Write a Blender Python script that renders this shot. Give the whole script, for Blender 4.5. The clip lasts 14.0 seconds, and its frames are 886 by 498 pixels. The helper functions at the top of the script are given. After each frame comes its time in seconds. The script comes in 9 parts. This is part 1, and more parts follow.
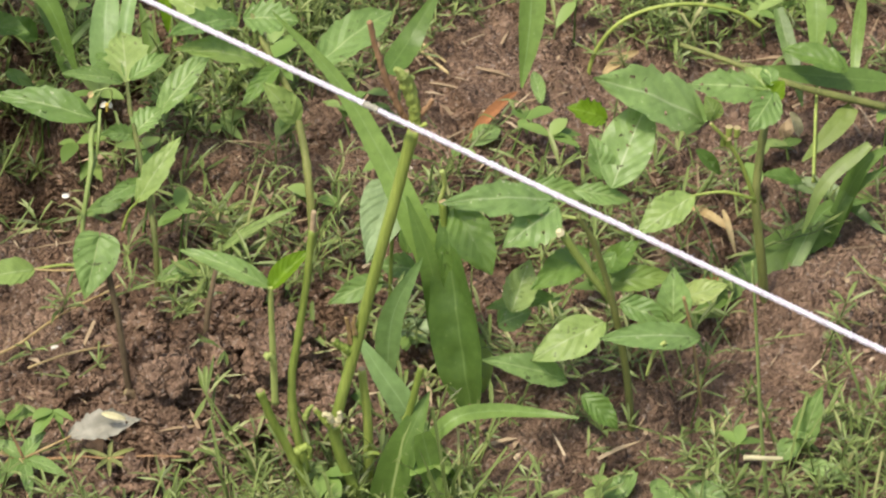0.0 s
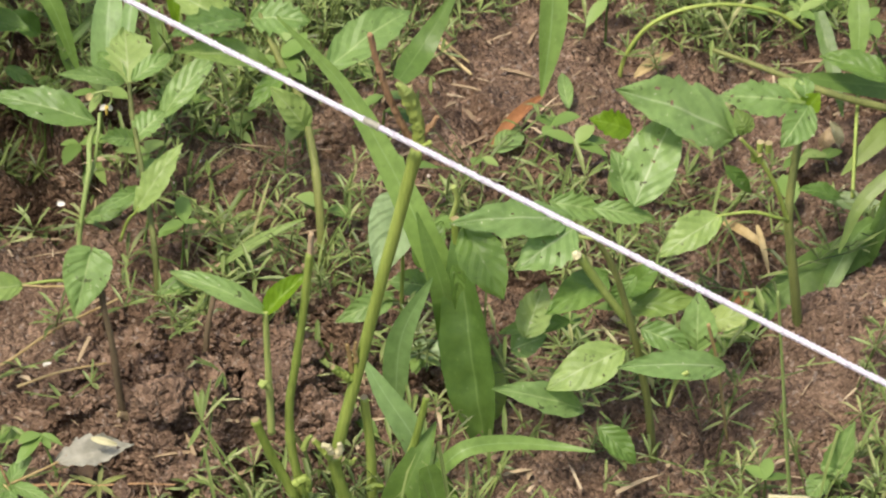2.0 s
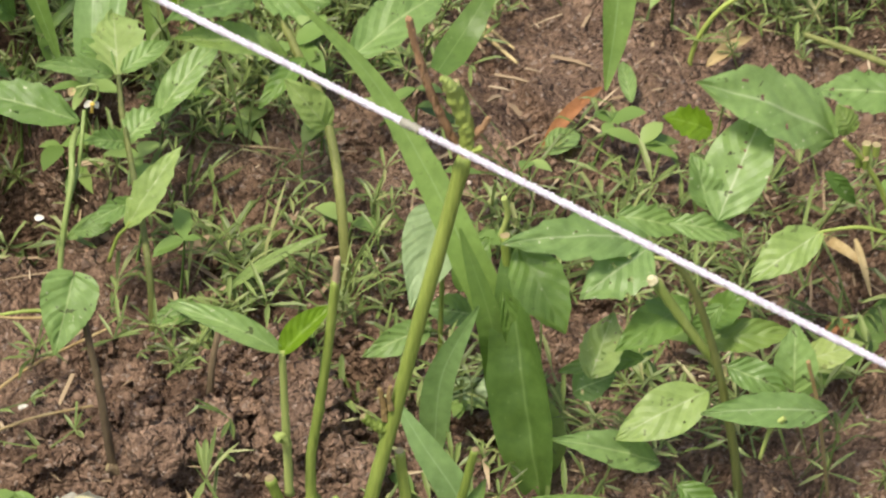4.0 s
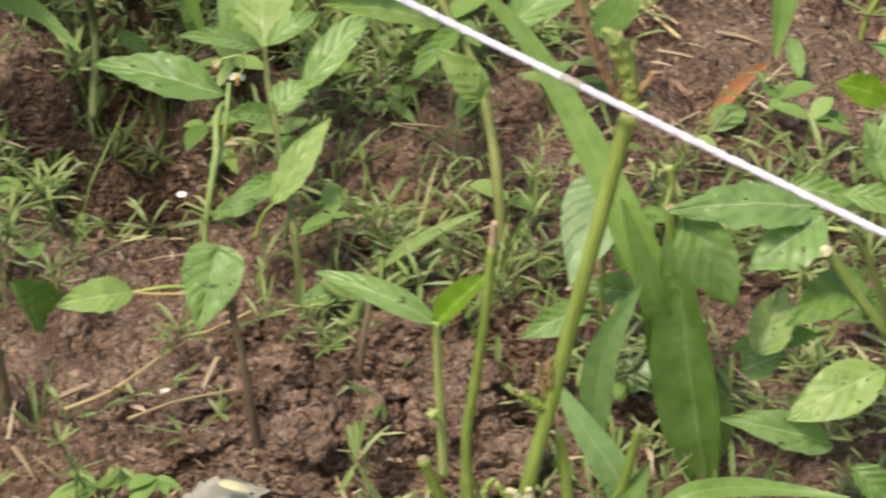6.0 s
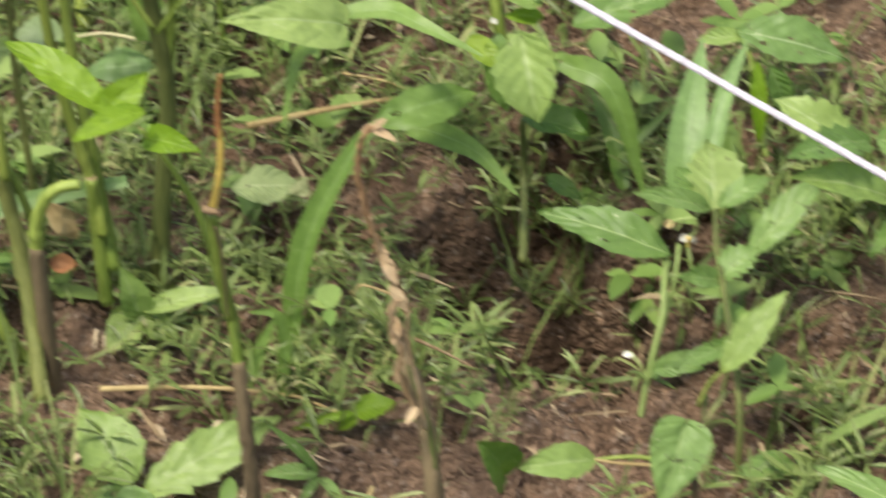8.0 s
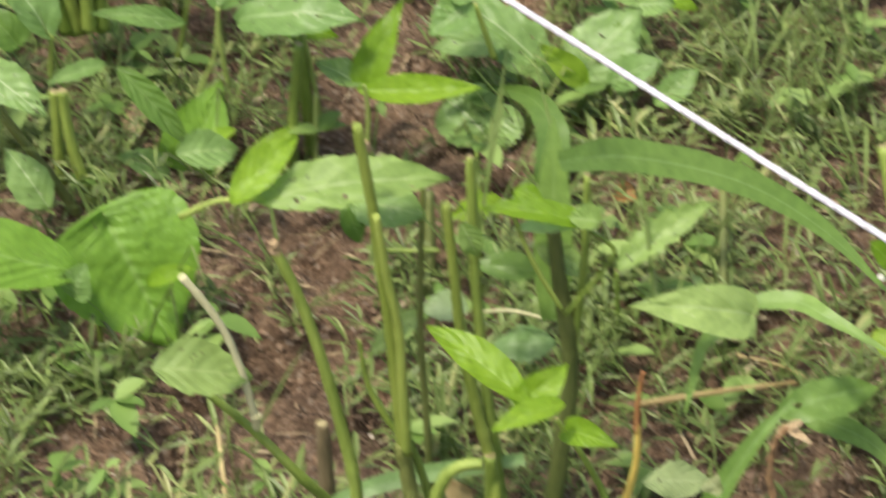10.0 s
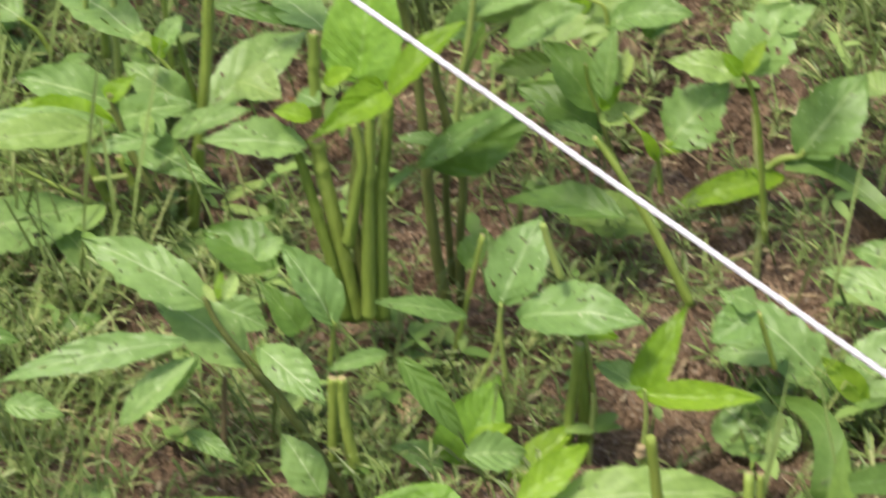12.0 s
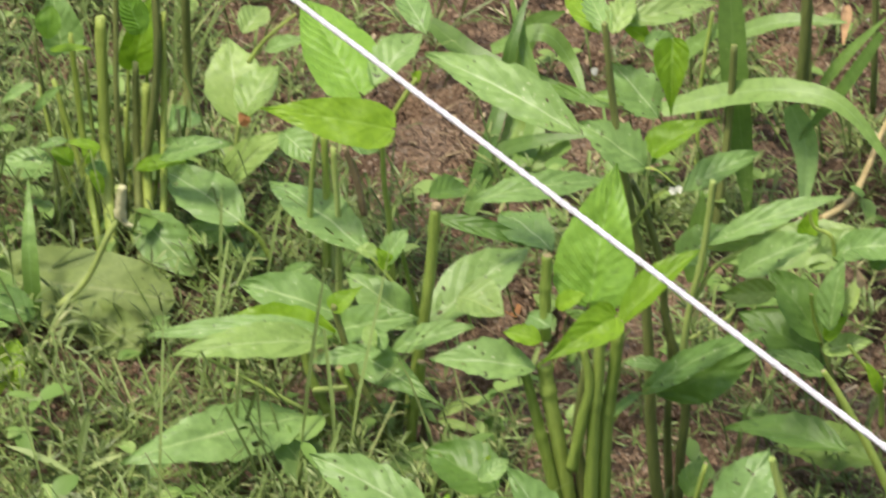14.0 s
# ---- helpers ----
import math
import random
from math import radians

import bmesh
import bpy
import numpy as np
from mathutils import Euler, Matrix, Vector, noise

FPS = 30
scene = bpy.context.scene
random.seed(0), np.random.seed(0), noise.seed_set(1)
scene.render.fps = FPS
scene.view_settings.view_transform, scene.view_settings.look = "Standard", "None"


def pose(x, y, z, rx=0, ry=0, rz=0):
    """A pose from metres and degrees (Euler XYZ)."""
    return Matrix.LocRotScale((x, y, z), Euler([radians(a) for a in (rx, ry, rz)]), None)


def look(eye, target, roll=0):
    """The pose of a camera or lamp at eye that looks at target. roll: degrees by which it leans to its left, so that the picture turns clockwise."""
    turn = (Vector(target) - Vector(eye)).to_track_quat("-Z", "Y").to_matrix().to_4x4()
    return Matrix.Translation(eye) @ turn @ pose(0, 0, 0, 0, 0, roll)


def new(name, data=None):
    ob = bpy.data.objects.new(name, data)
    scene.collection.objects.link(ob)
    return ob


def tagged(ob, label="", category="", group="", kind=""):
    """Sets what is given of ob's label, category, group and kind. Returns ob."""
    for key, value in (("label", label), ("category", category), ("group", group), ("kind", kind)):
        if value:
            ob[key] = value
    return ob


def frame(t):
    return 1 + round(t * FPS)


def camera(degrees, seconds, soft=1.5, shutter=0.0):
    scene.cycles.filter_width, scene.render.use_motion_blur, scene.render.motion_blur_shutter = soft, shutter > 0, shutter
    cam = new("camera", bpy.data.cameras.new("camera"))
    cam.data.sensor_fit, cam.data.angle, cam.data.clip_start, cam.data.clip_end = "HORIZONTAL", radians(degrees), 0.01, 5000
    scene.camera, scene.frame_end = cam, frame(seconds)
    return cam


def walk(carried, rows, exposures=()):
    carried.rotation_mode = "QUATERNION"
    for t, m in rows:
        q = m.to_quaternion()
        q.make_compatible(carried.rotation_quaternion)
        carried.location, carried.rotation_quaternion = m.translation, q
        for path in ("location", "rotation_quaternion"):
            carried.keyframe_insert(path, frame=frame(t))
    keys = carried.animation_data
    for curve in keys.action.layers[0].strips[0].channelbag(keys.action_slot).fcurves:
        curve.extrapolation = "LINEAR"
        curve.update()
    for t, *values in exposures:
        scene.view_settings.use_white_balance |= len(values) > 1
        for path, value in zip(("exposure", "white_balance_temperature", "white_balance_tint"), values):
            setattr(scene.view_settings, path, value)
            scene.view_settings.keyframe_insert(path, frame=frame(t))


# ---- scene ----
# <<cam
cam = camera(11.67, 14.0, soft=2.15, shutter=0.75)
PATH = [  # seconds, eye in metres, turn, tilt and roll in degrees
    (0.0, -0.0823, -1.4217, 1.2302, -7.544, -39.726, -0.940),
    (0.5, -0.0698, -1.4178, 1.2134, -6.919, -39.570, -1.785),
    (1.0, -0.0568, -1.4071, 1.2300, -6.384, -40.121, -1.913),
    (1.5, -0.0408, -1.3856, 1.2335, -5.842, -40.514, -1.718),
    (2.0, -0.0350, -1.3266, 1.1899, -5.829, -40.566, -1.386),
    (2.5, -0.0329, -1.2669, 1.1398, -5.918, -40.608, -1.253),
    (2.7, -0.0358, -1.2438, 1.1336, -6.113, -40.981, -1.474),
    (4.8, -0.0260, -1.0749, 0.9839, -5.338, -40.804, -1.591),
    (5.0, -0.0255, -1.0740, 0.9855, -5.098, -40.820, -1.701),
    (5.5, -0.0242, -1.0803, 0.9720, -4.194, -40.229, -2.702),
    (6.0, -0.0310, -1.0778, 0.9610, -3.328, -39.982, -3.223),
    (6.5, -0.0650, -1.0720, 0.9767, -3.463, -40.131, -2.093),
    (7.0, -0.1110, -1.0493, 0.9853, -3.889, -40.354, -0.536),
    (7.5, -0.1412, -1.0369, 0.9905, -3.407, -40.151, 0.230),
    (8.0, -0.1589, -1.0261, 0.9908, -2.353, -39.721, 0.344),
    (8.5, -0.1808, -1.0162, 1.0030, -1.618, -39.494, 0.755),
    (9.0, -0.2064, -1.0050, 1.0107, -1.192, -39.068, 1.273),
    (9.2, -0.2077, -1.0052, 1.0122, -0.614, -38.733, 1.304),
    (11.3, -0.2018, -0.9898, 1.0075, 5.156, -34.808, -0.015),
    (11.5, -0.2116, -0.9916, 1.0116, 5.233, -34.497, 0.490),
    (12.0, -0.2351, -0.9862, 1.0161, 5.550, -33.792, 1.623),
    (12.5, -0.2533, -0.9819, 1.0241, 5.939, -33.244, 2.433),
    (13.0, -0.2590, -0.9793, 1.0264, 6.698, -32.632, 2.611),
    (13.5, -0.2696, -0.9787, 1.0293, 7.165, -32.103, 2.819),
    (14.0, -0.2782, -0.9749, 1.0294, 7.584, -31.640, 2.808),
]
# cam>>


def shot(x, y, z, turn, tilt, roll):
    return pose(x, y, z) @ pose(0, 0, 0, 0, 0, turn) @ pose(0, 0, 0, 90 + tilt) @ pose(0, 0, 0, 0, 0, roll)


walk(cam, [(row[0], shot(*row[1:])) for row in PATH], [(0.0, 0.15, 6500, 16), (5.0, 0.17, 6500, 16), (7.0, 0.18, 6500, 14), (9.0, 0.2, 6500, 10), (11.5, 0.26, 6500, 9), (14.0, 0.22, 6500, 9)])

world = bpy.data.worlds.new("sky")
scene.world = world
world.use_nodes = True
wn = world.node_tree
sky = wn.nodes.new("ShaderNodeTexSky")
sky.sky_type, sky.sun_disc = "NISHITA", False
sky.sun_elevation, sky.sun_rotation = radians(68), radians(-131)
sky.dust_density, sky.air_density = 4.0, 1.0
wn.links.new(sky.outputs[0], wn.nodes["Background"].inputs[0])
wn.nodes["Background"].inputs[1].default_value = 0.19
sun = new("sun", bpy.data.lights.new("sun", "SUN"))
sun.data.energy, sun.data.angle, sun.data.color = 4.0, radians(9), (1.0, 0.93, 0.8)
sun.matrix_world = look((-0.9, -0.8, 3.0), (0, 0, 0))


# ---- materials ----
def node(nt, kind, **kw):
    n = nt.nodes.new("ShaderNode" + kind)
    for key, value in kw.items():
        n.inputs[key.replace("_", " ")].default_value = value
    return n


def ramp(nt, source, stops):
    n = nt.nodes.new("ShaderNodeValToRGB")
    while len(n.color_ramp.elements) < len(stops):
        n.color_ramp.elements.new(0.5)
    for e, (at, col) in zip(n.color_ramp.elements, stops):
        e.position, e.color = at, (*col, 1)
    nt.links.new(source, n.inputs[0])
    return n.outputs[0]


def mix(nt, how, factor, a, b):
    n = nt.nodes.new("ShaderNodeMix")
    n.data_type, n.blend_type = "RGBA", how
    for socket, value in ((n.inputs[0], factor), (n.inputs[6], a), (n.inputs[7], b)):
        if isinstance(value, (int, float)):
            socket.default_value = value
        elif isinstance(value, tuple):
            socket.default_value = (*value, 1)
        else:
            nt.links.new(value, socket)
    return n.outputs[2]


def maths(nt, how, a, b=0.0, c=0.0):
    n = nt.nodes.new("ShaderNodeMath")
    n.operation = how
    for socket, value in zip(n.inputs, (a, b, c)):
        if isinstance(value, (int, float)):
            socket.default_value = value
        else:
            nt.links.new(value, socket)
    return n.outputs[0]


def noise_tex(nt, scale, detail=4.0, coords=None, rough=0.55):
    n = node(nt, "TexNoise", Scale=scale, Detail=detail, Roughness=rough)
    nt.links.new(coords if coords is not None else nt.nodes["spot"].outputs["Object"], n.inputs["Vector"])
    return n.outputs["Fac"]


def material(name, rough=0.7):
    m = bpy.data.materials.new(name)
    m.use_nodes = True
    nt = m.node_tree
    nt.nodes.new("ShaderNodeTexCoord").name = "spot"
    b = nt.nodes["Principled BSDF"]
    b.inputs["Roughness"].default_value = rough
    b.inputs["Specular IOR Level"].default_value = 0.35
    return m, nt, b


def bump(nt, b, height, strength, distance):
    n = node(nt, "Bump", Strength=strength, Distance=distance)
    nt.links.new(height, n.inputs["Height"])
    nt.links.new(n.outputs[0], b.inputs["Normal"])


def glow_through(nt, b, colour, share):
    """Lets part of the light pass through a thin leaf."""
    t = nt.nodes.new("ShaderNodeBsdfTranslucent")
    nt.links.new(colour, t.inputs[0])
    s = nt.nodes.new("ShaderNodeMixShader")
    s.inputs[0].default_value = share
    nt.links.new(b.outputs[0], s.inputs[1])
    nt.links.new(t.outputs[0], s.inputs[2])
    nt.links.new(s.outputs[0], nt.nodes["Material Output"].inputs[0])


def leaf_material(name, dark, light, vein, veins=7.0, relief=0.5, spots=0.6, through_share=0.3, rough=0.42, slant=0.3, ribs=0.28):
    m, nt, b = material(name, rough)
    uv = nt.nodes.new("ShaderNodeUVMap")
    sep = nt.nodes.new("ShaderNodeSeparateXYZ")
    nt.links.new(uv.outputs[0], sep.inputs[0])
    u, v = sep.outputs[0], maths(nt, "ABSOLUTE", sep.outputs[1])
    info = nt.nodes.new("ShaderNodeObjectInfo")
    wide = noise_tex(nt, 22.0, 3)
    fine = noise_tex(nt, 260.0, 5)
    tone = maths(nt, "ADD", maths(nt, "MULTIPLY_ADD", info.outputs["Random"], 0.5, 0.17), maths(nt, "MULTIPLY", wide, 0.4))
    base = ramp(nt, tone, [(0.2, dark), (0.9, light)])
    base = mix(nt, "MULTIPLY", 0.55, base, ramp(nt, fine, [(0.3, (0.62, 0.66, 0.55)), (0.7, (1.15, 1.12, 1.1))]))
    # the midrib and its side veins
    side = maths(nt, "FRACT", maths(nt, "MULTIPLY", maths(nt, "SUBTRACT", u, maths(nt, "MULTIPLY", v, slant)), veins))
    side = maths(nt, "ABSOLUTE", maths(nt, "SUBTRACT", side, 0.5))
    lines = maths(nt, "MAXIMUM", maths(nt, "MULTIPLY", maths(nt, "SUBTRACT", 1.0, maths(nt, "DIVIDE", v, 0.07)), 2.2), maths(nt, "MULTIPLY", maths(nt, "SUBTRACT", 1.0, maths(nt, "DIVIDE", side, 0.06)), 0.22))
    lines = maths(nt, "MAXIMUM", lines, 0.0)
    base = mix(nt, "MIX", maths(nt, "MULTIPLY", lines, ribs), base, vein)
    # brown flecks and small bitten spots
    fleck = noise_tex(nt, 330.0, 2)
    gate = noise_tex(nt, 45.0, 2)
    mask = maths(nt, "MULTIPLY", maths(nt, "GREATER_THAN", fleck, 0.67), maths(nt, "GREATER_THAN", gate, 0.5))
    base = mix(nt, "MIX", maths(nt, "MULTIPLY", mask, spots), base, (0.045, 0.04, 0.015))
    pale = noise_tex(nt, 520.0, 1)
    mask2 = maths(nt, "MULTIPLY", maths(nt, "GREATER_THAN", pale, 0.73), maths(nt, "LESS_THAN", gate, 0.52))
    base = mix(nt, "MIX", maths(nt, "MULTIPLY", mask2, spots), base, (0.42, 0.45, 0.28))
    # dry yellowing on a few leaves
    sick = maths(nt, "MULTIPLY", maths(nt, "GREATER_THAN", info.outputs["Random"], 0.93), maths(nt, "MULTIPLY", wide, 0.5))
    base = mix(nt, "MIX", sick, base, (0.26, 0.29, 0.07))
    nt.links.new(base, b.inputs["Base Color"])
    quilt = maths(nt, "ADD", maths(nt, "MULTIPLY", side, relief), maths(nt, "MULTIPLY", fine, 0.35))
    bump(nt, b, quilt, 0.7, 0.0018)
    glow_through(nt, b, mix(nt, "MULTIPLY", 1.0, base, (1.35, 1.45, 0.55)), through_share)
    return m


def plain_material(name, dark, light, scale, rough=0.7, relief=0.6, depth=0.001, stretch=(1, 1, 1), through_share=0.0):
    m, nt, b = material(name, rough)
    mp = nt.nodes.new("ShaderNodeMapping")
    mp.inputs["Scale"].default_value = stretch
    nt.links.new(nt.nodes["spot"].outputs["Object"], mp.inputs[0])
    info = nt.nodes.new("ShaderNodeObjectInfo")
    big, small = noise_tex(nt, scale, 4, mp.outputs[0]), noise_tex(nt, scale * 9, 4, mp.outputs[0])
    tone = maths(nt, "ADD", maths(nt, "MULTIPLY", big, 0.7), maths(nt, "MULTIPLY", small, 0.3))
    tone = maths(nt, "ADD", tone, maths(nt, "MULTIPLY", maths(nt, "SUBTRACT", info.outputs["Random"], 0.5), 0.25))
    base = ramp(nt, tone, [(0.3, dark), (0.72, light)])
    nt.links.new(base, b.inputs["Base Color"])
    bump(nt, b, small, relief, depth)
    if through_share:
        glow_through(nt, b, base, through_share)
    return m


def island_material(name, stops, rough=0.6, through_share=0.0):
    """For many small joined pieces: each takes its own tone."""
    m, nt, b = material(name, rough)
    geo = nt.nodes.new("ShaderNodeNewGeometry")
    patch = noise_tex(nt, 9.0, 2)
    tone = maths(nt, "ADD", maths(nt, "MULTIPLY", geo.outputs["Random Per Island"], 0.6), maths(nt, "MULTIPLY", patch, 0.45))
    base = ramp(nt, tone, stops)
    nt.links.new(base, b.inputs["Base Color"])
    if through_share:
        glow_through(nt, b, base, through_share)
    return m


def soil_material(name, soil_tone):
    m, nt, b = material(name, 0.95)
    b.inputs["Specular IOR Level"].default_value = 0.15
    spot = nt.nodes["spot"].outputs["Object"]
    wide, mid, fine = noise_tex(nt, 5.0, 3), noise_tex(nt, 45.0, 5), noise_tex(nt, 260.0, 6, rough=0.7)
    cells = []
    for scale in (260.0, 620.0):
        v = node(nt, "TexVoronoi", Scale=scale)
        warp = node(nt, "TexNoise", Scale=scale * 0.8, Detail=2.0)
        nt.links.new(spot, warp.inputs["Vector"])
        add = nt.nodes.new("ShaderNodeVectorMath")
        add.operation = "MULTIPLY_ADD"
        nt.links.new(warp.outputs["Color"], add.inputs[0])
        add.inputs[1].default_value = (1.2 / scale,) * 3
        nt.links.new(spot, add.inputs[2])
        nt.links.new(add.outputs[0], v.inputs["Vector"])
        cells.append(v)
    tone = maths(nt, "ADD", maths(nt, "MULTIPLY", mid, 0.55), maths(nt, "MULTIPLY", fine, 0.45))
    base = ramp(nt, tone, [(0.33, (0.07, 0.044, 0.027)), (0.5, (0.2, 0.13, 0.081)), (0.68, (0.41, 0.282, 0.182))])
    base = mix(nt, "MIX", maths(nt, "MULTIPLY", maths(nt, "GREATER_THAN", wide, 0.5), 0.25), base, (0.31, 0.22, 0.15))
    grey = nt.nodes.new("ShaderNodeSeparateColor")
    nt.links.new(cells[1].outputs["Color"], grey.inputs[0])
    base = mix(nt, "MULTIPLY", 0.5, base, ramp(nt, grey.outputs[0], [(0.1, (0.45, 0.42, 0.4)), (0.55, (1.0, 1.0, 1.0)), (0.95, (1.5, 1.5, 1.5))]))
    base = mix(nt, "MIX", maths(nt, "MULTIPLY", maths(nt, "GREATER_THAN", grey.outputs[1], 0.93), 0.65), base, (0.4, 0.32, 0.24))
    base = mix(nt, "MULTIPLY", 1.0, base, (soil_tone, soil_tone, soil_tone))
    nt.links.new(base, b.inputs["Base Color"])
    lumps = maths(nt, "ADD", maths(nt, "MULTIPLY", cells[0].outputs["Distance"], -1.0), maths(nt, "MULTIPLY", cells[1].outputs["Distance"], -0.5))
    bump(nt, b, maths(nt, "ADD", lumps, maths(nt, "MULTIPLY", fine, 0.6)), 1.0, 0.005)
    return m


SOIL = soil_material("garden_soil", 0.9)
DAMP = soil_material("dug_damp_soil", 1.0)
DARK_SOIL = soil_material("darker_soil", 0.6)
CRUMB = island_material("soil_crumbs", [(0.1, (0.09, 0.058, 0.036)), (0.55, (0.19, 0.128, 0.082)), (0.97, (0.29, 0.205, 0.135))], 0.95)
GRIT = island_material("pale_grit", [(0.1, (0.35, 0.27, 0.2)), (0.9, (0.6, 0.52, 0.43))], 0.7)
WEED = leaf_material("weed_leaf", (0.115, 0.215, 0.045), (0.235, 0.36, 0.115), (0.4, 0.5, 0.22), 6.0, 0.45, 0.75, 0.3)
PALE = leaf_material("pale_leaf", (0.2, 0.31, 0.075), (0.32, 0.43, 0.135), (0.4, 0.48, 0.24), 6.0, 0.4, 0.5, 0.3)
DUSTY = leaf_material("dusty_leaf", (0.14, 0.25, 0.068), (0.24, 0.36, 0.115), (0.42, 0.5, 0.28), 6.0, 0.45, 0.9, 0.28)
SCURF = leaf_material("scurfy_leaf", (0.17, 0.26, 0.09), (0.45, 0.46, 0.25), (0.4, 0.44, 0.25), 8.0, 0.8, 1.0, 0.25, rough=0.7)
UNDER = leaf_material("leaf_underside", (0.3, 0.43, 0.21), (0.4, 0.52, 0.29), (0.42, 0.53, 0.31), 6.0, 0.2, 0.15, 0.3, ribs=0.08)
# for dark leaves; low and turned-under ones carry their shade in this colour
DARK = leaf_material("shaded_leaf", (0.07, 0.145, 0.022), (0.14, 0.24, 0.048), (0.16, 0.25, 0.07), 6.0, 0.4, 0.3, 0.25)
FRESH = leaf_material("fresh_leaf", (0.14, 0.26, 0.012), (0.25, 0.4, 0.03), (0.34, 0.48, 0.12), 7.0, 0.3, 0.15, 0.42, ribs=0.16)
SQUASH = leaf_material("olive_leaf", (0.12, 0.175, 0.038), (0.205, 0.265, 0.075), (0.3, 0.34, 0.14), 5.0, 0.2, 0.4, 0.3, rough=0.62)
BEAN = leaf_material("bean_leaf", (0.135, 0.275, 0.026), (0.24, 0.415, 0.062), (0.33, 0.47, 0.16), 10.0, 0.9, 0.2, 0.35, slant=0.3, ribs=0.16)
DEEP = leaf_material("dark_blade", (0.07, 0.14, 0.025), (0.14, 0.23, 0.05), (0.17, 0.26, 0.08), 0.6, 0.1, 0.15, 0.28, slant=0.0)
MIST = leaf_material("pale_blade", (0.15, 0.26, 0.08), (0.25, 0.38, 0.14), (0.3, 0.42, 0.2), 0.6, 0.1, 0.15, 0.3, slant=0.0)
BLADE = leaf_material("grass_blade", (0.115, 0.21, 0.038), (0.22, 0.34, 0.085), (0.28, 0.4, 0.16), 0.6, 0.1, 0.15, 0.32, slant=0.0)
STEM = plain_material("green_stem", (0.11, 0.17, 0.022), (0.31, 0.385, 0.08), 110, 0.5, 0.5, 0.0009, (1, 1, 0.13))
LIME = plain_material("yellow_green_stem", (0.135, 0.19, 0.022), (0.33, 0.39, 0.085), 110, 0.5, 0.6, 0.001, (1, 1, 0.1))
LEAFSTEM = plain_material("soft_green_stem", (0.15, 0.22, 0.05), (0.29, 0.37, 0.12), 110, 0.5, 0.4, 0.0008, (1, 1, 0.13))
PALESTEM = plain_material("pale_stem", (0.2, 0.27, 0.055), (0.37, 0.43, 0.13), 110, 0.5, 0.4, 0.0008, (1, 1, 0.13))
CUT = plain_material("cut_stem_end", (0.16, 0.12, 0.05), (0.4, 0.34, 0.17), 300, 0.8)
WOODY = plain_material("brown_stem", (0.08, 0.058, 0.03), (0.215, 0.165, 0.085), 70, 0.75, 0.8, 0.001, (1, 1, 0.3))
OLIVE = plain_material("olive_stem", (0.065, 0.085, 0.02), (0.2, 0.22, 0.06), 110, 0.6, 0.6, 0.0009, (1, 1, 0.15))
STRAW = plain_material("dry_straw", (0.27, 0.19, 0.07), (0.52, 0.42, 0.2), 80, 0.7, 0.5, 0.0008, (1, 1, 0.2), 0.1)
HAY = plain_material("pale_hay", (0.42, 0.4, 0.2), (0.68, 0.64, 0.38), 80, 0.6, 0.4, 0.0006, (1, 1, 0.2), 0.15)
DRIED = plain_material("dried_stem", (0.19, 0.11, 0.05), (0.5, 0.31, 0.15), 90, 0.8, 1.0, 0.002, (1, 1, 0.35))
SHRED = plain_material("shredded_bark", (0.26, 0.165, 0.075), (0.6, 0.46, 0.27), 160, 0.8, 0.9, 0.0015, (1, 1, 0.35))
RUST = plain_material("rusty_leaf", (0.24, 0.1, 0.035), (0.45, 0.22, 0.08), 60, 0.6, 0.5, 0.001, through_share=0.1)
ASH = plain_material("ashen_leaf", (0.17, 0.165, 0.115), (0.36, 0.355, 0.27), 50, 0.55, 0.6, 0.001, through_share=0.15)
TAN = plain_material("dead_leaf", (0.22, 0.155, 0.08), (0.45, 0.35, 0.2), 50, 0.75, 0.6, 0.001, through_share=0.1)
WHITE = plain_material("white_petal", (0.36, 0.36, 0.28), (0.62, 0.62, 0.52), 90, 0.6)
YELLOW = plain_material("yellow_stalk", (0.4, 0.28, 0.04), (0.6, 0.45, 0.1), 60, 0.6)
TWINE = plain_material("white_twine", (0.5, 0.48, 0.51), (0.82, 0.79, 0.83), 420, 0.8, 0.9, 0.0008)
COVER = island_material("ground_weed", [(0.12, (0.062, 0.08, 0.02)), (0.42, (0.12, 0.172, 0.04)), (0.75, (0.215, 0.285, 0.08)), (0.98, (0.45, 0.4, 0.19))], 0.45, 0.25)
SPROUT = island_material("sprout_leaf", [(0.1, (0.09, 0.16, 0.03)), (0.5, (0.17, 0.28, 0.06)), (0.95, (0.3, 0.4, 0.12))], 0.5, 0.3)
DEBRIS = island_material("plant_debris", [(0.1, (0.16, 0.11, 0.06)), (0.6, (0.33, 0.25, 0.14)), (0.95, (0.55, 0.46, 0.3))], 0.8)


# ---- builders ----
def ground_z(x, y):
    """The height of the soil: low swells, a hollow and a heap of dug clods."""
    p = Vector((x, y, 0.0))
    z = 0.008 * noise.noise(p * 7.0) + 0.005 * noise.noise(p * 24.0 + Vector((5, 1, 0)))
    for cx, cy, r, h in HEAPS:
        d = ((x - cx) ** 2 + (y - cy) ** 2) / (r * r)
        if d < 6:
            z += h * math.exp(-d)
    return z


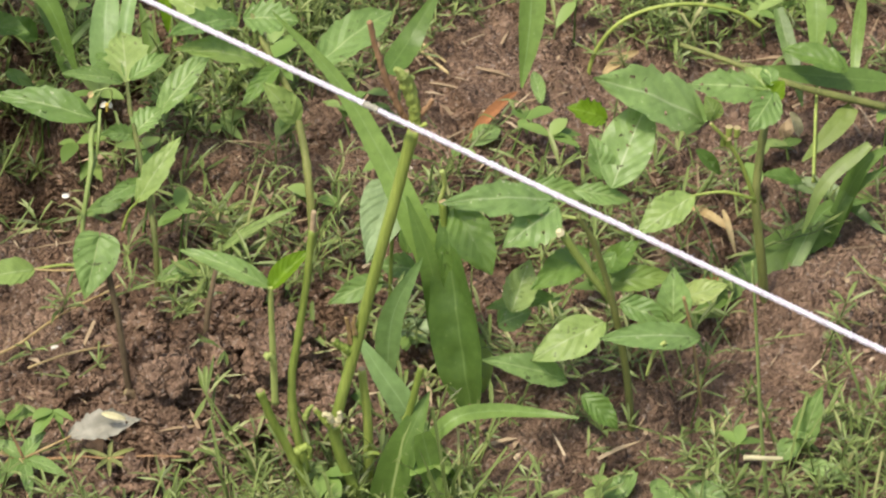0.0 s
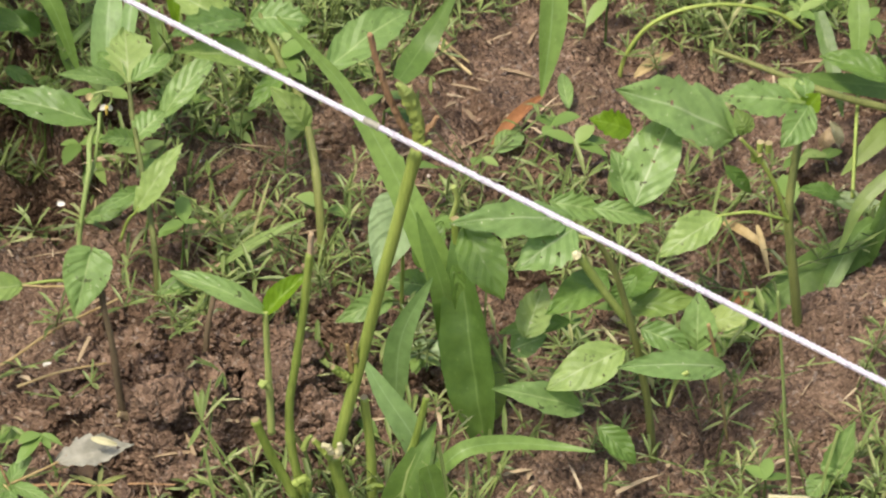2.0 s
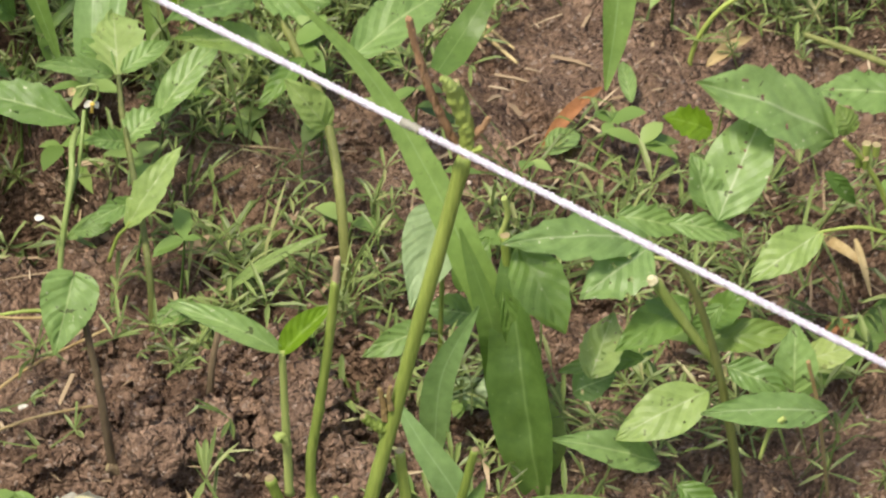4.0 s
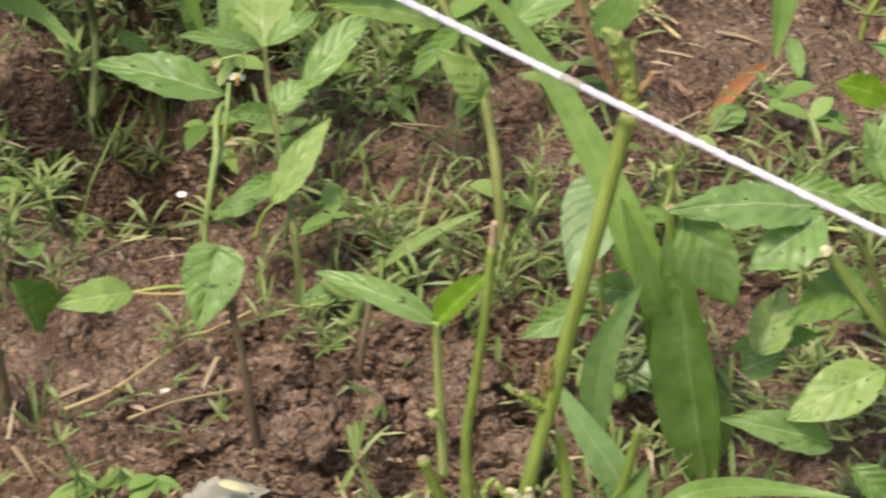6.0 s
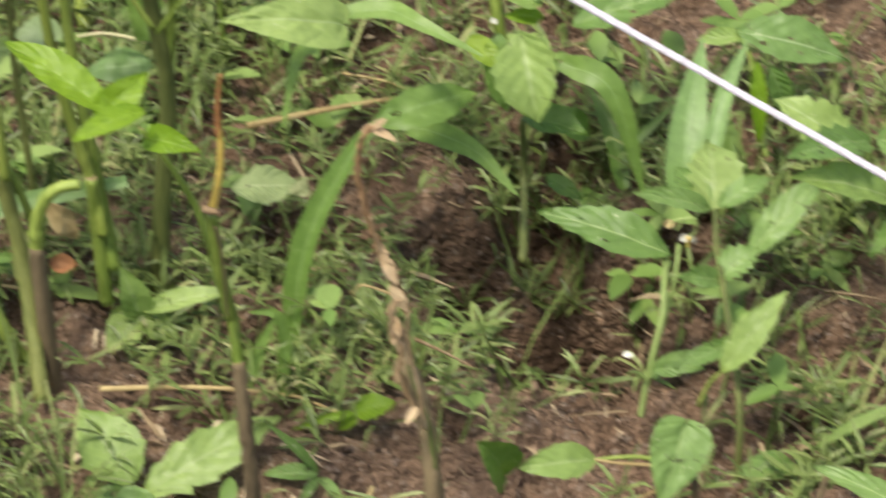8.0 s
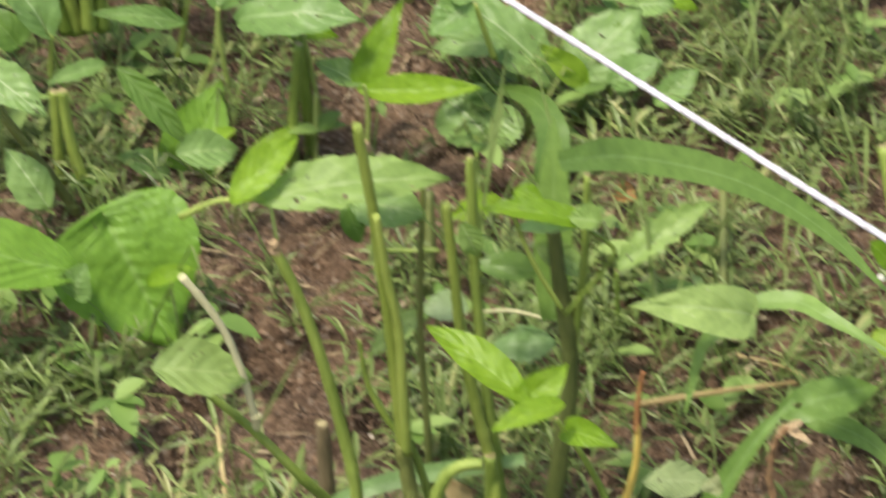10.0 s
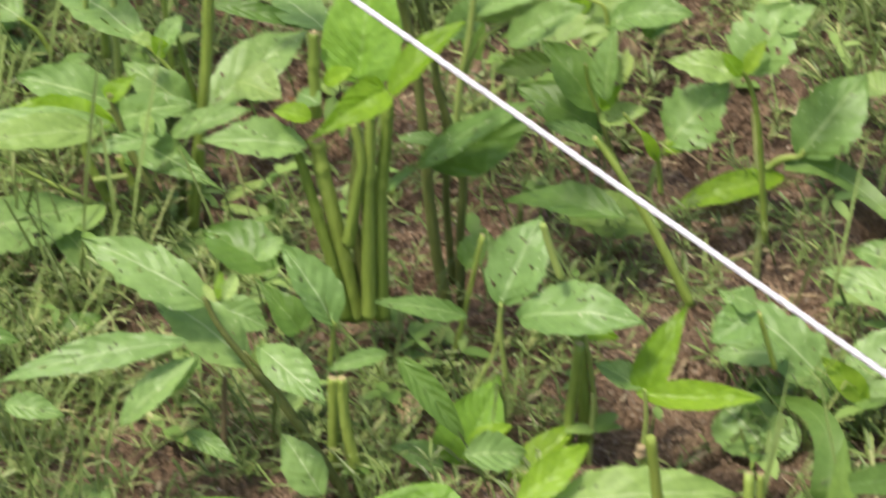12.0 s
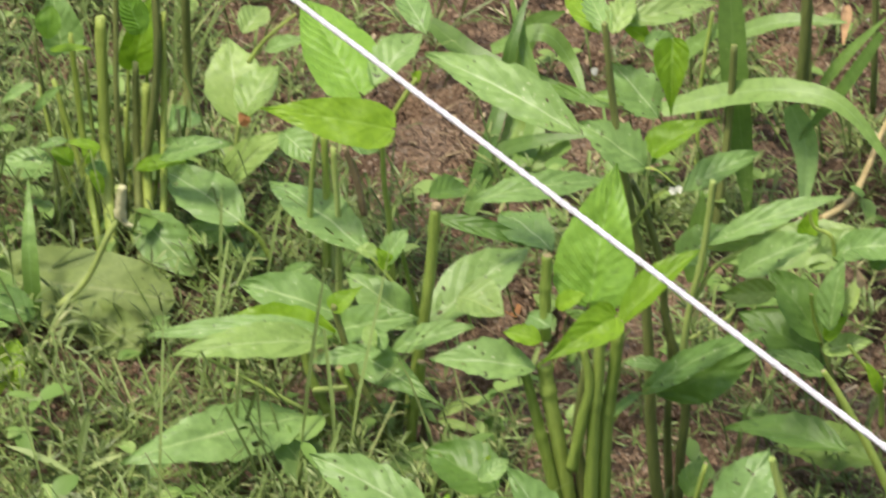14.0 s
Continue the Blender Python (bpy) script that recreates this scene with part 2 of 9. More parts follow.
HEAPS = [(0.018, -0.034, 0.009, -0.030), (0.047, -0.007, 0.008, -0.030), (0.027, -0.076, 0.009, -0.025), (0.048, -0.092, 0.010, -0.030), (-0.032, -0.059, 0.012, -0.025), (-0.010, -0.052, 0.007, -0.020), (0.005, -0.014, 0.007, -0.020),
         (-0.289, 0.685, 0.020, -0.030), (-0.264, 0.651, 0.018, -0.030), (-0.306, 0.643, 0.016, -0.030), (-0.281, 0.752, 0.022, -0.030), (-0.257, 0.793, 0.020, -0.030), (-0.317, 0.777, 0.020, -0.030), (-0.285, 0.624, 0.014, -0.030), (-0.340, 0.595, 0.016, -0.030), (-0.354, 0.887, 0.020, -0.030), (-0.328, 0.848, 0.020, -0.030), (-0.376, 0.917, 0.020, -0.030),
         (-0.103, 0.174, 0.016, -0.030), (-0.099, 0.134, 0.012, -0.030), (-0.059, 0.129, 0.014, -0.030), (-0.165, 0.173, 0.014, -0.025), (-0.180, 0.176, 0.014, -0.025), (-0.261, 0.126, 0.014, -0.030), (-0.058, 0.229, 0.020, -0.030), (-0.048, 0.143, 0.016, -0.030), (-0.071, 0.119, 0.016, -0.030), (-0.007, 0.205, 0.014, -0.030),
         (-0.068, 0.149, 0.016, -0.040), (-0.054, 0.166, 0.014, -0.035), (-0.059, 0.109, 0.014, -0.035), (-0.074, 0.214, 0.016, -0.035), (-0.055, 0.126, 0.012, -0.030), (0.018, 0.084, 0.012, -0.020), (0.027, 0.191, 0.014, -0.030), (0.051, 0.007, 0.010, -0.030), (0.013, -0.026, 0.010, -0.030), (0.022, -0.076, 0.010, -0.030), (-0.020, 0.175, 0.014, -0.030), (-0.102, 0.159, 0.012, -0.035), (-0.092, 0.146, 0.012, -0.035), (-0.048, 0.126, 0.014, -0.040), (-0.072, 0.158, 0.014, -0.030), (-0.142, 0.185, 0.012, -0.030), (-0.186, 0.087, 0.012, -0.030), (-0.171, 0.117, 0.012, -0.025), (-0.070, 0.193, 0.014, -0.030),
         (0.048, 0.002, 0.011, -0.032), (-0.06, 0.158, 0.02, -0.03), (-0.068, 0.2, 0.022, -0.03), (-0.085, 0.125, 0.018, -0.02), (0.017, -0.068, 0.01, -0.03), (0.012, -0.036, 0.042, 0.02), (0.016, -0.075, 0.012, -0.02), (0.015, -0.033, 0.009, -0.012), (-0.05, 0.147, 0.026, -0.038), (-0.1, 0.17, 0.02, -0.035),
         (0.049, -0.006, 0.012, -0.016), (0.27, -0.026, 0.045, 0.016), (-0.075, 0.16, 0.02, 0.008), (-0.121, 0.04, 0.018, -0.012), (-0.11, 0.065, 0.02, 0.01), (-0.35, 0.36, 0.05, 0.012), (-0.53, 0.78, 0.05, 0.014)]


def clods(x, y):
    """Finer lumps for the mesh of the soil itself: rounded crumbs with creases between them."""
    p = Vector((x, y, 0.0))
    heap = math.exp(-((x - 0.014) ** 2 / 0.0034 + (y + 0.034) ** 2 / 0.0022))
    bend = Vector((noise.noise(p * 55.0), noise.noise(p * 55.0 + Vector((7, 3, 1))), 0.0)) * 0.006
    q = p + bend
    crumbs = abs(noise.noise(q * 75.0)) + 0.55 * abs(noise.noise(q * 170.0 + Vector((2, 5, 0)))) + 0.3 * abs(noise.noise(q * 380.0))
    lump = noise.fractal(p * 40.0, 0.9, 2.0, 3)
    pits = max(0.0, noise.noise(p * 42.0 + Vector((9, 2, 0))) - 0.12)
    hollow = max(0.0, noise.noise(p * 17.0 + Vector((3, 8, 0))) - 0.2)
    z = crumbs * 0.006 + lump * 0.0034 - pits * 0.024 - hollow * 0.02 - 0.002
    if heap > 0.03:
        # dug clods: domes of three sizes with deep creases between them
        for scale, high in ((55.0, 0.025), (140.0, 0.013), (360.0, 0.004)):
            d = noise.voronoi(q * scale + Vector((scale, 1, 0.5)))[0][0]
            z += heap * high * (0.75 * math.sqrt(max(0.0, 1 - d * d * 1.3)) - 0.4)
        z += heap * (0.005 * noise.fractal(p * 150.0, 0.6, 2.0, 4) - 0.06 * pits)
    return z


def mesh_of(name, verts, faces, mats, uvs=None, smooth=True):
    me = bpy.data.meshes.new(name)
    me.from_pydata(verts, [], faces)
    for m in mats:
        me.materials.append(m)
    if smooth:
        me.polygons.foreach_set("use_smooth", [len(f) < 5 for f in faces])
    if len(mats) > 1:
        me.polygons.foreach_set("material_index", [int(len(f) > 4) for f in faces])
    if uvs is not None:
        layer = me.uv_layers.new(name="UVMap")
        index = np.empty(len(me.loops), dtype=np.int32)
        me.loops.foreach_get("vertex_index", index)
        layer.data.foreach_set("uv", np.asarray(uvs, dtype=np.float32)[index].ravel())
    me.update()
    return me


def plant(name, x, y, label, category="weed", group=""):
    ob = new(name)
    ob.empty_display_size = 0.01
    ob.location = (x, y, ground_z(x, y))
    return tagged(ob, label, category, group)


def part(name, verts, faces, mats, parent, label="", uvs=None, smooth=True):
    """One mesh under a thing, from places in the world."""
    o = parent.location
    ob = new(name, mesh_of(name, [(v[0] - o.x, v[1] - o.y, v[2] - o.z) for v in verts], faces, mats, uvs, smooth))
    ob.parent = parent
    return tagged(ob, label)


def smooth_line(points, steps):
    """A Catmull-Rom line through a few places."""
    pts = [Vector(p) for p in points]
    if len(pts) == 2:
        return [pts[0].lerp(pts[1], k / steps) for k in range(steps + 1)]
    pts = [pts[0] * 2 - pts[1]] + pts + [pts[-1] * 2 - pts[-2]]
    out = []
    for a, b, c, d in zip(pts, pts[1:], pts[2:], pts[3:]):
        for k in range(steps):
            t = k / steps
            out.append(0.5 * (2 * b + (c - a) * t + (2 * a - 5 * b + 4 * c - d) * t * t + (3 * b - a - 3 * c + d) * t ** 3))
    return out + [pts[-2]]


def tube_data(points, r0, r1, sides=9, steps=6, knobs=0.0, seed=0.0, ridges=0.0, nodes=()):
    line = smooth_line(points, steps)
    verts, faces = [], []
    side = Vector((1, 0.3, 0.1)).normalized()
    n = len(line)
    for k, p in enumerate(line):
        ahead = (line[min(k + 1, n - 1)] - line[max(k - 1, 0)]).normalized()
        side = (side - ahead * side.dot(ahead)).normalized()
        other = ahead.cross(side)
        r = r0 + (r1 - r0) * k / (n - 1)
        for share in nodes:
            away = (p - line[int(share * (n - 1))]).length / r
            r *= 1 + 0.2 * math.exp(-(away / 0.9) ** 2)
        r *= 0.86 if k == n - 1 else 1.0
        for j in range(sides):
            a = 2 * math.pi * j / sides
            w = r * (1 + knobs * noise.noise(Vector((seed + k * 0.45, j * 0.9, seed))) + ridges * math.cos(5 * a + seed))
            verts.append(p + side * (w * math.cos(a)) + other * (w * math.sin(a)))
    for k in range(n - 1):
        for j in range(sides):
            a, b = k * sides + j, k * sides + (j + 1) % sides
            faces.append((a, b, b + sides, a + sides))
    faces.append(tuple(range(sides - 1, -1, -1)))
    faces.append(tuple(range((n - 1) * sides, n * sides)))
    return verts, faces


def stalk(owner, points, r0, r1, mat, name="stem", knobs=0.12, label="", nodes=()):
    """A stem along a few places, thicker at the named shares of its length where leaves grew."""
    verts, faces = tube_data(points, r0, r1, 15, 12, knobs, points[0][0] * 91 + points[0][2] * 37, 0.045, nodes)
    return part(name, verts, faces, [mat, CUT] if mat in (STEM, WOODY) else [mat], owner, label)


def half_width(kind, u):
    if kind == "bean":
        return u ** 0.42 * (1 - u) ** 1.2 * 2.52
    if kind == "pointed":
        return u ** 0.5 * (1 - u) ** 1.9 * 3.28
    if kind == "round":
        return math.sqrt(max(0.0, 1 - (2 * u - 1) ** 2))
    if kind == "lance":
        return math.sin(math.pi * min(1, u) ** 0.8) ** 0.9
    if kind == "blade":
        return min(1.0, 0.55 + 2.5 * u) * max(0.0, 1 - max(0.0, (u - 0.35) / 0.65) ** 1.7)
    if kind == "strap":
        return min(1.0, 0.8 + u)
    return u ** 0.85 * (1 - u) ** 1.15 * 3.91


def leaf(owner, base, tip, width, face, kind="ovate", mat=WEED, arch=0.06, fold=0.34, teeth=0.04, holes=0, petiole=None, droop=0.04, through_point=None, name="leaf", label="", wave=0.042):
    """A leaf blade from its base to its tip; face is the way its upper side looks. Blades may bend over a place between."""
    base, tip, face = Vector(base), Vector(tip), Vector(face)
    rng = random.Random(int((base.x * 7 + base.y * 13 + tip.x * 29 + tip.z * 53) * 1e4))
    length = (tip - base).length
    quilted = kind in ("bean", "pointed")
    nu, nv = (46, 22) if quilted or holes else (8, 8) if kind in ("blade", "strap") else (34, 14)
    if quilted or kind == "lance":
        teeth = min(teeth, 0.02)
    if through_point is not None:
        line = smooth_line([base] + [Vector(p) for p in through_point] + [tip], 10)
    else:
        up0 = (face - (tip - base) * (face.dot(tip - base) / length ** 2)).normalized()
        line = [base.lerp(tip, k / nu) + up0 * length * (arch * 4 * (k / nu) * (1 - k / nu) - droop * (k / nu) ** 3) for k in range(nu + 1)]
    nu = len(line) - 1
    verts, uvs, faces = [], [], []
    phase, lean = rng.uniform(0, 6), rng.uniform(-0.12, 0.12)
    # uneven teeth that point towards the tip, each side with its own
    wavy = teeth if kind != "ovate" else max(teeth, 0.09)
    count = rng.uniform(3.2, 5.2) if kind == "ovate" else 5 + rng.randint(0, 2)
    bites = [[rng.uniform(0.25, 1.5) for _ in range(16)] for _ in range(2)]
    begin = [rng.random(), rng.random()]
    ripple = 0.03 if kind in ("blade", "strap") else 0.06
    wave *= 0.45 if quilted or kind == "lance" else 1.0
    for k, p in enumerate(line):
        u = k / nu
        ahead = (line[min(k + 1, nu)] - line[max(k - 1, 0)]).normalized()
        up = (face - ahead * face.dot(ahead)).normalized()
        side = ahead.cross(up)
        h = 0.5 * width * half_width(kind, u) + 0.0004
        for j in range(nv + 1):
            v = 2 * j / nv - 1
            a = abs(v)
            half = int(v > 0)
            saw = u * count * 1.3 + begin[half]
            saw, bite = saw % 1.0, bites[half][int(saw)]
            tooth = (saw ** 1.5 if saw < 0.8 else 0.72 - 3.6 * (saw - 0.8)) - 0.4
            edge = h * (1 + wavy * bite * tooth * 1.6 * a ** 2 * min(1.0, 5 * u, 7 * (1 - u))) * (1 + lean * (1 if v > 0 else -1))
            edge *= 1 + (0.07 if kind == "ovate" else 0.025) * noise.noise(Vector((phase * 3 + u * 3.0, 5.0 * half, phase)))
            lift = fold * edge * a ** 1.35 + wave * width * math.sin(9 * u + phase + 1.6 * v) * a
            lift += ripple * width * noise.noise(Vector((phase + u * 2.2 * length / width, v * 1.5, phase)))
            if kind == "round":
                lift += 0.025 * width * math.cos(7 * math.pi * math.atan2(v * h, (u - 0.12) * length) / 3.1)
            if quilted:
                rib = math.sqrt(abs(math.sin(math.pi * 10 * (u - 0.3 * a))))
                lift += (0.065 if mat is BEAN else 0.04) * width * rib * min(1, 4 * a) * (1 - u) ** 0.7
            slip = -0.1 * width * a * a if quilted and u < 0.3 else 0.0
            verts.append(p + side * (edge * v) + up * lift + ahead * slip)
            uvs.append((u, v))
    gone = set()
    for _ in range(int(holes * 1.3)):
        a, c = rng.uniform(4, nu - 7), rng.uniform(3, nv - 4)
        ru, rv = 0.45 + 1.6 * rng.random() ** 3, 0.45 + 1.4 * rng.random() ** 3
        gone |= {(k, j) for k in range(nu) for j in range(nv) if ((k - a) / ru) ** 2 + ((j - c) / rv) ** 2 < 1}
    w = nv + 1
    for k in range(nu):
        for j in range(nv):
            if (k, j) not in gone:
                faces.append((k * w + j, k * w + j + 1, (k + 1) * w + j + 1, (k + 1) * w + j))
    mats = [mat]
    ob = part(name, verts, faces, mats, owner, label, uvs)
    if petiole is not None:
        thick = max(0.0007, min(0.0022, width * 0.05))
        pv, pf = tube_data([petiole, (Vector(petiole) + base) / 2 + Vector((0, 0, 0.003)), base, base.lerp(Vector(line[3]), 0.9)], thick * 1.2, thick * 0.6, 6, 4)
        part("petiole", pv, pf, [STEM], owner).parent = ob
    return ob


# ---- the ground ----
def axis(parts):
    out = []
    for a, b, step in parts:
        out += list(np.arange(a, b - 1e-6, step))
    return out + [parts[-1][1]]


# patches where the soil is darker: centre, half widths
DARK_PATCHES = [(-0.062, 0.16, 0.05, 0.06), (-0.1, 0.175, 0.024, 0.024), (-0.165, 0.176, 0.03, 0.022), (-0.29, 0.67, 0.07, 0.07), (-0.3, 0.8, 0.09, 0.08), (-0.285, 0.217, 0.035, 0.03), (-0.05, 0.23, 0.03, 0.03)]


def dark_share(x, y):
    """How much of the darker soil lies here, from 0 to 1."""
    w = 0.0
    for cx, cy, rx, ry in DARK_PATCHES:
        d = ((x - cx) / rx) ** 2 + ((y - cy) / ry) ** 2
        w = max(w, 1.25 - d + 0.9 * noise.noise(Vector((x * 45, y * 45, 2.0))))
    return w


def make_ground():
    xs = axis([(-60, -10, 10), (-10, -2, 1.5), (-2, -1.0, 0.08), (-1.0, -0.72, 0.012), (-0.72, -0.11, 0.0036), (-0.11, -0.045, 0.0018), (-0.045, 0.075, 0.0011), (0.075, 0.16, 0.0018), (0.16, 0.32, 0.0022), (0.32, 0.4, 0.0036), (0.4, 0.7, 0.015), (0.7, 2, 0.1), (2, 10, 1.5), (10, 60, 10)])
    ys = axis([(-60, -10, 10), (-10, -2, 1.5), (-2, -0.3, 0.08), (-0.3, -0.16, 0.012), (-0.16, -0.1, 0.002), (-0.1, 0.01, 0.0011), (0.01, 0.1, 0.002), (0.1, 0.5, 0.0036), (0.5, 1.1, 0.0055), (1.1, 1.5, 0.02), (1.5, 3, 0.1), (3, 10, 1.5), (10, 60, 10)])
    verts = []
    for y in ys:
        for x in xs:
            near = -1.0 < x < 0.7 and -0.3 < y < 1.5
            verts.append((x, y, ground_z(x, y) + (clods(x, y) if near else 0.0)))
    n = len(xs)
    faces = [(r * n + c, r * n + c + 1, (r + 1) * n + c + 1, (r + 1) * n + c) for r in range(len(ys) - 1) for c in range(n - 1)]
    ob = new("ground", mesh_of("ground", verts, faces, [SOIL, DARK_SOIL]))
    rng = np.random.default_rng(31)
    soil_tone = [dark_share(*(verts[f[0]][:2])) > rng.random() for f in faces]
    ob.data.polygons.foreach_set("material_index", np.array(soil_tone, dtype=np.int32))
    return tagged(ob, "brown crumbly garden soil with clods and grit", "soil", kind="structure")


make_ground()


def crumb_mesh(name, count, spread, low, high, mat, label, category, seed, power=2.5):
    rng = np.random.default_rng(seed)
    shape = np.array([(1, 0, 0), (-1, 0, 0), (0, 1, 0), (0, -1, 0), (0, 0, 1), (0, 0, -1), (0.6, 0.6, 0.6), (-0.6, 0.6, 0.6), (0.6, -0.6, 0.6), (-0.6, -0.6, 0.6)])
    tris = [(4, 6, 7), (4, 7, 9), (4, 9, 8), (4, 8, 6), (0, 6, 8), (2, 7, 6), (1, 9, 7), (3, 8, 9), (0, 2, 6), (2, 1, 7), (1, 3, 9), (3, 0, 8), (5, 2, 0), (5, 1, 2), (5, 3, 1), (5, 0, 3)]
    verts, faces = [], []
    for i in range(count):
        x, y = spread(rng)
        if (x - 0.014) ** 2 / 0.0034 + (y + 0.034) ** 2 / 0.0022 < 1.2 and i % 6:
            x, y = spread(rng)
        s = low + (high - low) * rng.random() ** power
        body = shape * (s * (0.45 + 0.9 * rng.random((10, 1)))) * rng.uniform(0.6, 1.3, 3)
        a = rng.uniform(0, 6.28)
        turn = np.array([[math.cos(a), -math.sin(a), 0], [math.sin(a), math.cos(a), 0], [0, 0, 1]])
        body = body @ turn + (x, y, ground_z(x, y) + clods(x, y) + s * 0.1)
        verts += body.tolist()
        faces += [tuple(k + 10 * i for k in t) for t in tris]
    return tagged(new(name, mesh_of(name, verts, faces, [mat])), label, category, kind="stuff")


def over_plot(rng):
    while True:
        x, y = rng.uniform(-1.05, 0.42), rng.uniform(-0.2, 1.15)
        if -0.26 - 0.72 * (y + 0.1) < x < 0.44 - 0.62 * max(0, y - 0.1):
            return x, y


def over_heap(rng):
    return 0.012 + rng.normal() * 0.036, -0.036 + rng.normal() * 0.03


def make_clods():
    """Lumps of dug soil, each an uneven ball."""
    rng = np.random.default_rng(2)
    ball = bmesh.new()
    bmesh.ops.create_icosphere(ball, subdivisions=3, radius=1.0)
    shape = [v.co.copy() for v in ball.verts]
    tris = [tuple(v.index for v in f.verts) for f in ball.faces]
    ball.free()
    verts, faces = [], []
    for i in range(760):
        x, y = over_heap(rng) if i < 460 else over_plot(rng)
        s = 0.0045 + 0.0055 * rng.random() if i < 90 else 0.001 + (0.004 if i < 460 else 0.0028) * rng.random() ** 2.2
        shift = Vector(rng.uniform(0, 50, 3))
        flat = rng.uniform(0.65, 1.0)
        k, z = len(verts), ground_z(x, y) + clods(x, y) + s * (0.4 if i < 90 else 0.25 if i < 460 else -0.25)
        for v in shape:
            q = v * 1.3 + shift
            r = s * (0.75 + 0.75 * noise.noise(q) + 0.5 * noise.noise(q * 2.6) + 0.35 * abs(noise.noise(q * 5.5)))
            verts.append((x + v.x * r, y + v.y * r, z + v.z * r * flat))
        faces += [tuple(n + k for n in t) for t in tris]
    tagged(new("soil_clods", mesh_of("soil_clods", verts, faces, [DAMP])), "dug dark brown soil clods", "soil clods", kind="stuff")


crumb_mesh("soil_crumbs", 42000, over_plot, 0.0005, 0.0021, CRUMB, "loose brown soil crumbs lying on the ground", "soil crumbs", 1, 4.0)
make_clods()
crumb_mesh("grit", 900, over_plot, 0.0003, 0.0013, GRIT, "pale sand grains scattered on the soil", "grit", 3, 3)


def bare(x, y):
    """How bare the soil is here, from 0 to 1."""
    b = 0.0
    for cx, cy, rx, ry, much in BARE:
        d = ((x - cx) / rx) ** 2 + ((y - cy) / ry) ** 2
        b = max(b, much * math.exp(-d * d))
    return b


BARE = [(-0.291, 0.226, 0.035, 0.02, 0.85), (-0.336, 0.299, 0.03, 0.03, 0.85), (-0.3, 0.311, 0.04, 0.03, 0.8), (-0.282, 0.15, 0.02, 0.015, 0.8), (-0.147, 0.183, 0.02, 0.02, 0.8), (-0.101, 0.177, 0.02, 0.025, 0.9), (-0.068, 0.15, 0.035, 0.025, 0.9), (-0.121, 0.278, 0.03, 0.02, 0.7), (-0.116, 0.317, 0.03, 0.03, 0.6), (-0.005, 0.114, 0.03, 0.02, 0.8), (-0.053, -0.007, 0.05, 0.03, 0.85), (-0.067, 0.15, 0.03, 0.03, 0.8), (-0.023, 0.031, 0.03, 0.02, 0.6), (0.068, 0.018, 0.03, 0.02, 0.6),
        (0.012, -0.036, 0.075, 0.05, 1), (-0.055, -0.015, 0.05, 0.03, 0.9), (0.16, 0.165, 0.07, 0.06, 0.95), (0.02, 0.115, 0.04, 0.03, 0.85), (0.275, -0.02, 0.06, 0.055, 0.95),
        (0.22, 0.06, 0.04, 0.03, 0.8), (0.2, -0.05, 0.03, 0.03, 0.7), (-0.05, 0.13, 0.04, 0.035, 0.9), (-0.1, 0.174, 0.035, 0.025, 0.9), (-0.315, 0.275, 0.05, 0.04, 0.85), (-0.105, 0.33, 0.025, 0.03, 0.5),
        (-0.164, 0.161, 0.025, 0.02, 0.7), (-0.053, 0.135, 0.04, 0.025, 0.85), (-0.288, 0.156, 0.03, 0.02, 0.7), (-0.27, 0.62, 0.08, 0.07, 0.68), (-0.4, 0.56, 0.06, 0.04, 0.61), (-0.281, 0.465, 0.03, 0.03, 0.8),
        (-0.53, 0.77, 0.08, 0.06, 0.95), (-0.376, 0.782, 0.06, 0.04, 0.65), (-0.515, 0.71, 0.05, 0.04, 0.8), (-0.335, 0.618, 0.05, 0.05, 0.65), (-0.545, 0.9, 0.08, 0.06, 0.9), (-0.457, 0.568, 0.03, 0.03, 0.7), (-0.2, 0.55, 0.07, 0.08, 0.65), (-0.366, 0.812, 0.06, 0.05, 0.65), (-0.319, 0.7, 0.04, 0.06, 0.61), (-0.333, 0.904, 0.06, 0.05, 0.58), (-0.264, 0.5, 0.04, 0.04, 0.8),
        (-0.487, 0.357, 0.04, 0.04, 0.7), (-0.352, 0.349, 0.05, 0.03, 0.7), (-0.245, 0.3, 0.03, 0.02, 0.7), (0.232, -0.05, 0.05, 0.03, 0.8), (0.26, -0.092, 0.03, 0.02, 0.6), (0.241, 0.124, 0.05, 0.04, 0.85), (-0.031, -0.042, 0.04, 0.04, 0.95), (0.02, -0.085, 0.07, 0.02, 0.8), (-0.11, 0.05, 0.05, 0.03, 0.7), (-0.5, 0.83, 0.05, 0.05, 0.9),
        (-0.625, 0.867, 0.06, 0.05, 0.85), (-0.57, 0.82, 0.06, 0.05, 0.9), (-0.493, 0.755, 0.05, 0.045, 0.9), (-0.458, 0.79, 0.05, 0.045, 0.85), (-0.472, 0.894, 0.06, 0.05, 0.9), (-0.392, 0.805, 0.05, 0.045, 0.65), (-0.345, 0.82, 0.05, 0.045, 0.65),
        (-0.319, 0.733, 0.04, 0.04, 0.58), (-0.355, 0.58, 0.05, 0.035, 0.61), (-0.413, 0.868, 0.05, 0.045, 0.65), (-0.475, 0.591, 0.04, 0.03, 0.7), (-0.272, 0.466, 0.04, 0.03, 0.7), (-0.3, 0.53, 0.05, 0.03, 0.54), (-0.24, 0.524, 0.05, 0.04, 0.58)]


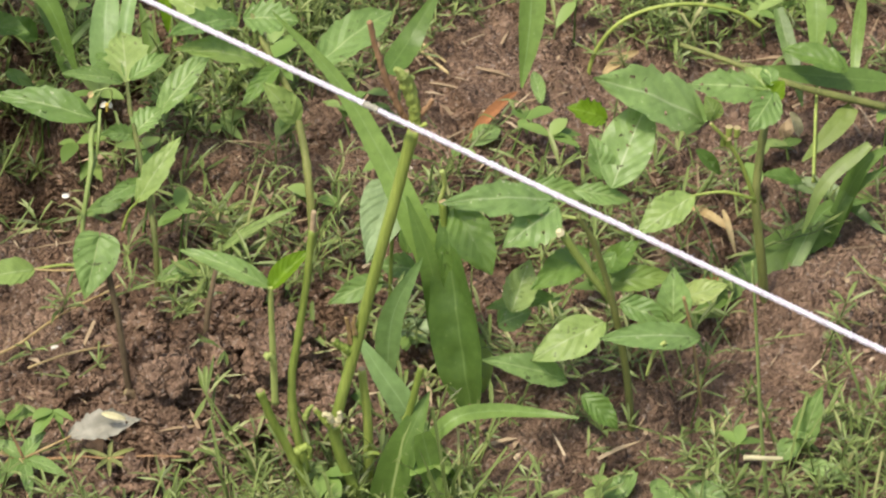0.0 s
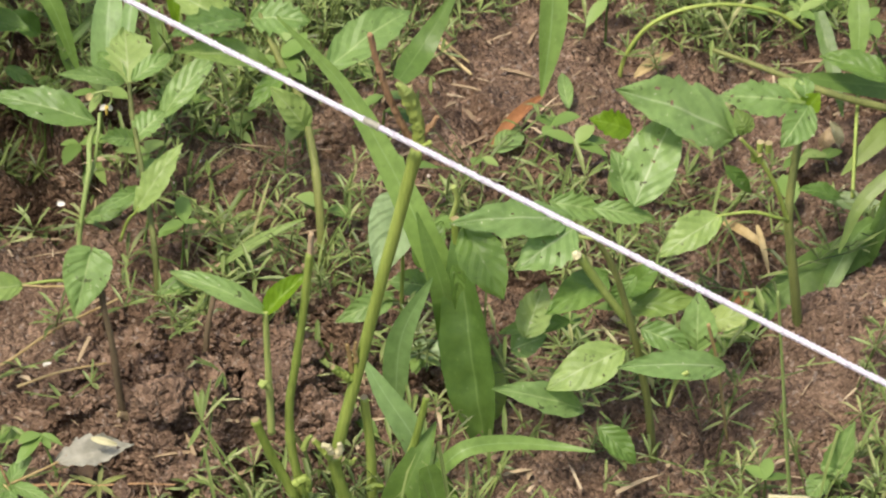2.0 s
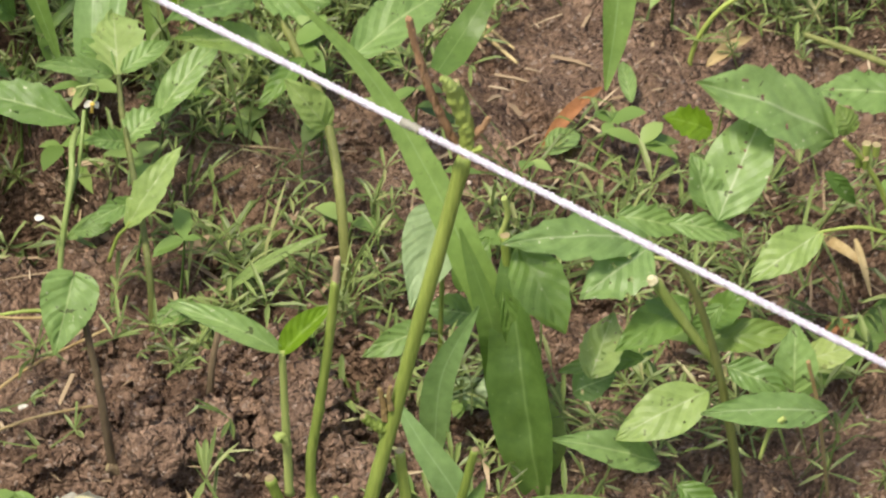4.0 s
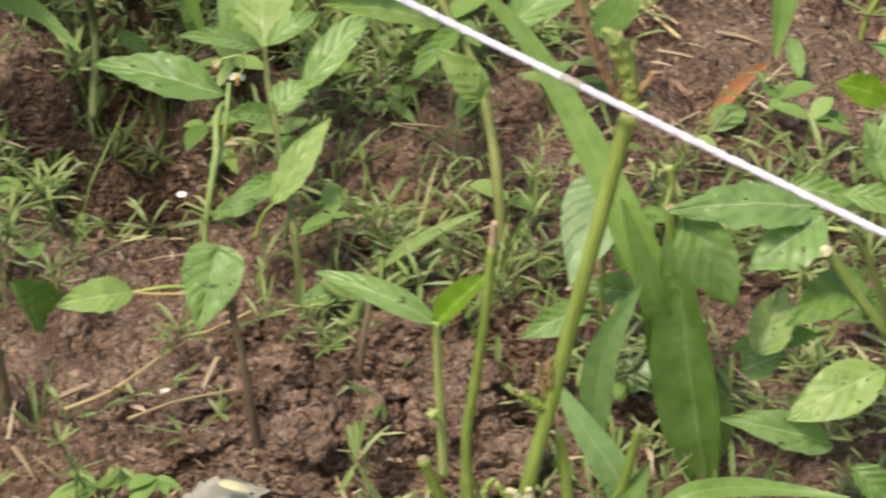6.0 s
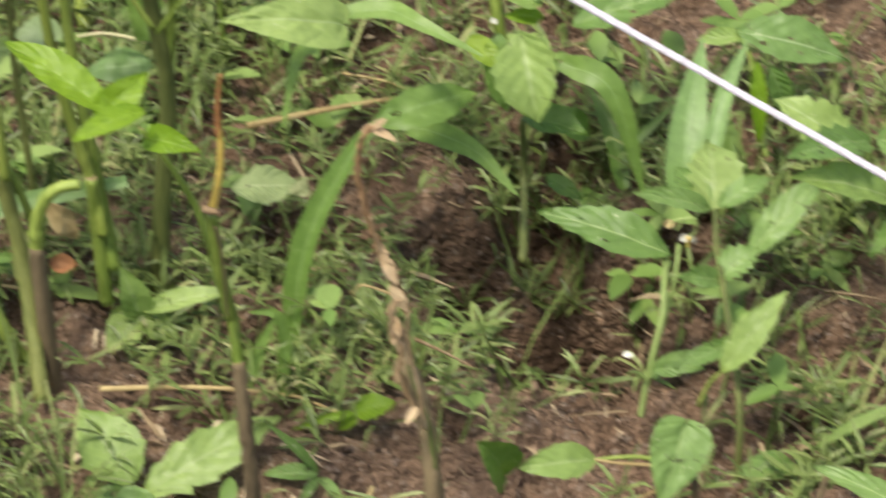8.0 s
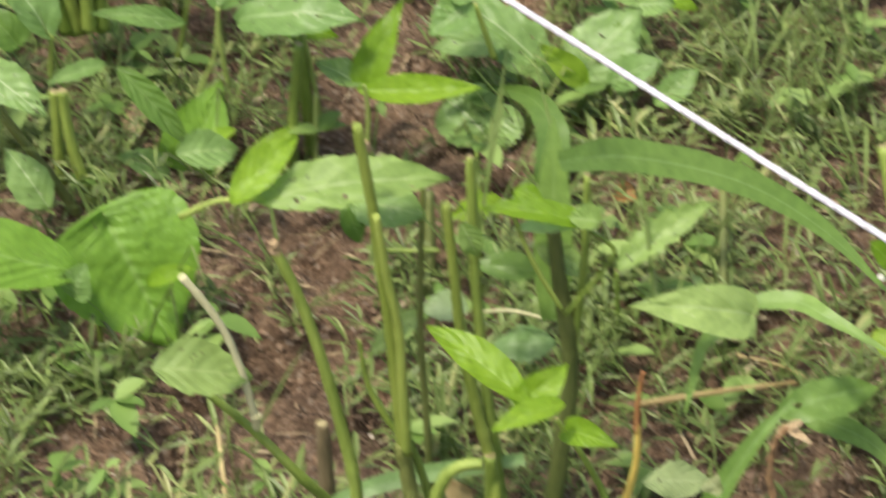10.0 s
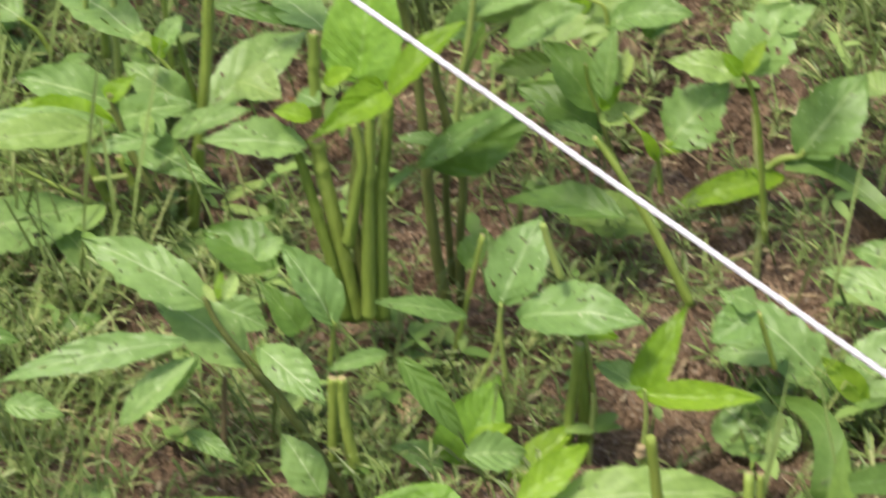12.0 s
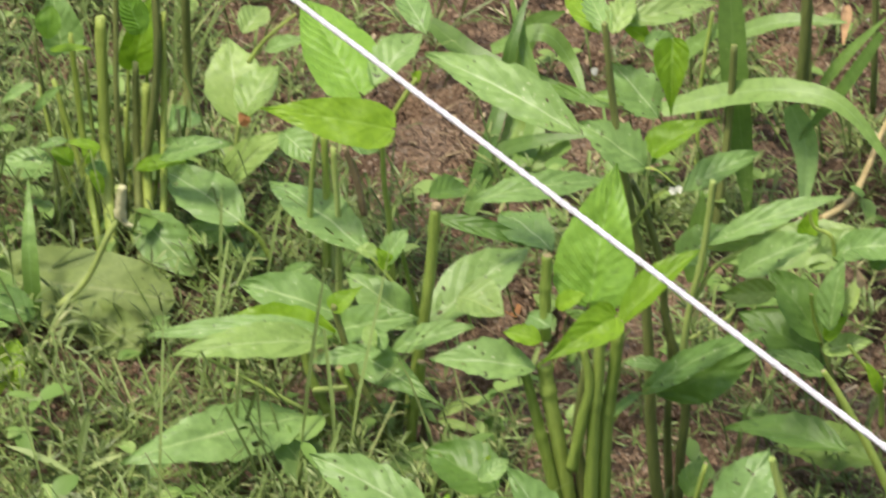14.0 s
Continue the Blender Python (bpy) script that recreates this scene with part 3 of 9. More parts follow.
def make_cover():
    """A low mat of creeping weeds: thin runners with whorls of narrow leaves."""
    rng = np.random.default_rng(8)
    verts, faces, stems, stem_faces = [], [], [], []

    def blade(o, way, long, wide, up):
        side = np.array((-way[1], way[0], 0.0))
        side /= np.linalg.norm(side) + 1e-6
        k = len(verts)
        rise = np.array((0, 0, long * up))
        near, far = o + way * long * 0.35 + rise * 0.5, o + way * long * 0.7 + rise * 0.8
        end, keel = o + way * long + rise * rng.uniform(0.4, 1.1), np.array((0, 0, wide * 0.5))
        verts.extend(np.array((o, near + side * wide, near - keel, near - side * wide, far + side * wide * 0.85, far - keel, far - side * wide * 0.85, end)).tolist())
        faces.extend([(k, k + 2, k + 1), (k, k + 3, k + 2), (k + 1, k + 2, k + 5, k + 4), (k + 2, k + 3, k + 6, k + 5), (k + 4, k + 5, k + 7), (k + 5, k + 6, k + 7)])

    placed = 0
    while placed < 12700:
        x, y = over_plot(rng)
        if placed > 8200:  # the weedy field goes on round about
            x, y = rng.normal(-0.35, 1.1), rng.normal(0.55, 1.1)
            if -1.0 < x < 0.45 and -0.25 < y < 1.15 and -0.26 - 0.72 * (y + 0.1) < x < 0.44 - 0.62 * max(0, y - 0.1):
                continue
        thick = (0.3 if y < 0.12 else 0.85 if x < -0.5 else 0.45) + 1.4 * noise.noise(Vector((x * 12, y * 12, 3.0)))
        if rng.random() > thick * (1 - bare(x, y)) * (1.15 if x < -0.5 else 1.0):
            continue
        placed += 1
        kind = rng.random()
        lush = 2.6 if placed > 8201 else 1.15 if -0.42 < x < 0.03 and 0.0 < y < 0.34 else 1.0
        if kind < 0.42:  # an upright sprig with whorls of narrow leaves
            lean = np.array((rng.normal() * 0.35, rng.normal() * 0.35, 1.0))
            tall, foot = rng.uniform(0.006, 0.026), np.array((x, y, ground_z(x, y)))
            top, k = foot + lean * tall, len(stems)
            for s in (foot, top):
                stems.extend([(s[0] + 0.0004, s[1], s[2]), (s[0] - 0.0003, s[1] + 0.0004, s[2]), (s[0] - 0.0003, s[1] - 0.0004, s[2])])
            stem_faces.extend([(k, k + 1, k + 4, k + 3), (k + 1, k + 2, k + 5, k + 4), (k + 2, k, k + 3, k + 5)])
            size = rng.uniform(0.0045, 0.0115) * lush
            for level in (0.55, 1.0):
                turn = rng.uniform(0, 6.28)
                for w in range(6):
                    b = turn + w * 1.047 + rng.normal() * 0.15
                    blade(foot + lean * tall * level, np.array((math.cos(b), math.sin(b), 0)), size * rng.uniform(0.7, 1.3), size * rng.uniform(0.05, 0.09), rng.uniform(0.0, 0.5) + 0.4 * (level == 1.0))
            continue
        if kind < 0.52:  # a tuft of upright fine grass
            o = np.array((x, y, ground_z(x, y)))
            for _ in range(rng.integers(4, 9)):
                a = rng.uniform(0, 6.28)
                blade(o, np.array((math.cos(a), math.sin(a), 0)), rng.uniform(0.012, 0.034 if y < 0.25 else 0.05), rng.uniform(0.0004, 0.0009), rng.uniform(0.5, 2.2))
            continue
        a, high = rng.uniform(0, 6.28), rng.uniform(0.003, 0.016)
        px, py = x, y
        for step in range(rng.integers(2, 5)):
            a += rng.normal() * 0.5
            qx, qy = px + math.cos(a) * 0.013, py + math.sin(a) * 0.013
            z0, z1 = ground_z(px, py) + high, ground_z(qx, qy) + high * rng.uniform(0.7, 1.4)
            k = len(stems)
            for (sx, sy, sz) in ((px, py, z0), (qx, qy, z1)):
                stems.extend([(sx + 0.0005, sy, sz), (sx - 0.0003, sy + 0.0004, sz), (sx - 0.0003, sy - 0.0004, sz)])
            stem_faces.extend([(k, k + 1, k + 4, k + 3), (k + 1, k + 2, k + 5, k + 4), (k + 2, k, k + 3, k + 5)])
            size = rng.uniform(0.0045, 0.0135) * lush
            for w in range(rng.integers(2, 6)):
                b = rng.uniform(0, 6.28)
                blade(np.array((qx, qy, z1)), np.array((math.cos(b), math.sin(b), 0)), size * rng.uniform(0.7, 1.25), size * rng.uniform(0.055, 0.1), rng.uniform(-0.2, 1.0))
            px, py = qx, qy
    k = len(verts)
    verts.extend(stems)
    faces.extend([tuple(i + k for i in f) for f in stem_faces])
    ob = new("creeping_weeds", mesh_of("creeping_weeds", verts, faces, [COVER], smooth=False))
    tagged(ob, "low mat of yellow-green narrow-leaved creeping weeds", "ground weeds", kind="stuff")


make_cover()


def make_debris():
    rng = np.random.default_rng(5)
    verts, faces = [], []
    for _ in range(4200):
        x, y = over_plot(rng)
        a, long, wide = rng.uniform(0, 6.28), 0.003 + 0.022 * rng.random() ** 2, 0.0002 + 0.0009 * rng.random() ** 2
        z = ground_z(x, y) + 0.0025
        d, s = Vector((math.cos(a), math.sin(a), rng.uniform(-0.05, 0.2))) * long, Vector((-math.sin(a), math.cos(a), 0)) * wide
        o, k = Vector((x, y, z)), len(verts)
        verts += [o - s, o + s, o + d * 0.5 + s + Vector((0, 0, wide)), o + d * 0.5 - s + Vector((0, 0, wide)), o + d, o + d * 0.5 - Vector((0, 0, wide))]
        faces += [(k, k + 1, k + 2, k + 3), (k + 3, k + 2, k + 4), (k, k + 3, k + 5), (k + 1, k + 5, k + 2), (k + 3, k + 4, k + 5), (k + 2, k + 5, k + 4), (k, k + 5, k + 1)]
    tagged(new("dry_litter", mesh_of("dry_litter", verts, faces, [DEBRIS], smooth=False)), "short bits of dry straw lying on soil", "plant litter", kind="stuff")


make_debris()


def make_sprouts():
    """Young broad-leaved sprouts, too many to count, under the taller weeds."""
    rng = np.random.default_rng(21)
    verts, faces = [], []
    count = 0
    while count < 700:
        x, y = over_plot(rng)
        if rng.random() > (0.9 if y > 0.1 else 0.5) * (1 - bare(x, y)):
            continue
        count += 1
        high, o = rng.uniform(0.004, 0.03), Vector((x, y, ground_z(x, y)))
        lean = Vector((rng.normal() * 0.25, rng.normal() * 0.25, 1.0))
        top = o + lean * high
        k = len(verts)
        for p, r in ((o, 0.0008), (top, 0.0005)):
            verts += [p + Vector((r, 0, 0)), p + Vector((-r * 0.5, r * 0.87, 0)), p + Vector((-r * 0.5, -r * 0.87, 0))]
        faces += [(k, k + 1, k + 4, k + 3), (k + 1, k + 2, k + 5, k + 4), (k + 2, k, k + 3, k + 5)]
        for n in range(rng.integers(2, 6)):
            a, long = rng.uniform(0, 6.28), rng.uniform(0.006, 0.018)
            way, up = Vector((math.cos(a), math.sin(a), rng.uniform(-0.25, 0.7))).normalized(), Vector((0, 0, 1))
            side = way.cross(up).normalized()
            wide, k = long * rng.uniform(0.16, 0.3), len(verts)
            for u in range(6):
                t = u / 5
                h = wide * t ** 0.7 * (1 - t) ** 0.9 * 2.9 + 0.0001
                c = top + way * long * t - up * long * 0.25 * t * t
                verts += [c - side * h + up * h * 0.3, c, c + side * h + up * h * 0.3]
            for u in range(5):
                q = k + 3 * u
                faces += [(q, q + 1, q + 4, q + 3), (q + 1, q + 2, q + 5, q + 4)]
    tagged(new("weed_sprouts", mesh_of("weed_sprouts", verts, faces, [SPROUT])), "young broad-leaved weed sprouts close to the soil", "weed sprouts", kind="stuff")


make_sprouts()


# ---- the twine ----
def make_twine():
    a, b = Vector((0.6, -0.0424 - 0.9488 * 0.6, 0.205 - 0.0654 * 0.6)), Vector((-1.0, -0.0424 + 0.9488, 0.205 + 0.0654))
    ob = new("string")
    ob.location = a
    tagged(ob, "taut white twisted nylon string stretched over the weeds", "string")
    ahead = (b - a).normalized()
    side = ahead.cross(Vector((0, 0, 1))).normalized()
    other = ahead.cross(side)
    n = 1300
    for k in range(3):
        verts, faces = [], []
        for i in range(n + 1):
            at = (b - a).length * i / n
            t = at * 2 * math.pi / 0.0065 + 2 * math.pi * k / 3
            c = a + ahead * at + (side * math.cos(t) + other * math.sin(t)) * 0.00046 + Vector((0, 0, 0.0003 * noise.noise(Vector((at * 30, k, 0)))))
            for j in range(6):
                w = 2 * math.pi * j / 6
                verts.append(c + (side * math.cos(w) + other * math.sin(w)) * (0.00086 + 0.0002 * noise.noise(Vector((at * 400, w, k)))))
        for i in range(n):
            for j in range(6):
                p, q = i * 6 + j, i * 6 + (j + 1) % 6
                faces.append((p, q, q + 6, p + 6))
        part("strand", verts, faces, [TWINE], ob)
    c = a + ahead * (Vector((0.055, -0.116, 0.218)) - a).dot(ahead)
    verts, faces = tube_data([c - ahead * 0.0035, c - ahead * 0.001, c + ahead * 0.0015, c + ahead * 0.0035], 0.0014, 0.0014, 10, 5, 0.35)
    part("knot", verts, faces, [ASH], ob, "brownish smudged knot")


make_twine()


# ---- plants ----
p = plant("nightshade", -0.0155, 0.0455, "upright nightshade weed with holed toothed leaves in soil", "weed")
stalk(p, [(-0.0158, 0.0420, -0.0078), (-0.0150, 0.0460, 0.0179), (-0.0158, 0.0600, 0.0322), (-0.0181, 0.0900, 0.0435), (-0.0191, 0.1050, 0.0478), (-0.0191, 0.1160, 0.0564)], 0.00137, 0.00099, OLIVE, nodes=(0.5, 0.8))
leaf(p, (-0.0194, 0.1160, 0.0558), (-0.0187, 0.1460, 0.0633), 0.0196, (0.05, -0.57, 0.82), mat=DUSTY, teeth=0.28, fold=0.15)
leaf(p, (-0.0211, 0.1160, 0.0566), (-0.0473, 0.1040, 0.0739), 0.0073, (0.25, -0.55, 0.80), mat=WEED, teeth=0.1)
leaf(p, (-0.0180, 0.1160, 0.0575), (0.0007, 0.1260, 0.0620), 0.0082, (-0.30, -0.54, 0.79), mat=WEED, teeth=0.12)
leaf(p, (-0.0205, 0.1180, 0.0557), (-0.0309, 0.1380, 0.0576), 0.0088, (0.00, -0.57, 0.82), mat=WEED, teeth=0.15)
leaf(p, (-0.0193, 0.0940, 0.0431), (-0.0045, 0.1040, 0.0492), 0.0109, (-0.30, -0.54, 0.79), mat=WEED, teeth=0.3, holes=1)
leaf(p, (-0.0188, 0.0940, 0.0430), (-0.0335, 0.0840, 0.0534), 0.0081, (0.10, -0.56, 0.82), mat=WEED, teeth=0.3)
leaf(p, (-0.0215, 0.0520, 0.0388), (-0.0001, 0.0640, 0.0635), 0.0107, (-0.35, -0.71, 0.61), mat=PALE, teeth=0.2, fold=0.2, petiole=(-0.0289, 0.0520, 0.0239))
leaf(p, (-0.0169, 0.0620, 0.0428), (-0.0370, 0.0520, 0.0409), 0.0060, (0.10, -0.56, 0.82), mat=WEED, teeth=0.12)
leaf(p, (-0.0374, 0.0600, 0.0344), (-0.0266, 0.0600, 0.0336), 0.0041, (0.00, -0.57, 0.82), mat=WEED, teeth=0.12)
leaf(p, (-0.0071, 0.1100, 0.0404), (0.0207, 0.1300, 0.0603), 0.0111, (-0.30, -0.65, 0.70), "lance", mat=WEED, fold=0.2, petiole=(-0.0167, 0.1100, 0.0404))

p = plant("flowering_weed", -0.0486, 0.0669, "pale-stalked weed with white drooping flowers and holed leaf", "weed")
stalk(p, [(-0.0468, 0.0640, 0.0088), (-0.0448, 0.0680, 0.0207), (-0.0417, 0.0740, 0.0323), (-0.0391, 0.0800, 0.0409), (-0.0383, 0.0880, 0.0459), (-0.0367, 0.1000, 0.0434), (-0.0346, 0.1100, 0.0382)], 0.00106, 0.00118, LEAFSTEM, nodes=(0.5, 0.72))
stalk(p, [(-0.0417, 0.0740, 0.0323), (-0.0368, 0.0850, 0.0396), (-0.0346, 0.0900, 0.0475), (-0.0326, 0.1000, 0.0545)], 0.00083, 0.00071, LEAFSTEM)
leaf(p, (-0.0342, 0.1080, 0.0429), (-0.0790, 0.1220, 0.0525), 0.0150, (0.20, -0.52, 0.83), mat=WEED, teeth=0.16, holes=2, fold=0.14)
leaf(p, (-0.0430, 0.0950, -0.0006), (-0.0181, 0.0950, 0.0107), 0.0065, (0.00, -0.57, 0.82), mat=WEED, teeth=0.1)
leaf(p, (-0.0403, 0.0920, 0.0048), (-0.0271, 0.0920, 0.0054), 0.0050, (0.00, -0.57, 0.82), mat=WEED)
stalk(p, [(-0.0340, 0.1000, 0.0607), (-0.0308, 0.1000, 0.0655), (-0.0273, 0.1000, 0.0651), (-0.0274, 0.1000, 0.0600), (-0.0295, 0.1000, 0.0572)], 0.00047, 0.00035, LEAFSTEM, "flower_stalk")
stalk(p, [(-0.0308, 0.1000, 0.0655), (-0.0337, 0.1000, 0.0652), (-0.0362, 0.1000, 0.0634)], 0.00047, 0.00035, LEAFSTEM, "flower_stalk")
leaf(p, (-0.0349, 0.1000, 0.0647), (-0.0373, 0.1000, 0.0617), 0.0020, (0.00, -0.57, 0.82), "lance", mat=STRAW, name="flower", label="cream drooping flower bud", fold=0.5)
leaf(p, (-0.0293, 0.1000, 0.0578), (-0.0324, 0.1000, 0.0563), 0.0017, (0.00, -0.57, 0.82), "lance", mat=WHITE, name="flower", label="white drooping flower")
leaf(p, (-0.0293, 0.1000, 0.0578), (-0.0273, 0.1000, 0.0551), 0.0017, (0.00, -0.57, 0.82), "lance", mat=WHITE, name="flower", label="white drooping flower")
stalk(p, [(-0.0295, 0.0990, 0.0580), (-0.0298, 0.0990, 0.0538)], 0.00083, 0.00047, YELLOW, "anthers")
leaf(p, (-0.0535, 0.0640, 0.0368), (-0.0502, 0.0640, 0.0367), 0.0015, (0.00, -0.57, 0.82), "lance", mat=WHITE, name="flower", label="small white flower")
stalk(p, [(-0.0451, 0.0660, 0.0240), (-0.0496, 0.0660, 0.0276), (-0.0527, 0.0660, 0.0233)], 0.00047, 0.00035, LEAFSTEM, "flower_stalk")

p = plant("withering_weed", -0.0340, -0.0389, "dark-stemmed withering weed with few drooping leaves", "weed")
stalk(p, [(-0.0333, -0.0340, -0.0028), (-0.0348, -0.0340, 0.0154), (-0.0361, -0.0320, 0.0424), (-0.0380, -0.0300, 0.0596), (-0.0391, -0.0260, 0.0749)], 0.00165, 0.00106, WOODY)
stalk(p, [(-0.0325, -0.0360, -0.0031), (-0.0310, -0.0360, 0.0038), (-0.0360, -0.0360, 0.0078)], 0.00311, 0.00167, WOODY, "root_collar", knobs=0.5)
leaf(p, (-0.0412, -0.0200, 0.0807), (-0.0499, -0.0360, 0.0613), 0.0188, (0.15, -0.73, 0.66), "bean", mat=WEED, teeth=0.03, fold=0.2, droop=0)
leaf(p, (-0.0692, -0.0200, 0.0666), (-0.0932, -0.0280, 0.0711), 0.0111, (0.20, -0.55, 0.81), mat=PALE, teeth=0.08, fold=0.2, petiole=(-0.0403, -0.0200, 0.0620))
leaf(p, (-0.0973, -0.0200, 0.0606), (-0.1060, -0.0300, 0.0841), 0.0153, (0.00, -0.57, 0.82), mat=DARK, fold=0.5)
stalk(p, [(-0.0386, -0.0220, 0.0715), (-0.0402, -0.0220, 0.0655), (-0.0590, -0.0220, 0.0663), (-0.0692, -0.0220, 0.0683)], 0.00059, 0.00047, STRAW, "petiole")

p = plant("tall_weed", 0.0545, 0.0473, "tall olive-stemmed weed with long leaves behind the string", "weed")
stalk(p, [(0.0545, 0.0473, -0.0120), (0.0549, 0.0573, 0.0287), (0.0540, 0.0723, 0.0486), (0.0507, 0.0873, 0.0626), (0.0438, 0.0973, 0.0761), (0.0363, 0.1173, 0.0917)], 0.00200, 0.00136, OLIVE, nodes=(0.3, 0.6, 0.85))
leaf(p, (0.0524, 0.0773, 0.0543), (0.0387, 0.0773, 0.0778), 0.0116, (0.44, -0.86, 0.26), "lance", mat=PALE)
leaf(p, (0.0307, 0.1073, 0.0911), (-0.0011, 0.0773, 0.1097), 0.0139, (0.54, -0.05, 0.84), teeth=0.25)
leaf(p, (0.0406, 0.0973, 0.0725), (0.0008, 0.0773, 0.1016), 0.0142, (0.63, -0.14, 0.76), mat=PALE)
leaf(p, (0.0336, 0.1123, 0.0880), (0.0579, 0.1073, 0.0876), 0.0166, (-0.08, -0.44, 0.89), teeth=0.4)
leaf(p, (0.0469, 0.0923, 0.0748), (0.0287, 0.0773, 0.0668), 0.0078, (-0.03, -0.44, 0.90), mat=DARK)
leaf(p, (0.0634, 0.0973, 0.0689), (0.1026, 0.1273, 0.0745), 0.0191, (0.10, -0.30, 0.95))
leaf(p, (0.0262, 0.1173, 0.0806), (0.0006, 0.1273, 0.0951), 0.0163, (0.22, -0.57, 0.79), mat=PALE, teeth=0.3)

p = plant("cut_bean_plant", 0.0512, -0.1150, "cut green bean stems with a young leaf pair", "bean plant")
stalk(p, [(0.0553, -0.1150, -0.0105), (0.0535, -0.1150, 0.0058), (0.0482, -0.1150, 0.0256), (0.0451, -0.1150, 0.0416), (0.0450, -0.1150, 0.0485)], 0.00230, 0.00253, STEM, nodes=(0.97,))
stalk(p, [(0.0454, -0.1090, 0.0412), (0.0498, -0.1090, 0.0603), (0.0569, -0.1090, 0.0896), (0.0654, -0.1090, 0.1269), (0.0732, -0.1090, 0.1590), (0.0808, -0.1090, 0.1915)], 0.00234, 0.00234, STEM, knobs=0.06, nodes=(0.02, 0.97))
stalk(p, [(0.0814, -0.1030, 0.1850), (0.0753, -0.1030, 0.2002), (0.0709, -0.1030, 0.2145), (0.0675, -0.1030, 0.2296), (0.0654, -0.1030, 0.2412)], 0.00140, 0.00097, DRIED, "dead_petiole", knobs=0.6, label="brown dead petiole")
stalk(p, [(0.0810, -0.1070, 0.1904), (0.0817, -0.1070, 0.1981), (0.0806, -0.1070, 0.2060), (0.0775, -0.1070, 0.2173)], 0.00184, 0.00281, STEM, "bud", knobs=0.5, label="swollen yellow-green bud")
stalk(p, [(0.0772, -0.1090, 0.2178), (0.0756, -0.1090, 0.2207), (0.0739, -0.1090, 0.2220)], 0.00215, 0.00086, PALESTEM, "bud", knobs=0.5)
stalk(p, [(0.0816, -0.1070, 0.1956), (0.0857, -0.1070, 0.1992), (0.0888, -0.1070, 0.2038)], 0.00130, 0.00076, DRIED, "bud", knobs=0.7)
stalk(p, [(0.0804, -0.1090, 0.1932), (0.0830, -0.1090, 0.1923), (0.0861, -0.1090, 0.1941)], 0.00109, 0.00076, STEM, "bud", knobs=0.7)
stalk(p, [(0.0331, -0.1110, 0.0210), (0.0289, -0.1110, 0.0497), (0.0291, -0.1110, 0.0742), (0.0324, -0.1110, 0.0948), (0.0363, -0.1110, 0.1209), (0.0397, -0.1110, 0.1483)], 0.00180, 0.00146, STEM, nodes=(0.25, 0.6))
stalk(p, [(0.0397, -0.1110, 0.1471), (0.0405, -0.1110, 0.1573)], 0.00132, 0.00099, TAN, "dead_tip", label="dry brown stem tip")
stalk(p, [(0.0594, -0.1050, -0.0207), (0.0595, -0.1050, 0.0083), (0.0597, -0.1050, 0.0398), (0.0579, -0.1050, 0.0678)], 0.00230, 0.00173, STEM, nodes=(0.4,))
stalk(p, [(0.0570, -0.1110, 0.0250), (0.0603, -0.1110, 0.0264), (0.0635, -0.1110, 0.0253)], 0.00138, 0.00081, STEM, "bud", knobs=0.5)
stalk(p, [(0.0652, -0.1130, 0.0117), (0.0725, -0.1130, 0.0358), (0.0771, -0.1130, 0.0531), (0.0814, -0.1130, 0.0727)], 0.00171, 0.00137, STEM, nodes=(0.5,))
stalk(p, [(0.0344, -0.1130, -0.0093), (0.0326, -0.1130, 0.0134), (0.0261, -0.1130, 0.0345), (0.0197, -0.1130, 0.0529), (0.0154, -0.1130, 0.0688)], 0.00195, 0.00172, STEM, nodes=(0.45, 0.98))
stalk(p, [(0.0214, -0.1130, 0.0612), (0.0216, -0.1130, 0.0831), (0.0216, -0.1130, 0.1010), (0.0218, -0.1130, 0.1228)], 0.00146, 0.00112, PALESTEM, nodes=(0.35, 0.02))
stalk(p, [(0.0184, -0.1170, 0.0894), (0.0198, -0.1170, 0.0904), (0.0218, -0.1170, 0.0865)], 0.00179, 0.00101, PALESTEM, "bud", knobs=0.6)
leaf(p, (0.0218, -0.1130, 0.1223), (-0.0119, -0.1010, 0.1367), 0.0080, (0.30, -0.60, 0.75), "lance", mat=WEED, arch=0.1, fold=0.6)
leaf(p, (0.0218, -0.1130, 0.1217), (0.0382, -0.1070, 0.1342), 0.0076, (-0.40, -0.57, 0.72), "lance", mat=FRESH, fold=0.8)
stalk(p, [(0.0286, -0.1170, 0.0366), (0.0333, -0.1170, 0.0390), (0.0343, -0.1170, 0.0320)], 0.00183, 0.00092, STEM, "bud", knobs=0.6)
stalk(p, [(0.0333, -0.1130, 0.0509), (0.0349, -0.1130, 0.0556), (0.0368, -0.1130, 0.0577)], 0.00137, 0.00068, PALESTEM, "bud", knobs=0.6)
stalk(p, [(0.0429, -0.1170, 0.0494), (0.0403, -0.1170, 0.0534), (0.0369, -0.1170, 0.0595)], 0.00148, 0.00102, STEM, "bud", knobs=0.5)
stalk(p, [(0.0436, -0.1210, 0.0553), (0.0419, -0.1210, 0.0587), (0.0397, -0.1210, 0.0596)], 0.00147, 0.00091, HAY, "bud", knobs=0.7)
stalk(p, [(0.0454, -0.1210, 0.0545), (0.0469, -0.1210, 0.0567), (0.0465, -0.1210, 0.0598)], 0.00148, 0.00091, HAY, "bud", knobs=0.7)
stalk(p, [(0.0479, -0.1170, 0.0474), (0.0510, -0.1170, 0.0451), (0.0530, -0.1170, 0.0479)], 0.00114, 0.00069, STEM, "bud", knobs=0.6)
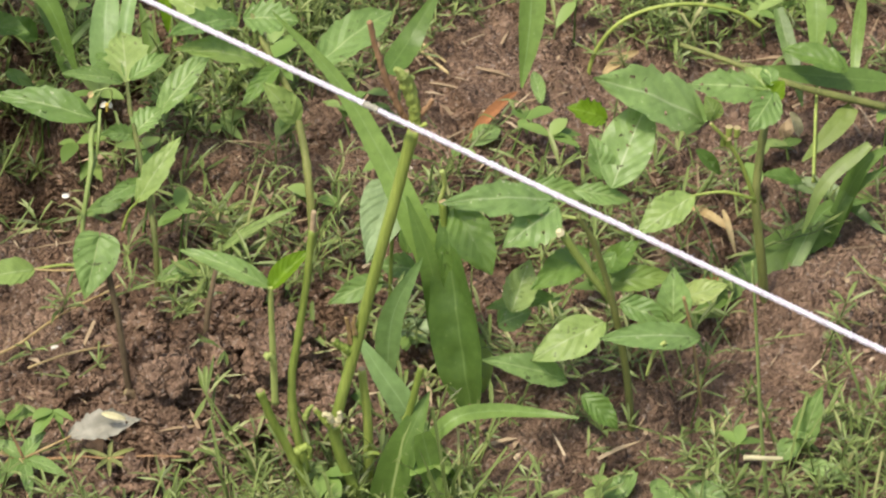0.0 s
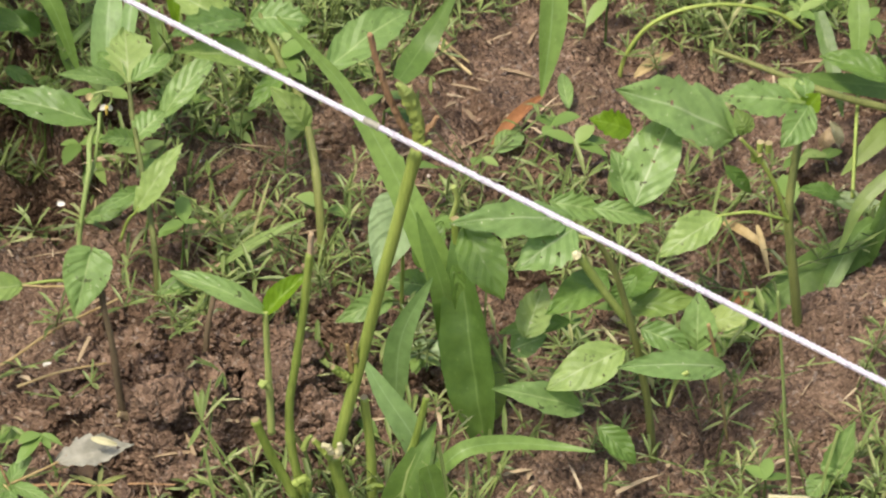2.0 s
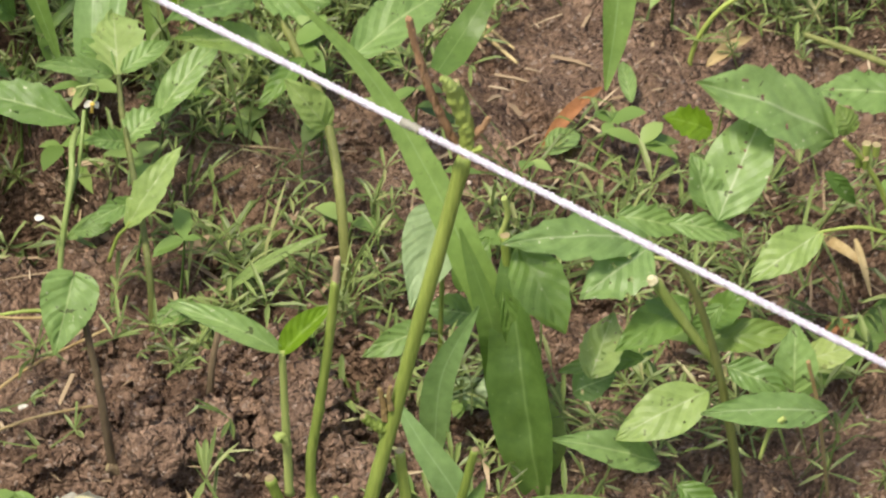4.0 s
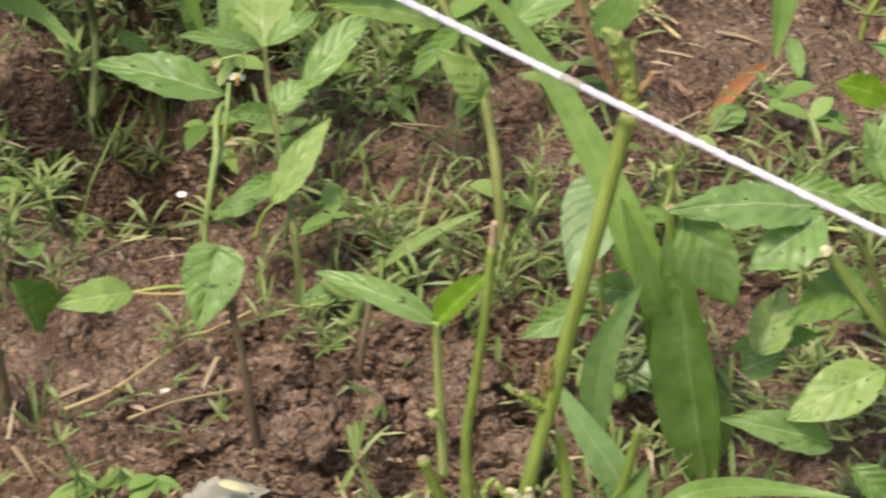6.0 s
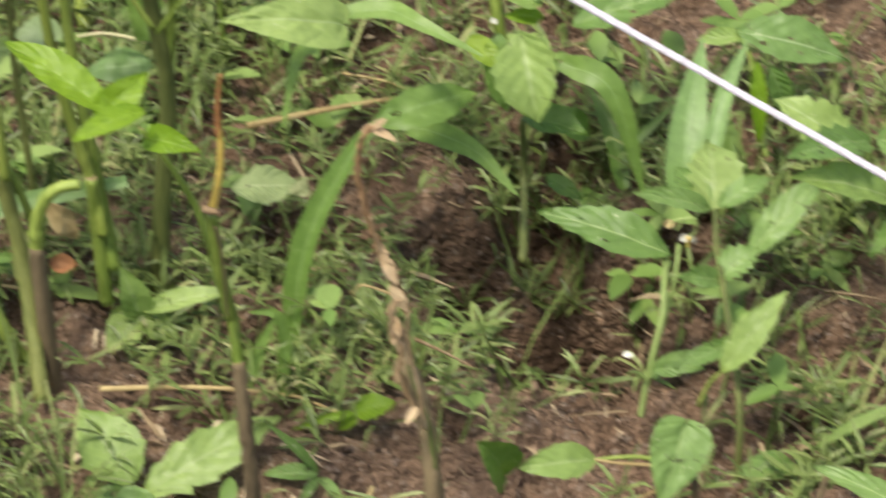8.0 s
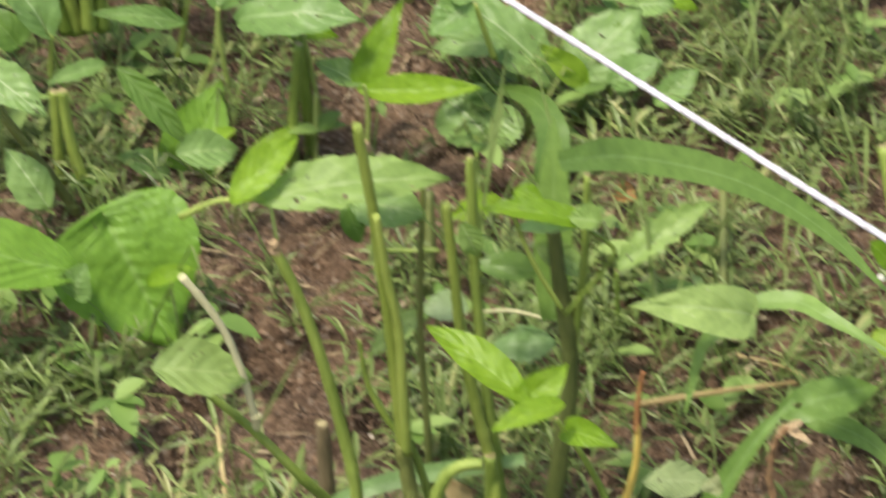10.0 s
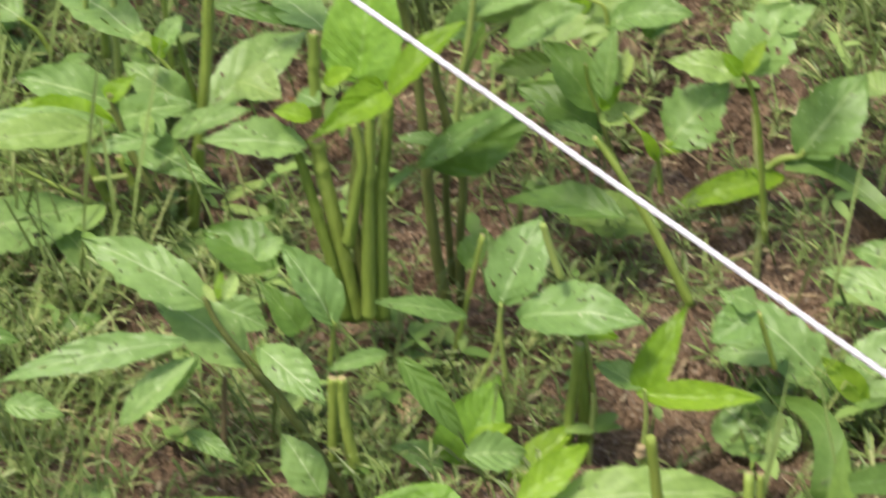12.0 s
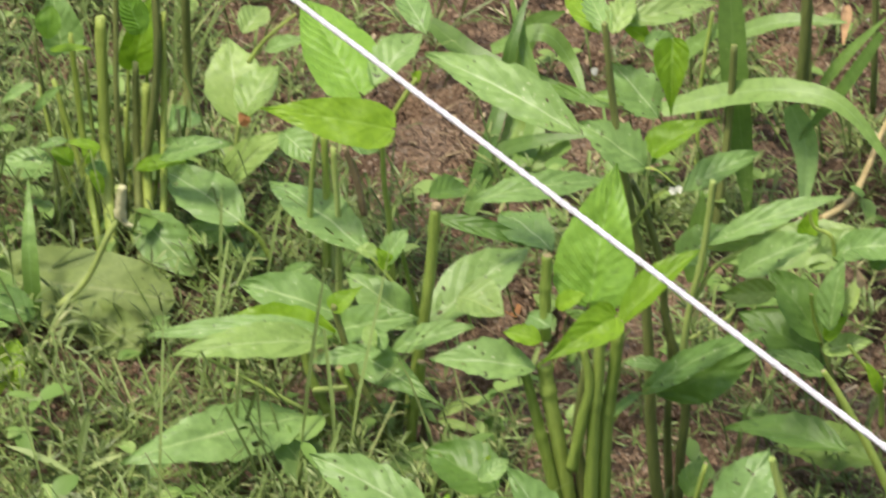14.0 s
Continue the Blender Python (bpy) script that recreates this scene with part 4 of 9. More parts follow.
stalk(p, [(0.0543, -0.1090, 0.0809), (0.0498, -0.1090, 0.0840), (0.0463, -0.1090, 0.0881)], 0.00192, 0.00136, STEM, "bud", knobs=0.6)
stalk(p, [(0.0535, -0.1090, 0.0853), (0.0529, -0.1090, 0.0932), (0.0518, -0.1090, 0.0993)], 0.00124, 0.00068, STRAW, "bud", knobs=0.7)
stalk(p, [(0.0553, -0.1110, 0.0916), (0.0546, -0.1110, 0.0970), (0.0553, -0.1110, 0.1017)], 0.00101, 0.00056, STRAW, "bud", knobs=0.7)

p = plant("broad_leaf_weed", 0.0815, 0.0057, "low broad-leaved weed with pale folded leaf", "weed")
leaf(p, (0.0838, 0.0057, 0.0722), (0.0713, -0.0143, 0.0463), 0.0216, (0.20, -0.76, 0.61), "bean", mat=UNDER, fold=0.06, wave=0.02, droop=0, arch=0.02)
stalk(p, [(0.0820, 0.0040, -0.0118), (0.0839, 0.0040, 0.0330), (0.0856, 0.0040, 0.0703)], 0.00097, 0.00073, STEM)
leaf(p, (0.0802, 0.0040, 0.0223), (0.0555, -0.0060, 0.0199), 0.0103, (0.20, -0.55, 0.81), mat=WEED, teeth=0.05)
leaf(p, (0.0926, -0.0300, 0.0129), (0.0858, -0.0200, 0.0174), 0.0150, (0.10, -0.60, 0.80), mat=UNDER, fold=0.1, teeth=0.02)
leaf(p, (0.0956, 0.0100, 0.0200), (0.0786, 0.0100, 0.0249), 0.0112, (0.00, -0.57, 0.82), mat=WEED)
leaf(p, (0.0936, 0.0300, 0.0132), (0.1047, 0.0400, 0.0290), 0.0123, (0.00, -0.57, 0.82), "lance", mat=DARK)

p = plant("broad_grass", 0.0933, -0.0340, "broad-bladed green grass clump with arching leaves", "grass")
leaf(p, (0.1024, -0.0340, 0.0214), (0.0397, 0.0260, 0.1540), 0.0119, (0.12, -0.86, 0.50), "blade", mat=BLADE, name="blade", fold=0.12, wave=0.01, through_point=[(0.0991, -0.0240, 0.0480), (0.0903, -0.0140, 0.0719), (0.0798, 0.0010, 0.0948), (0.0637, 0.0160, 0.1243)])
leaf(p, (0.1003, -0.0380, 0.0156), (0.0877, -0.0260, 0.0912), 0.0095, (0.05, -0.98, 0.20), "blade", mat=DEEP, name="blade", fold=0.12, wave=0.01, through_point=[(0.0965, -0.0380, 0.0570)])
leaf(p, (0.0752, -0.0440, 0.0097), (0.0914, -0.0440, 0.0720), 0.0100, (-0.35, -0.93, 0.10), "blade", mat=MIST, name="blade", fold=0.3, wave=0.01, through_point=[(0.0787, -0.0440, 0.0428)])
leaf(p, (0.0865, -0.0840, -0.0022), (0.0617, -0.0540, 0.0425), 0.0109, (-0.10, -0.60, 0.80), "blade", mat=MIST, name="blade", fold=0.12, wave=0.01, through_point=[(0.0792, -0.0740, 0.0154), (0.0695, -0.0640, 0.0301)])
leaf(p, (0.0870, 0.0260, 0.1166), (0.1145, 0.0560, 0.1366), 0.0105, (0.00, -0.57, 0.82), "blade", mat=DEEP, name="blade", fold=0.12, wave=0.01, through_point=[(0.0992, 0.0460, 0.1179)])
leaf(p, (0.1528, 0.0500, 0.1431), (0.1449, 0.0300, 0.0984), 0.0107, (0.10, -0.86, 0.50), "blade", mat=BLADE, name="blade", fold=0.3, wave=0.01, through_point=[(0.1500, 0.0400, 0.1224)])
leaf(p, (0.1097, -0.0640, -0.0070), (0.1031, -0.0240, 0.0845), 0.0200, (-0.41, -0.76, 0.51), "lance", mat=DEEP, fold=0.55, arch=0.03, wave=0.14)
leaf(p, (0.1152, -0.0540, 0.0019), (0.1056, -0.0340, 0.0336), 0.0118, (0.41, -0.76, 0.51), "lance", mat=BLADE, fold=0.4, wave=0.1)
leaf(p, (0.1007, -0.0340, 0.0685), (0.1065, -0.0380, 0.0369), 0.0072, (0.00, -0.57, 0.82), "lance", mat=DARK)
stalk(p, [(0.1027, -0.0260, 0.0862), (0.1036, -0.0260, 0.0646), (0.1054, -0.0260, 0.0394)], 0.00166, 0.00189, STEM)
stalk(p, [(0.1014, -0.0240, 0.0841), (0.1040, -0.0240, 0.0934), (0.1028, -0.0240, 0.1009)], 0.00094, 0.00117, PALESTEM, "shoot")

p = plant("low_grass", 0.0694, -0.1200, "low green grass tuft with wide blades", "grass")
leaf(p, (0.0614, -0.1200, -0.0067), (0.0850, -0.1100, 0.0561), 0.0144, (-0.41, -0.86, 0.30), "blade", mat=DEEP, name="blade", fold=0.4, wave=0.01, through_point=[(0.0719, -0.1200, 0.0329)])
leaf(p, (0.0790, -0.1200, 0.0318), (0.1451, -0.1200, 0.0419), 0.0061, (0.00, -0.50, 0.86), "blade", mat=BLADE, name="blade", fold=0.3, wave=0.01, through_point=[(0.0931, -0.1200, 0.0485), (0.1101, -0.1150, 0.0462), (0.1277, -0.1150, 0.0427)])
leaf(p, (0.0797, -0.1240, 0.0466), (0.0883, -0.1340, 0.0024), 0.0106, (0.10, -0.91, 0.40), "blade", mat=BLADE, name="blade", fold=0.12, wave=0.01, through_point=[(0.0841, -0.1240, 0.0222)])
leaf(p, (0.0846, -0.1200, 0.0385), (0.0958, -0.1300, -0.0025), 0.0060, (0.05, -0.91, 0.41), "blade", mat=DEEP, name="blade", fold=0.12, wave=0.01, through_point=[(0.0914, -0.1200, 0.0143)])

p = plant("nightshade", 0.1738, -0.0824, "spreading nightshade weed with holed pale green leaves", "weed")
stalk(p, [(0.1750, -0.0800, -0.0060), (0.1722, -0.0800, 0.0263), (0.1674, -0.0800, 0.0581), (0.1622, -0.0800, 0.0833), (0.1571, -0.0800, 0.1020), (0.1507, -0.0800, 0.1159)], 0.00173, 0.00104, OLIVE, nodes=(0.5, 0.8))
stalk(p, [(0.1661, -0.0760, 0.0647), (0.1568, -0.0760, 0.0813), (0.1452, -0.0760, 0.1039)], 0.00150, 0.00173, PALESTEM)
stalk(p, [(0.1442, -0.0770, 0.1049), (0.1433, -0.0770, 0.1068)], 0.00205, 0.00114, HAY, "cut_end", knobs=0.3)
stalk(p, [(0.1538, -0.0600, 0.0979), (0.1421, -0.0600, 0.1019), (0.1352, -0.0600, 0.1058)], 0.00081, 0.00058, PALESTEM)
leaf(p, (0.1445, -0.0600, 0.1088), (0.0960, -0.0760, 0.1271), 0.0161, (0.20, -0.45, 0.87), mat=DUSTY, holes=2, teeth=0.16, fold=0.1)
leaf(p, (0.1453, -0.0640, 0.1083), (0.1202, -0.0800, 0.1035), 0.0177, (0.10, -0.50, 0.86), mat=DUSTY, holes=4, teeth=0.2, fold=0.1)
leaf(p, (0.1012, -0.0700, 0.1192), (0.1140, -0.0900, 0.0977), 0.0175, (0.00, -0.60, 0.80), mat=DARK, fold=0.25, teeth=0.03)
leaf(p, (0.1616, -0.0850, 0.0620), (0.1296, -0.0950, 0.0542), 0.0166, (0.10, -0.50, 0.86), "lance", mat=PALE, holes=3, fold=0.15)
leaf(p, (0.1236, -0.0800, 0.0680), (0.1328, -0.0680, 0.0851), 0.0134, (-0.15, -0.65, 0.75), mat=DUSTY, holes=5, teeth=0.06)
leaf(p, (0.2010, -0.0900, 0.0521), (0.1575, -0.1000, 0.0670), 0.0125, (0.10, -0.50, 0.86), mat=DUSTY, fold=0.2)
leaf(p, (0.1450, -0.0900, 0.0365), (0.1092, -0.1000, 0.0616), 0.0122, (0.00, -0.57, 0.82), mat=WEED, teeth=0.05)
leaf(p, (0.1915, -0.0800, 0.0529), (0.1930, -0.0700, 0.0743), 0.0135, (-0.20, -0.87, 0.46), mat=WEED, teeth=0.02)
leaf(p, (0.1691, -0.0780, 0.0654), (0.1884, -0.0840, 0.0568), 0.0111, (0.00, -0.57, 0.82), mat=WEED)
leaf(p, (0.1951, -0.0700, 0.0568), (0.2163, -0.0700, 0.0625), 0.0100, (0.00, -0.57, 0.82), mat=PALE, fold=0.15)
leaf(p, (0.1571, -0.0300, 0.0882), (0.1824, -0.0300, 0.0799), 0.0089, (0.00, -0.57, 0.82), mat=WEED, teeth=0.2)
leaf(p, (0.1410, -0.0200, 0.0853), (0.1649, -0.0200, 0.0760), 0.0109, (0.00, -0.57, 0.82), mat=WEED, teeth=0.3)
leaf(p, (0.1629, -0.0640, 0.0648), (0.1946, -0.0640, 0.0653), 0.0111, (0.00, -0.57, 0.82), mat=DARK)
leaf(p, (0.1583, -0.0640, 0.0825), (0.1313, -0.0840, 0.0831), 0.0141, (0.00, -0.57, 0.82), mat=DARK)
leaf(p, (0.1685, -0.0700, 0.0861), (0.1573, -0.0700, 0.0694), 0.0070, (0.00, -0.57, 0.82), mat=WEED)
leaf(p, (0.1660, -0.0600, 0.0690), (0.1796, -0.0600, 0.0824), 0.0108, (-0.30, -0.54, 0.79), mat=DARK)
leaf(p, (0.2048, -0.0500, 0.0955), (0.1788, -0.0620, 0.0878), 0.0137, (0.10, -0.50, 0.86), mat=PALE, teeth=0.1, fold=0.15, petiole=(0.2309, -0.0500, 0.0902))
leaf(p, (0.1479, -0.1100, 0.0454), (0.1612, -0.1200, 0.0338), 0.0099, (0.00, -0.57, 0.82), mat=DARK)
leaf(p, (0.1190, -0.0700, 0.0532), (0.1332, -0.0700, 0.0590), 0.0119, (0.00, -0.57, 0.82), mat=WEED, holes=2)
leaf(p, (0.1426, -0.0700, 0.0653), (0.1144, -0.0700, 0.0631), 0.0072, (0.00, -0.57, 0.82), "lance", mat=DARK)
stalk(p, [(0.1846, -0.1000, 0.0607), (0.1799, -0.1000, 0.0564), (0.1767, -0.1000, 0.0433)], 0.00092, 0.00069, PALESTEM, "petiole")
stalk(p, [(0.1946, -0.0850, 0.0708), (0.1981, -0.0850, 0.0532), (0.2008, -0.0850, 0.0329), (0.2035, -0.0850, 0.0084)], 0.00070, 0.00059, STRAW, "dead_stalk")

p = plant("nightshade", 0.2417, -0.0292, "tall nightshade with large toothed leaves and green berries", "weed")
stalk(p, [(0.2444, -0.0220, -0.0026), (0.2411, -0.0220, 0.0331), (0.2389, -0.0160, 0.0616), (0.2421, -0.0080, 0.0836), (0.2470, 0.0000, 0.1028)], 0.00215, 0.00155, OLIVE, nodes=(0.55, 0.8, 0.98))
stalk(p, [(0.2385, -0.0170, 0.0612), (0.2322, -0.0170, 0.0817), (0.2252, -0.0170, 0.0960), (0.2178, -0.0170, 0.1066)], 0.00106, 0.00071, STEM)
leaf(p, (0.2182, -0.0050, 0.0972), (0.1702, -0.0110, 0.1325), 0.0271, (0.30, -0.45, 0.84), mat=DUSTY, teeth=0.14, holes=3, fold=0.1)
leaf(p, (0.1736, -0.0310, 0.0880), (0.1948, -0.0010, 0.1115), 0.0215, (-0.10, -0.56, 0.82), "lance", mat=DUSTY, teeth=0.12, holes=3, fold=0.12)
leaf(p, (0.1709, -0.0270, 0.0900), (0.1669, -0.0170, 0.1067), 0.0117, (0.31, -0.62, 0.72), mat=WEED)
leaf(p, (0.2451, 0.0050, 0.1040), (0.2122, 0.0050, 0.1113), 0.0154, (0.25, -0.46, 0.85), mat=WEED, teeth=0.2, holes=2, fold=0.15)
leaf(p, (0.2473, -0.0050, 0.1103), (0.2338, -0.0210, 0.1035), 0.0138, (0.20, -0.61, 0.76), mat=WEED, holes=2, fold=0.1)
leaf(p, (0.2490, 0.0050, 0.0999), (0.2537, 0.0050, 0.1078), 0.0081, (0.00, -0.57, 0.82), mat=FRESH)
leaf(p, (0.2480, 0.0050, 0.1031), (0.2387, 0.0150, 0.1093), 0.0097, (0.20, -0.55, 0.81), mat=PALE)
leaf(p, (0.2484, 0.0050, 0.1060), (0.2488, 0.0150, 0.1092), 0.0073, (0.00, -0.57, 0.82), mat=WEED)
leaf(p, (0.2230, -0.0050, 0.0990), (0.2180, -0.0050, 0.1116), 0.0083, (0.21, -0.88, 0.42), mat=PALE)
leaf(p, (0.1793, 0.0150, 0.0890), (0.1624, 0.0150, 0.0973), 0.0112, (0.00, -0.57, 0.82), mat=FRESH, teeth=0.3)
leaf(p, (0.2103, -0.0250, 0.0995), (0.2215, -0.0250, 0.0847), 0.0056, (0.00, -0.57, 0.82), "lance", mat=DARK)
stalk(p, [(0.2264, -0.0150, 0.1021), (0.2264, -0.0150, 0.0997), (0.2262, -0.0150, 0.0973)], 0.00153, 0.00118, STEM, "berry", knobs=0.02, label="small green berry")
stalk(p, [(0.2298, -0.0150, 0.1011), (0.2298, -0.0150, 0.0987), (0.2296, -0.0150, 0.0963)], 0.00153, 0.00118, STEM, "berry", knobs=0.02, label="small green berry")
stalk(p, [(0.2241, -0.0150, 0.0970), (0.2241, -0.0150, 0.0946), (0.2239, -0.0150, 0.0922)], 0.00154, 0.00118, STEM, "berry", knobs=0.02, label="small green berry")
stalk(p, [(0.2256, -0.0170, 0.0972), (0.2259, -0.0170, 0.0947), (0.2257, -0.0170, 0.0929)], 0.00142, 0.00106, STEM, "berry", knobs=0.02, label="small green berry")

p = plant("broad_grass", 0.2836, 0.0179, "dark broad grass with long drooping blades", "grass")
leaf(p, (0.2832, 0.0179, 0.0129), (0.2018, -0.0352, 0.0060), 0.0150, (0.19, -0.40, 0.90), "blade", mat=DEEP, through_point=[(0.2560, 0.0079, 0.0120), (0.2305, -0.0077, 0.0060)], name="blade", fold=0.12, wave=0.01)
leaf(p, (0.2691, 0.0479, 0.0165), (0.3061, 0.0179, 0.0065), 0.0073, (-0.15, -0.48, 0.87), "blade", mat=DEEP, through_point=[(0.2874, 0.0379, 0.0155)], name="blade", fold=0.12, wave=0.01)
leaf(p, (0.3206, 0.0779, 0.0437), (0.2538, 0.0779, 0.0602), 0.0113, (0.21, -0.46, 0.86), "blade", mat=DEEP, through_point=[(0.2896, 0.0779, 0.0509)], name="blade", fold=0.12, wave=0.01)
stalk(p, [(0.3160, 0.0679, 0.0377), (0.2721, 0.0679, 0.0560), (0.2461, 0.0779, 0.0643), (0.2252, 0.0879, 0.0690)], 0.00175, 0.00100, OLIVE)
leaf(p, (0.3006, 0.0679, 0.0397), (0.2739, 0.0479, 0.0279), 0.0086, (-0.01, -0.50, 0.87), "blade", mat=DEEP, through_point=[(0.2885, 0.0579, 0.0347)], name="blade", fold=0.12, wave=0.01)
leaf(p, (0.2929, 0.1179, 0.0681), (0.2896, 0.0979, 0.0408), 0.0086, (-0.18, -0.78, 0.59), "blade", mat=BLADE, through_point=[(0.2920, 0.1079, 0.0567)], name="blade", fold=0.12, wave=0.01)
leaf(p, (0.2759, 0.1179, 0.0609), (0.2799, 0.0779, 0.0348), 0.0065, (-0.14, -0.55, 0.82), "blade", mat=DEEP, through_point=[(0.2786, 0.0979, 0.0469)], name="blade", fold=0.12, wave=0.01)
stalk(p, [(0.2770, 0.0379, 0.0233), (0.2837, 0.0679, 0.0435), (0.2913, 0.0979, 0.0516)], 0.00087, 0.00063, STEM)
leaf(p, (0.2832, 0.0179, 0.0129), (0.3064, 0.0179, 0.0568), 0.0076, (-0.63, -0.70, 0.33), "blade", mat=DEEP, through_point=[(0.2920, 0.0179, 0.0432)], name="blade", fold=0.12, wave=0.01)
leaf(p, (0.2964, 0.0179, 0.0582), (0.2634, -0.0021, 0.0285), 0.0055, (-0.29, -0.61, 0.73), "blade", mat=DEEP, through_point=[(0.2748, 0.0079, 0.0471)], name="blade", fold=0.12, wave=0.01)
leaf(p, (0.2770, 0.0116, 0.0060), (0.3045, 0.0179, 0.0447), 0.0065, (-0.53, -0.69, 0.49), "blade", mat=DEEP, through_point=[(0.2875, 0.0179, 0.0313)], name="blade", fold=0.12, wave=0.01)
leaf(p, (0.2719, 0.0379, 0.0240), (0.2540, 0.0379, 0.0311), 0.0078, (0.35, -0.37, 0.86), mat=DARK)
leaf(p, (0.2561, -0.0043, 0.0060), (0.3049, 0.0379, 0.0099), 0.0077, (0.16, -0.28, 0.95), "blade", mat=BLADE, through_point=[(0.2778, 0.0179, 0.0231)], name="blade", fold=0.12, wave=0.01)
leaf(p, (0.3146, 0.1179, 0.0623), (0.3054, 0.0879, 0.0287), 0.0050, (-0.18, -0.71, 0.68), "blade", mat=BLADE, through_point=[(0.3106, 0.1079, 0.0417)], name="blade", fold=0.12, wave=0.01)
leaf(p, (0.2973, 0.0679, 0.0605), (0.2688, 0.0779, 0.0692), 0.0117, (0.12, -0.43, 0.90), mat=DARK)

p = plant("dead_grass_stalk", 0.2225, -0.1452, "thin pale dead grass stalk standing in soil", "dry grass")
stalk(p, [(0.2194, -0.1450, 0.0096), (0.2173, -0.1450, 0.0321), (0.2149, -0.1450, 0.0591), (0.2123, -0.1450, 0.0971), (0.2091, -0.1450, 0.1380)], 0.00086, 0.00054, LEAFSTEM, knobs=0.05)
stalk(p, [(0.2067, -0.1552, 0.0431), (0.2229, -0.1552, 0.0401)], 0.00113, 0.00091, HAY, "broken_piece", knobs=0.1)

p = plant("seedling", 0.2421, -0.1136, "small low green seedling with smooth leaves", "weed")
leaf(p, (0.2407, -0.1136, 0.0065), (0.2480, -0.1136, 0.0381), 0.0109, (-0.58, -0.80, 0.13))
leaf(p, (0.2382, -0.1136, 0.0100), (0.2299, -0.1200, 0.0060), 0.0096, (-0.12, -0.42, 0.90))
leaf(p, (0.2357, -0.1136, 0.0151), (0.2487, -0.1136, 0.0163), 0.0086, (-0.08, -0.40, 0.91))
leaf(p, (0.2387, -0.1233, 0.0060), (0.2571, -0.1369, 0.0060), 0.0071, (-0.22, -0.30, 0.93))

p = plant("seedling", 0.1657, -0.1218, "small low green seedling with smooth leaves", "weed")
leaf(p, (0.1639, -0.1316, 0.0060), (0.1586, -0.1218, 0.0074), 0.0167, (-0.22, -0.25, 0.94))
leaf(p, (0.1772, -0.1234, 0.0060), (0.1786, -0.1409, 0.0060), 0.0070, (-0.15, -0.01, 0.99))

p = plant("seedling", 0.1919, -0.1331, "small low green seedling with smooth leaves", "weed")
leaf(p, (0.1871, -0.1331, 0.0070), (0.2087, -0.1432, 0.0060), 0.0125, (-0.13, -0.37, 0.92))
leaf(p, (0.1848, -0.1331, 0.0074), (0.1729, -0.1468, 0.0060), 0.0119, (0.11, -0.19, 0.98))

p = plant("rosette_weed", -0.0811, -0.0627, "low radiating weed rosette on dug soil", "weed")
leaf(p, (-0.0817, -0.0692, 0.0060), (-0.0717, -0.0627, 0.0138), 0.0055, (-0.27, -0.53, 0.80), "lance")
leaf(p, (-0.0817, -0.0692, 0.0060), (-0.0949, -0.0846, 0.0060), 0.0056, (0.17, -0.14, 0.98), "lance")
leaf(p, (-0.0817, -0.0692, 0.0060), (-0.0803, -0.0939, 0.0060), 0.0051, (-0.02, -0.00, 1.00), "lance")
leaf(p, (-0.0817, -0.0692, 0.0060), (-0.0644, -0.0827, 0.0060), 0.0057, (-0.16, -0.21, 0.97), "lance")
leaf(p, (-0.0817, -0.0692, 0.0060), (-0.0930, -0.0627, 0.0113), 0.0056, (0.17, -0.43, 0.89), "lance")
stalk(p, [(-0.0817, -0.0692, 0.0060), (-0.0874, -0.0627, 0.0215)], 0.00059, 0.00035, DRIED, "runner")
stalk(p, [(-0.0817, -0.0692, 0.0060), (-0.0589, -0.0731, 0.0060)], 0.00059, 0.00035, DRIED, "runner")
stalk(p, [(-0.0817, -0.0692, 0.0060), (-0.0817, -0.0972, 0.0060)], 0.00059, 0.00035, DRIED, "runner")

p = plant("rosette_weed", -0.0463, -0.0686, "flat reddish star-shaped weed rosette on dug soil", "weed")
leaf(p, (-0.0463, -0.0750, 0.0060), (-0.0574, -0.0686, 0.0073), 0.0013, (-0.09, -0.35, 0.93), "lance", mat=OLIVE)
leaf(p, (-0.0463, -0.0750, 0.0060), (-0.0354, -0.0704, 0.0060), 0.0013, (0.14, -0.34, 0.93), "lance", mat=OLIVE)
leaf(p, (-0.0463, -0.0750, 0.0060), (-0.0525, -0.0809, 0.0060), 0.0013, (0.21, -0.22, 0.95), "lance", mat=OLIVE)
leaf(p, (-0.0463, -0.0750, 0.0060), (-0.0386, -0.0829, 0.0060), 0.0013, (-0.21, -0.20, 0.96), "lance", mat=OLIVE)
leaf(p, (-0.0463, -0.0750, 0.0060), (-0.0443, -0.0686, 0.0110), 0.0012, (-0.06, -0.60, 0.80), "lance", mat=OLIVE)
leaf(p, (-0.0463, -0.0750, 0.0060), (-0.0469, -0.0858, 0.0060), 0.0012, (0.03, -0.00, 1.00), "lance", mat=OLIVE)
stalk(p, [(-0.0463, -0.0750, 0.0060), (-0.0624, -0.0713, 0.0060), (-0.0788, -0.0730, 0.0060)], 0.00047, 0.00035, DRIED, "runner")
stalk(p, [(-0.0463, -0.0750, 0.0060), (-0.0311, -0.0758, 0.0060), (-0.0161, -0.0787, 0.0060)], 0.00047, 0.00035, DRIED, "runner")

p = plant("rosette_weed", -0.0858, -0.0614, "flat reddish star-shaped weed rosette on dug soil", "weed")
leaf(p, (-0.0856, -0.0679, 0.0060), (-0.0968, -0.0614, 0.0073), 0.0018, (-0.09, -0.34, 0.94), "lance", mat=STRAW)
leaf(p, (-0.0856, -0.0679, 0.0060), (-0.0749, -0.0656, 0.0060), 0.0018, (0.08, -0.39, 0.92), "lance", mat=STRAW)
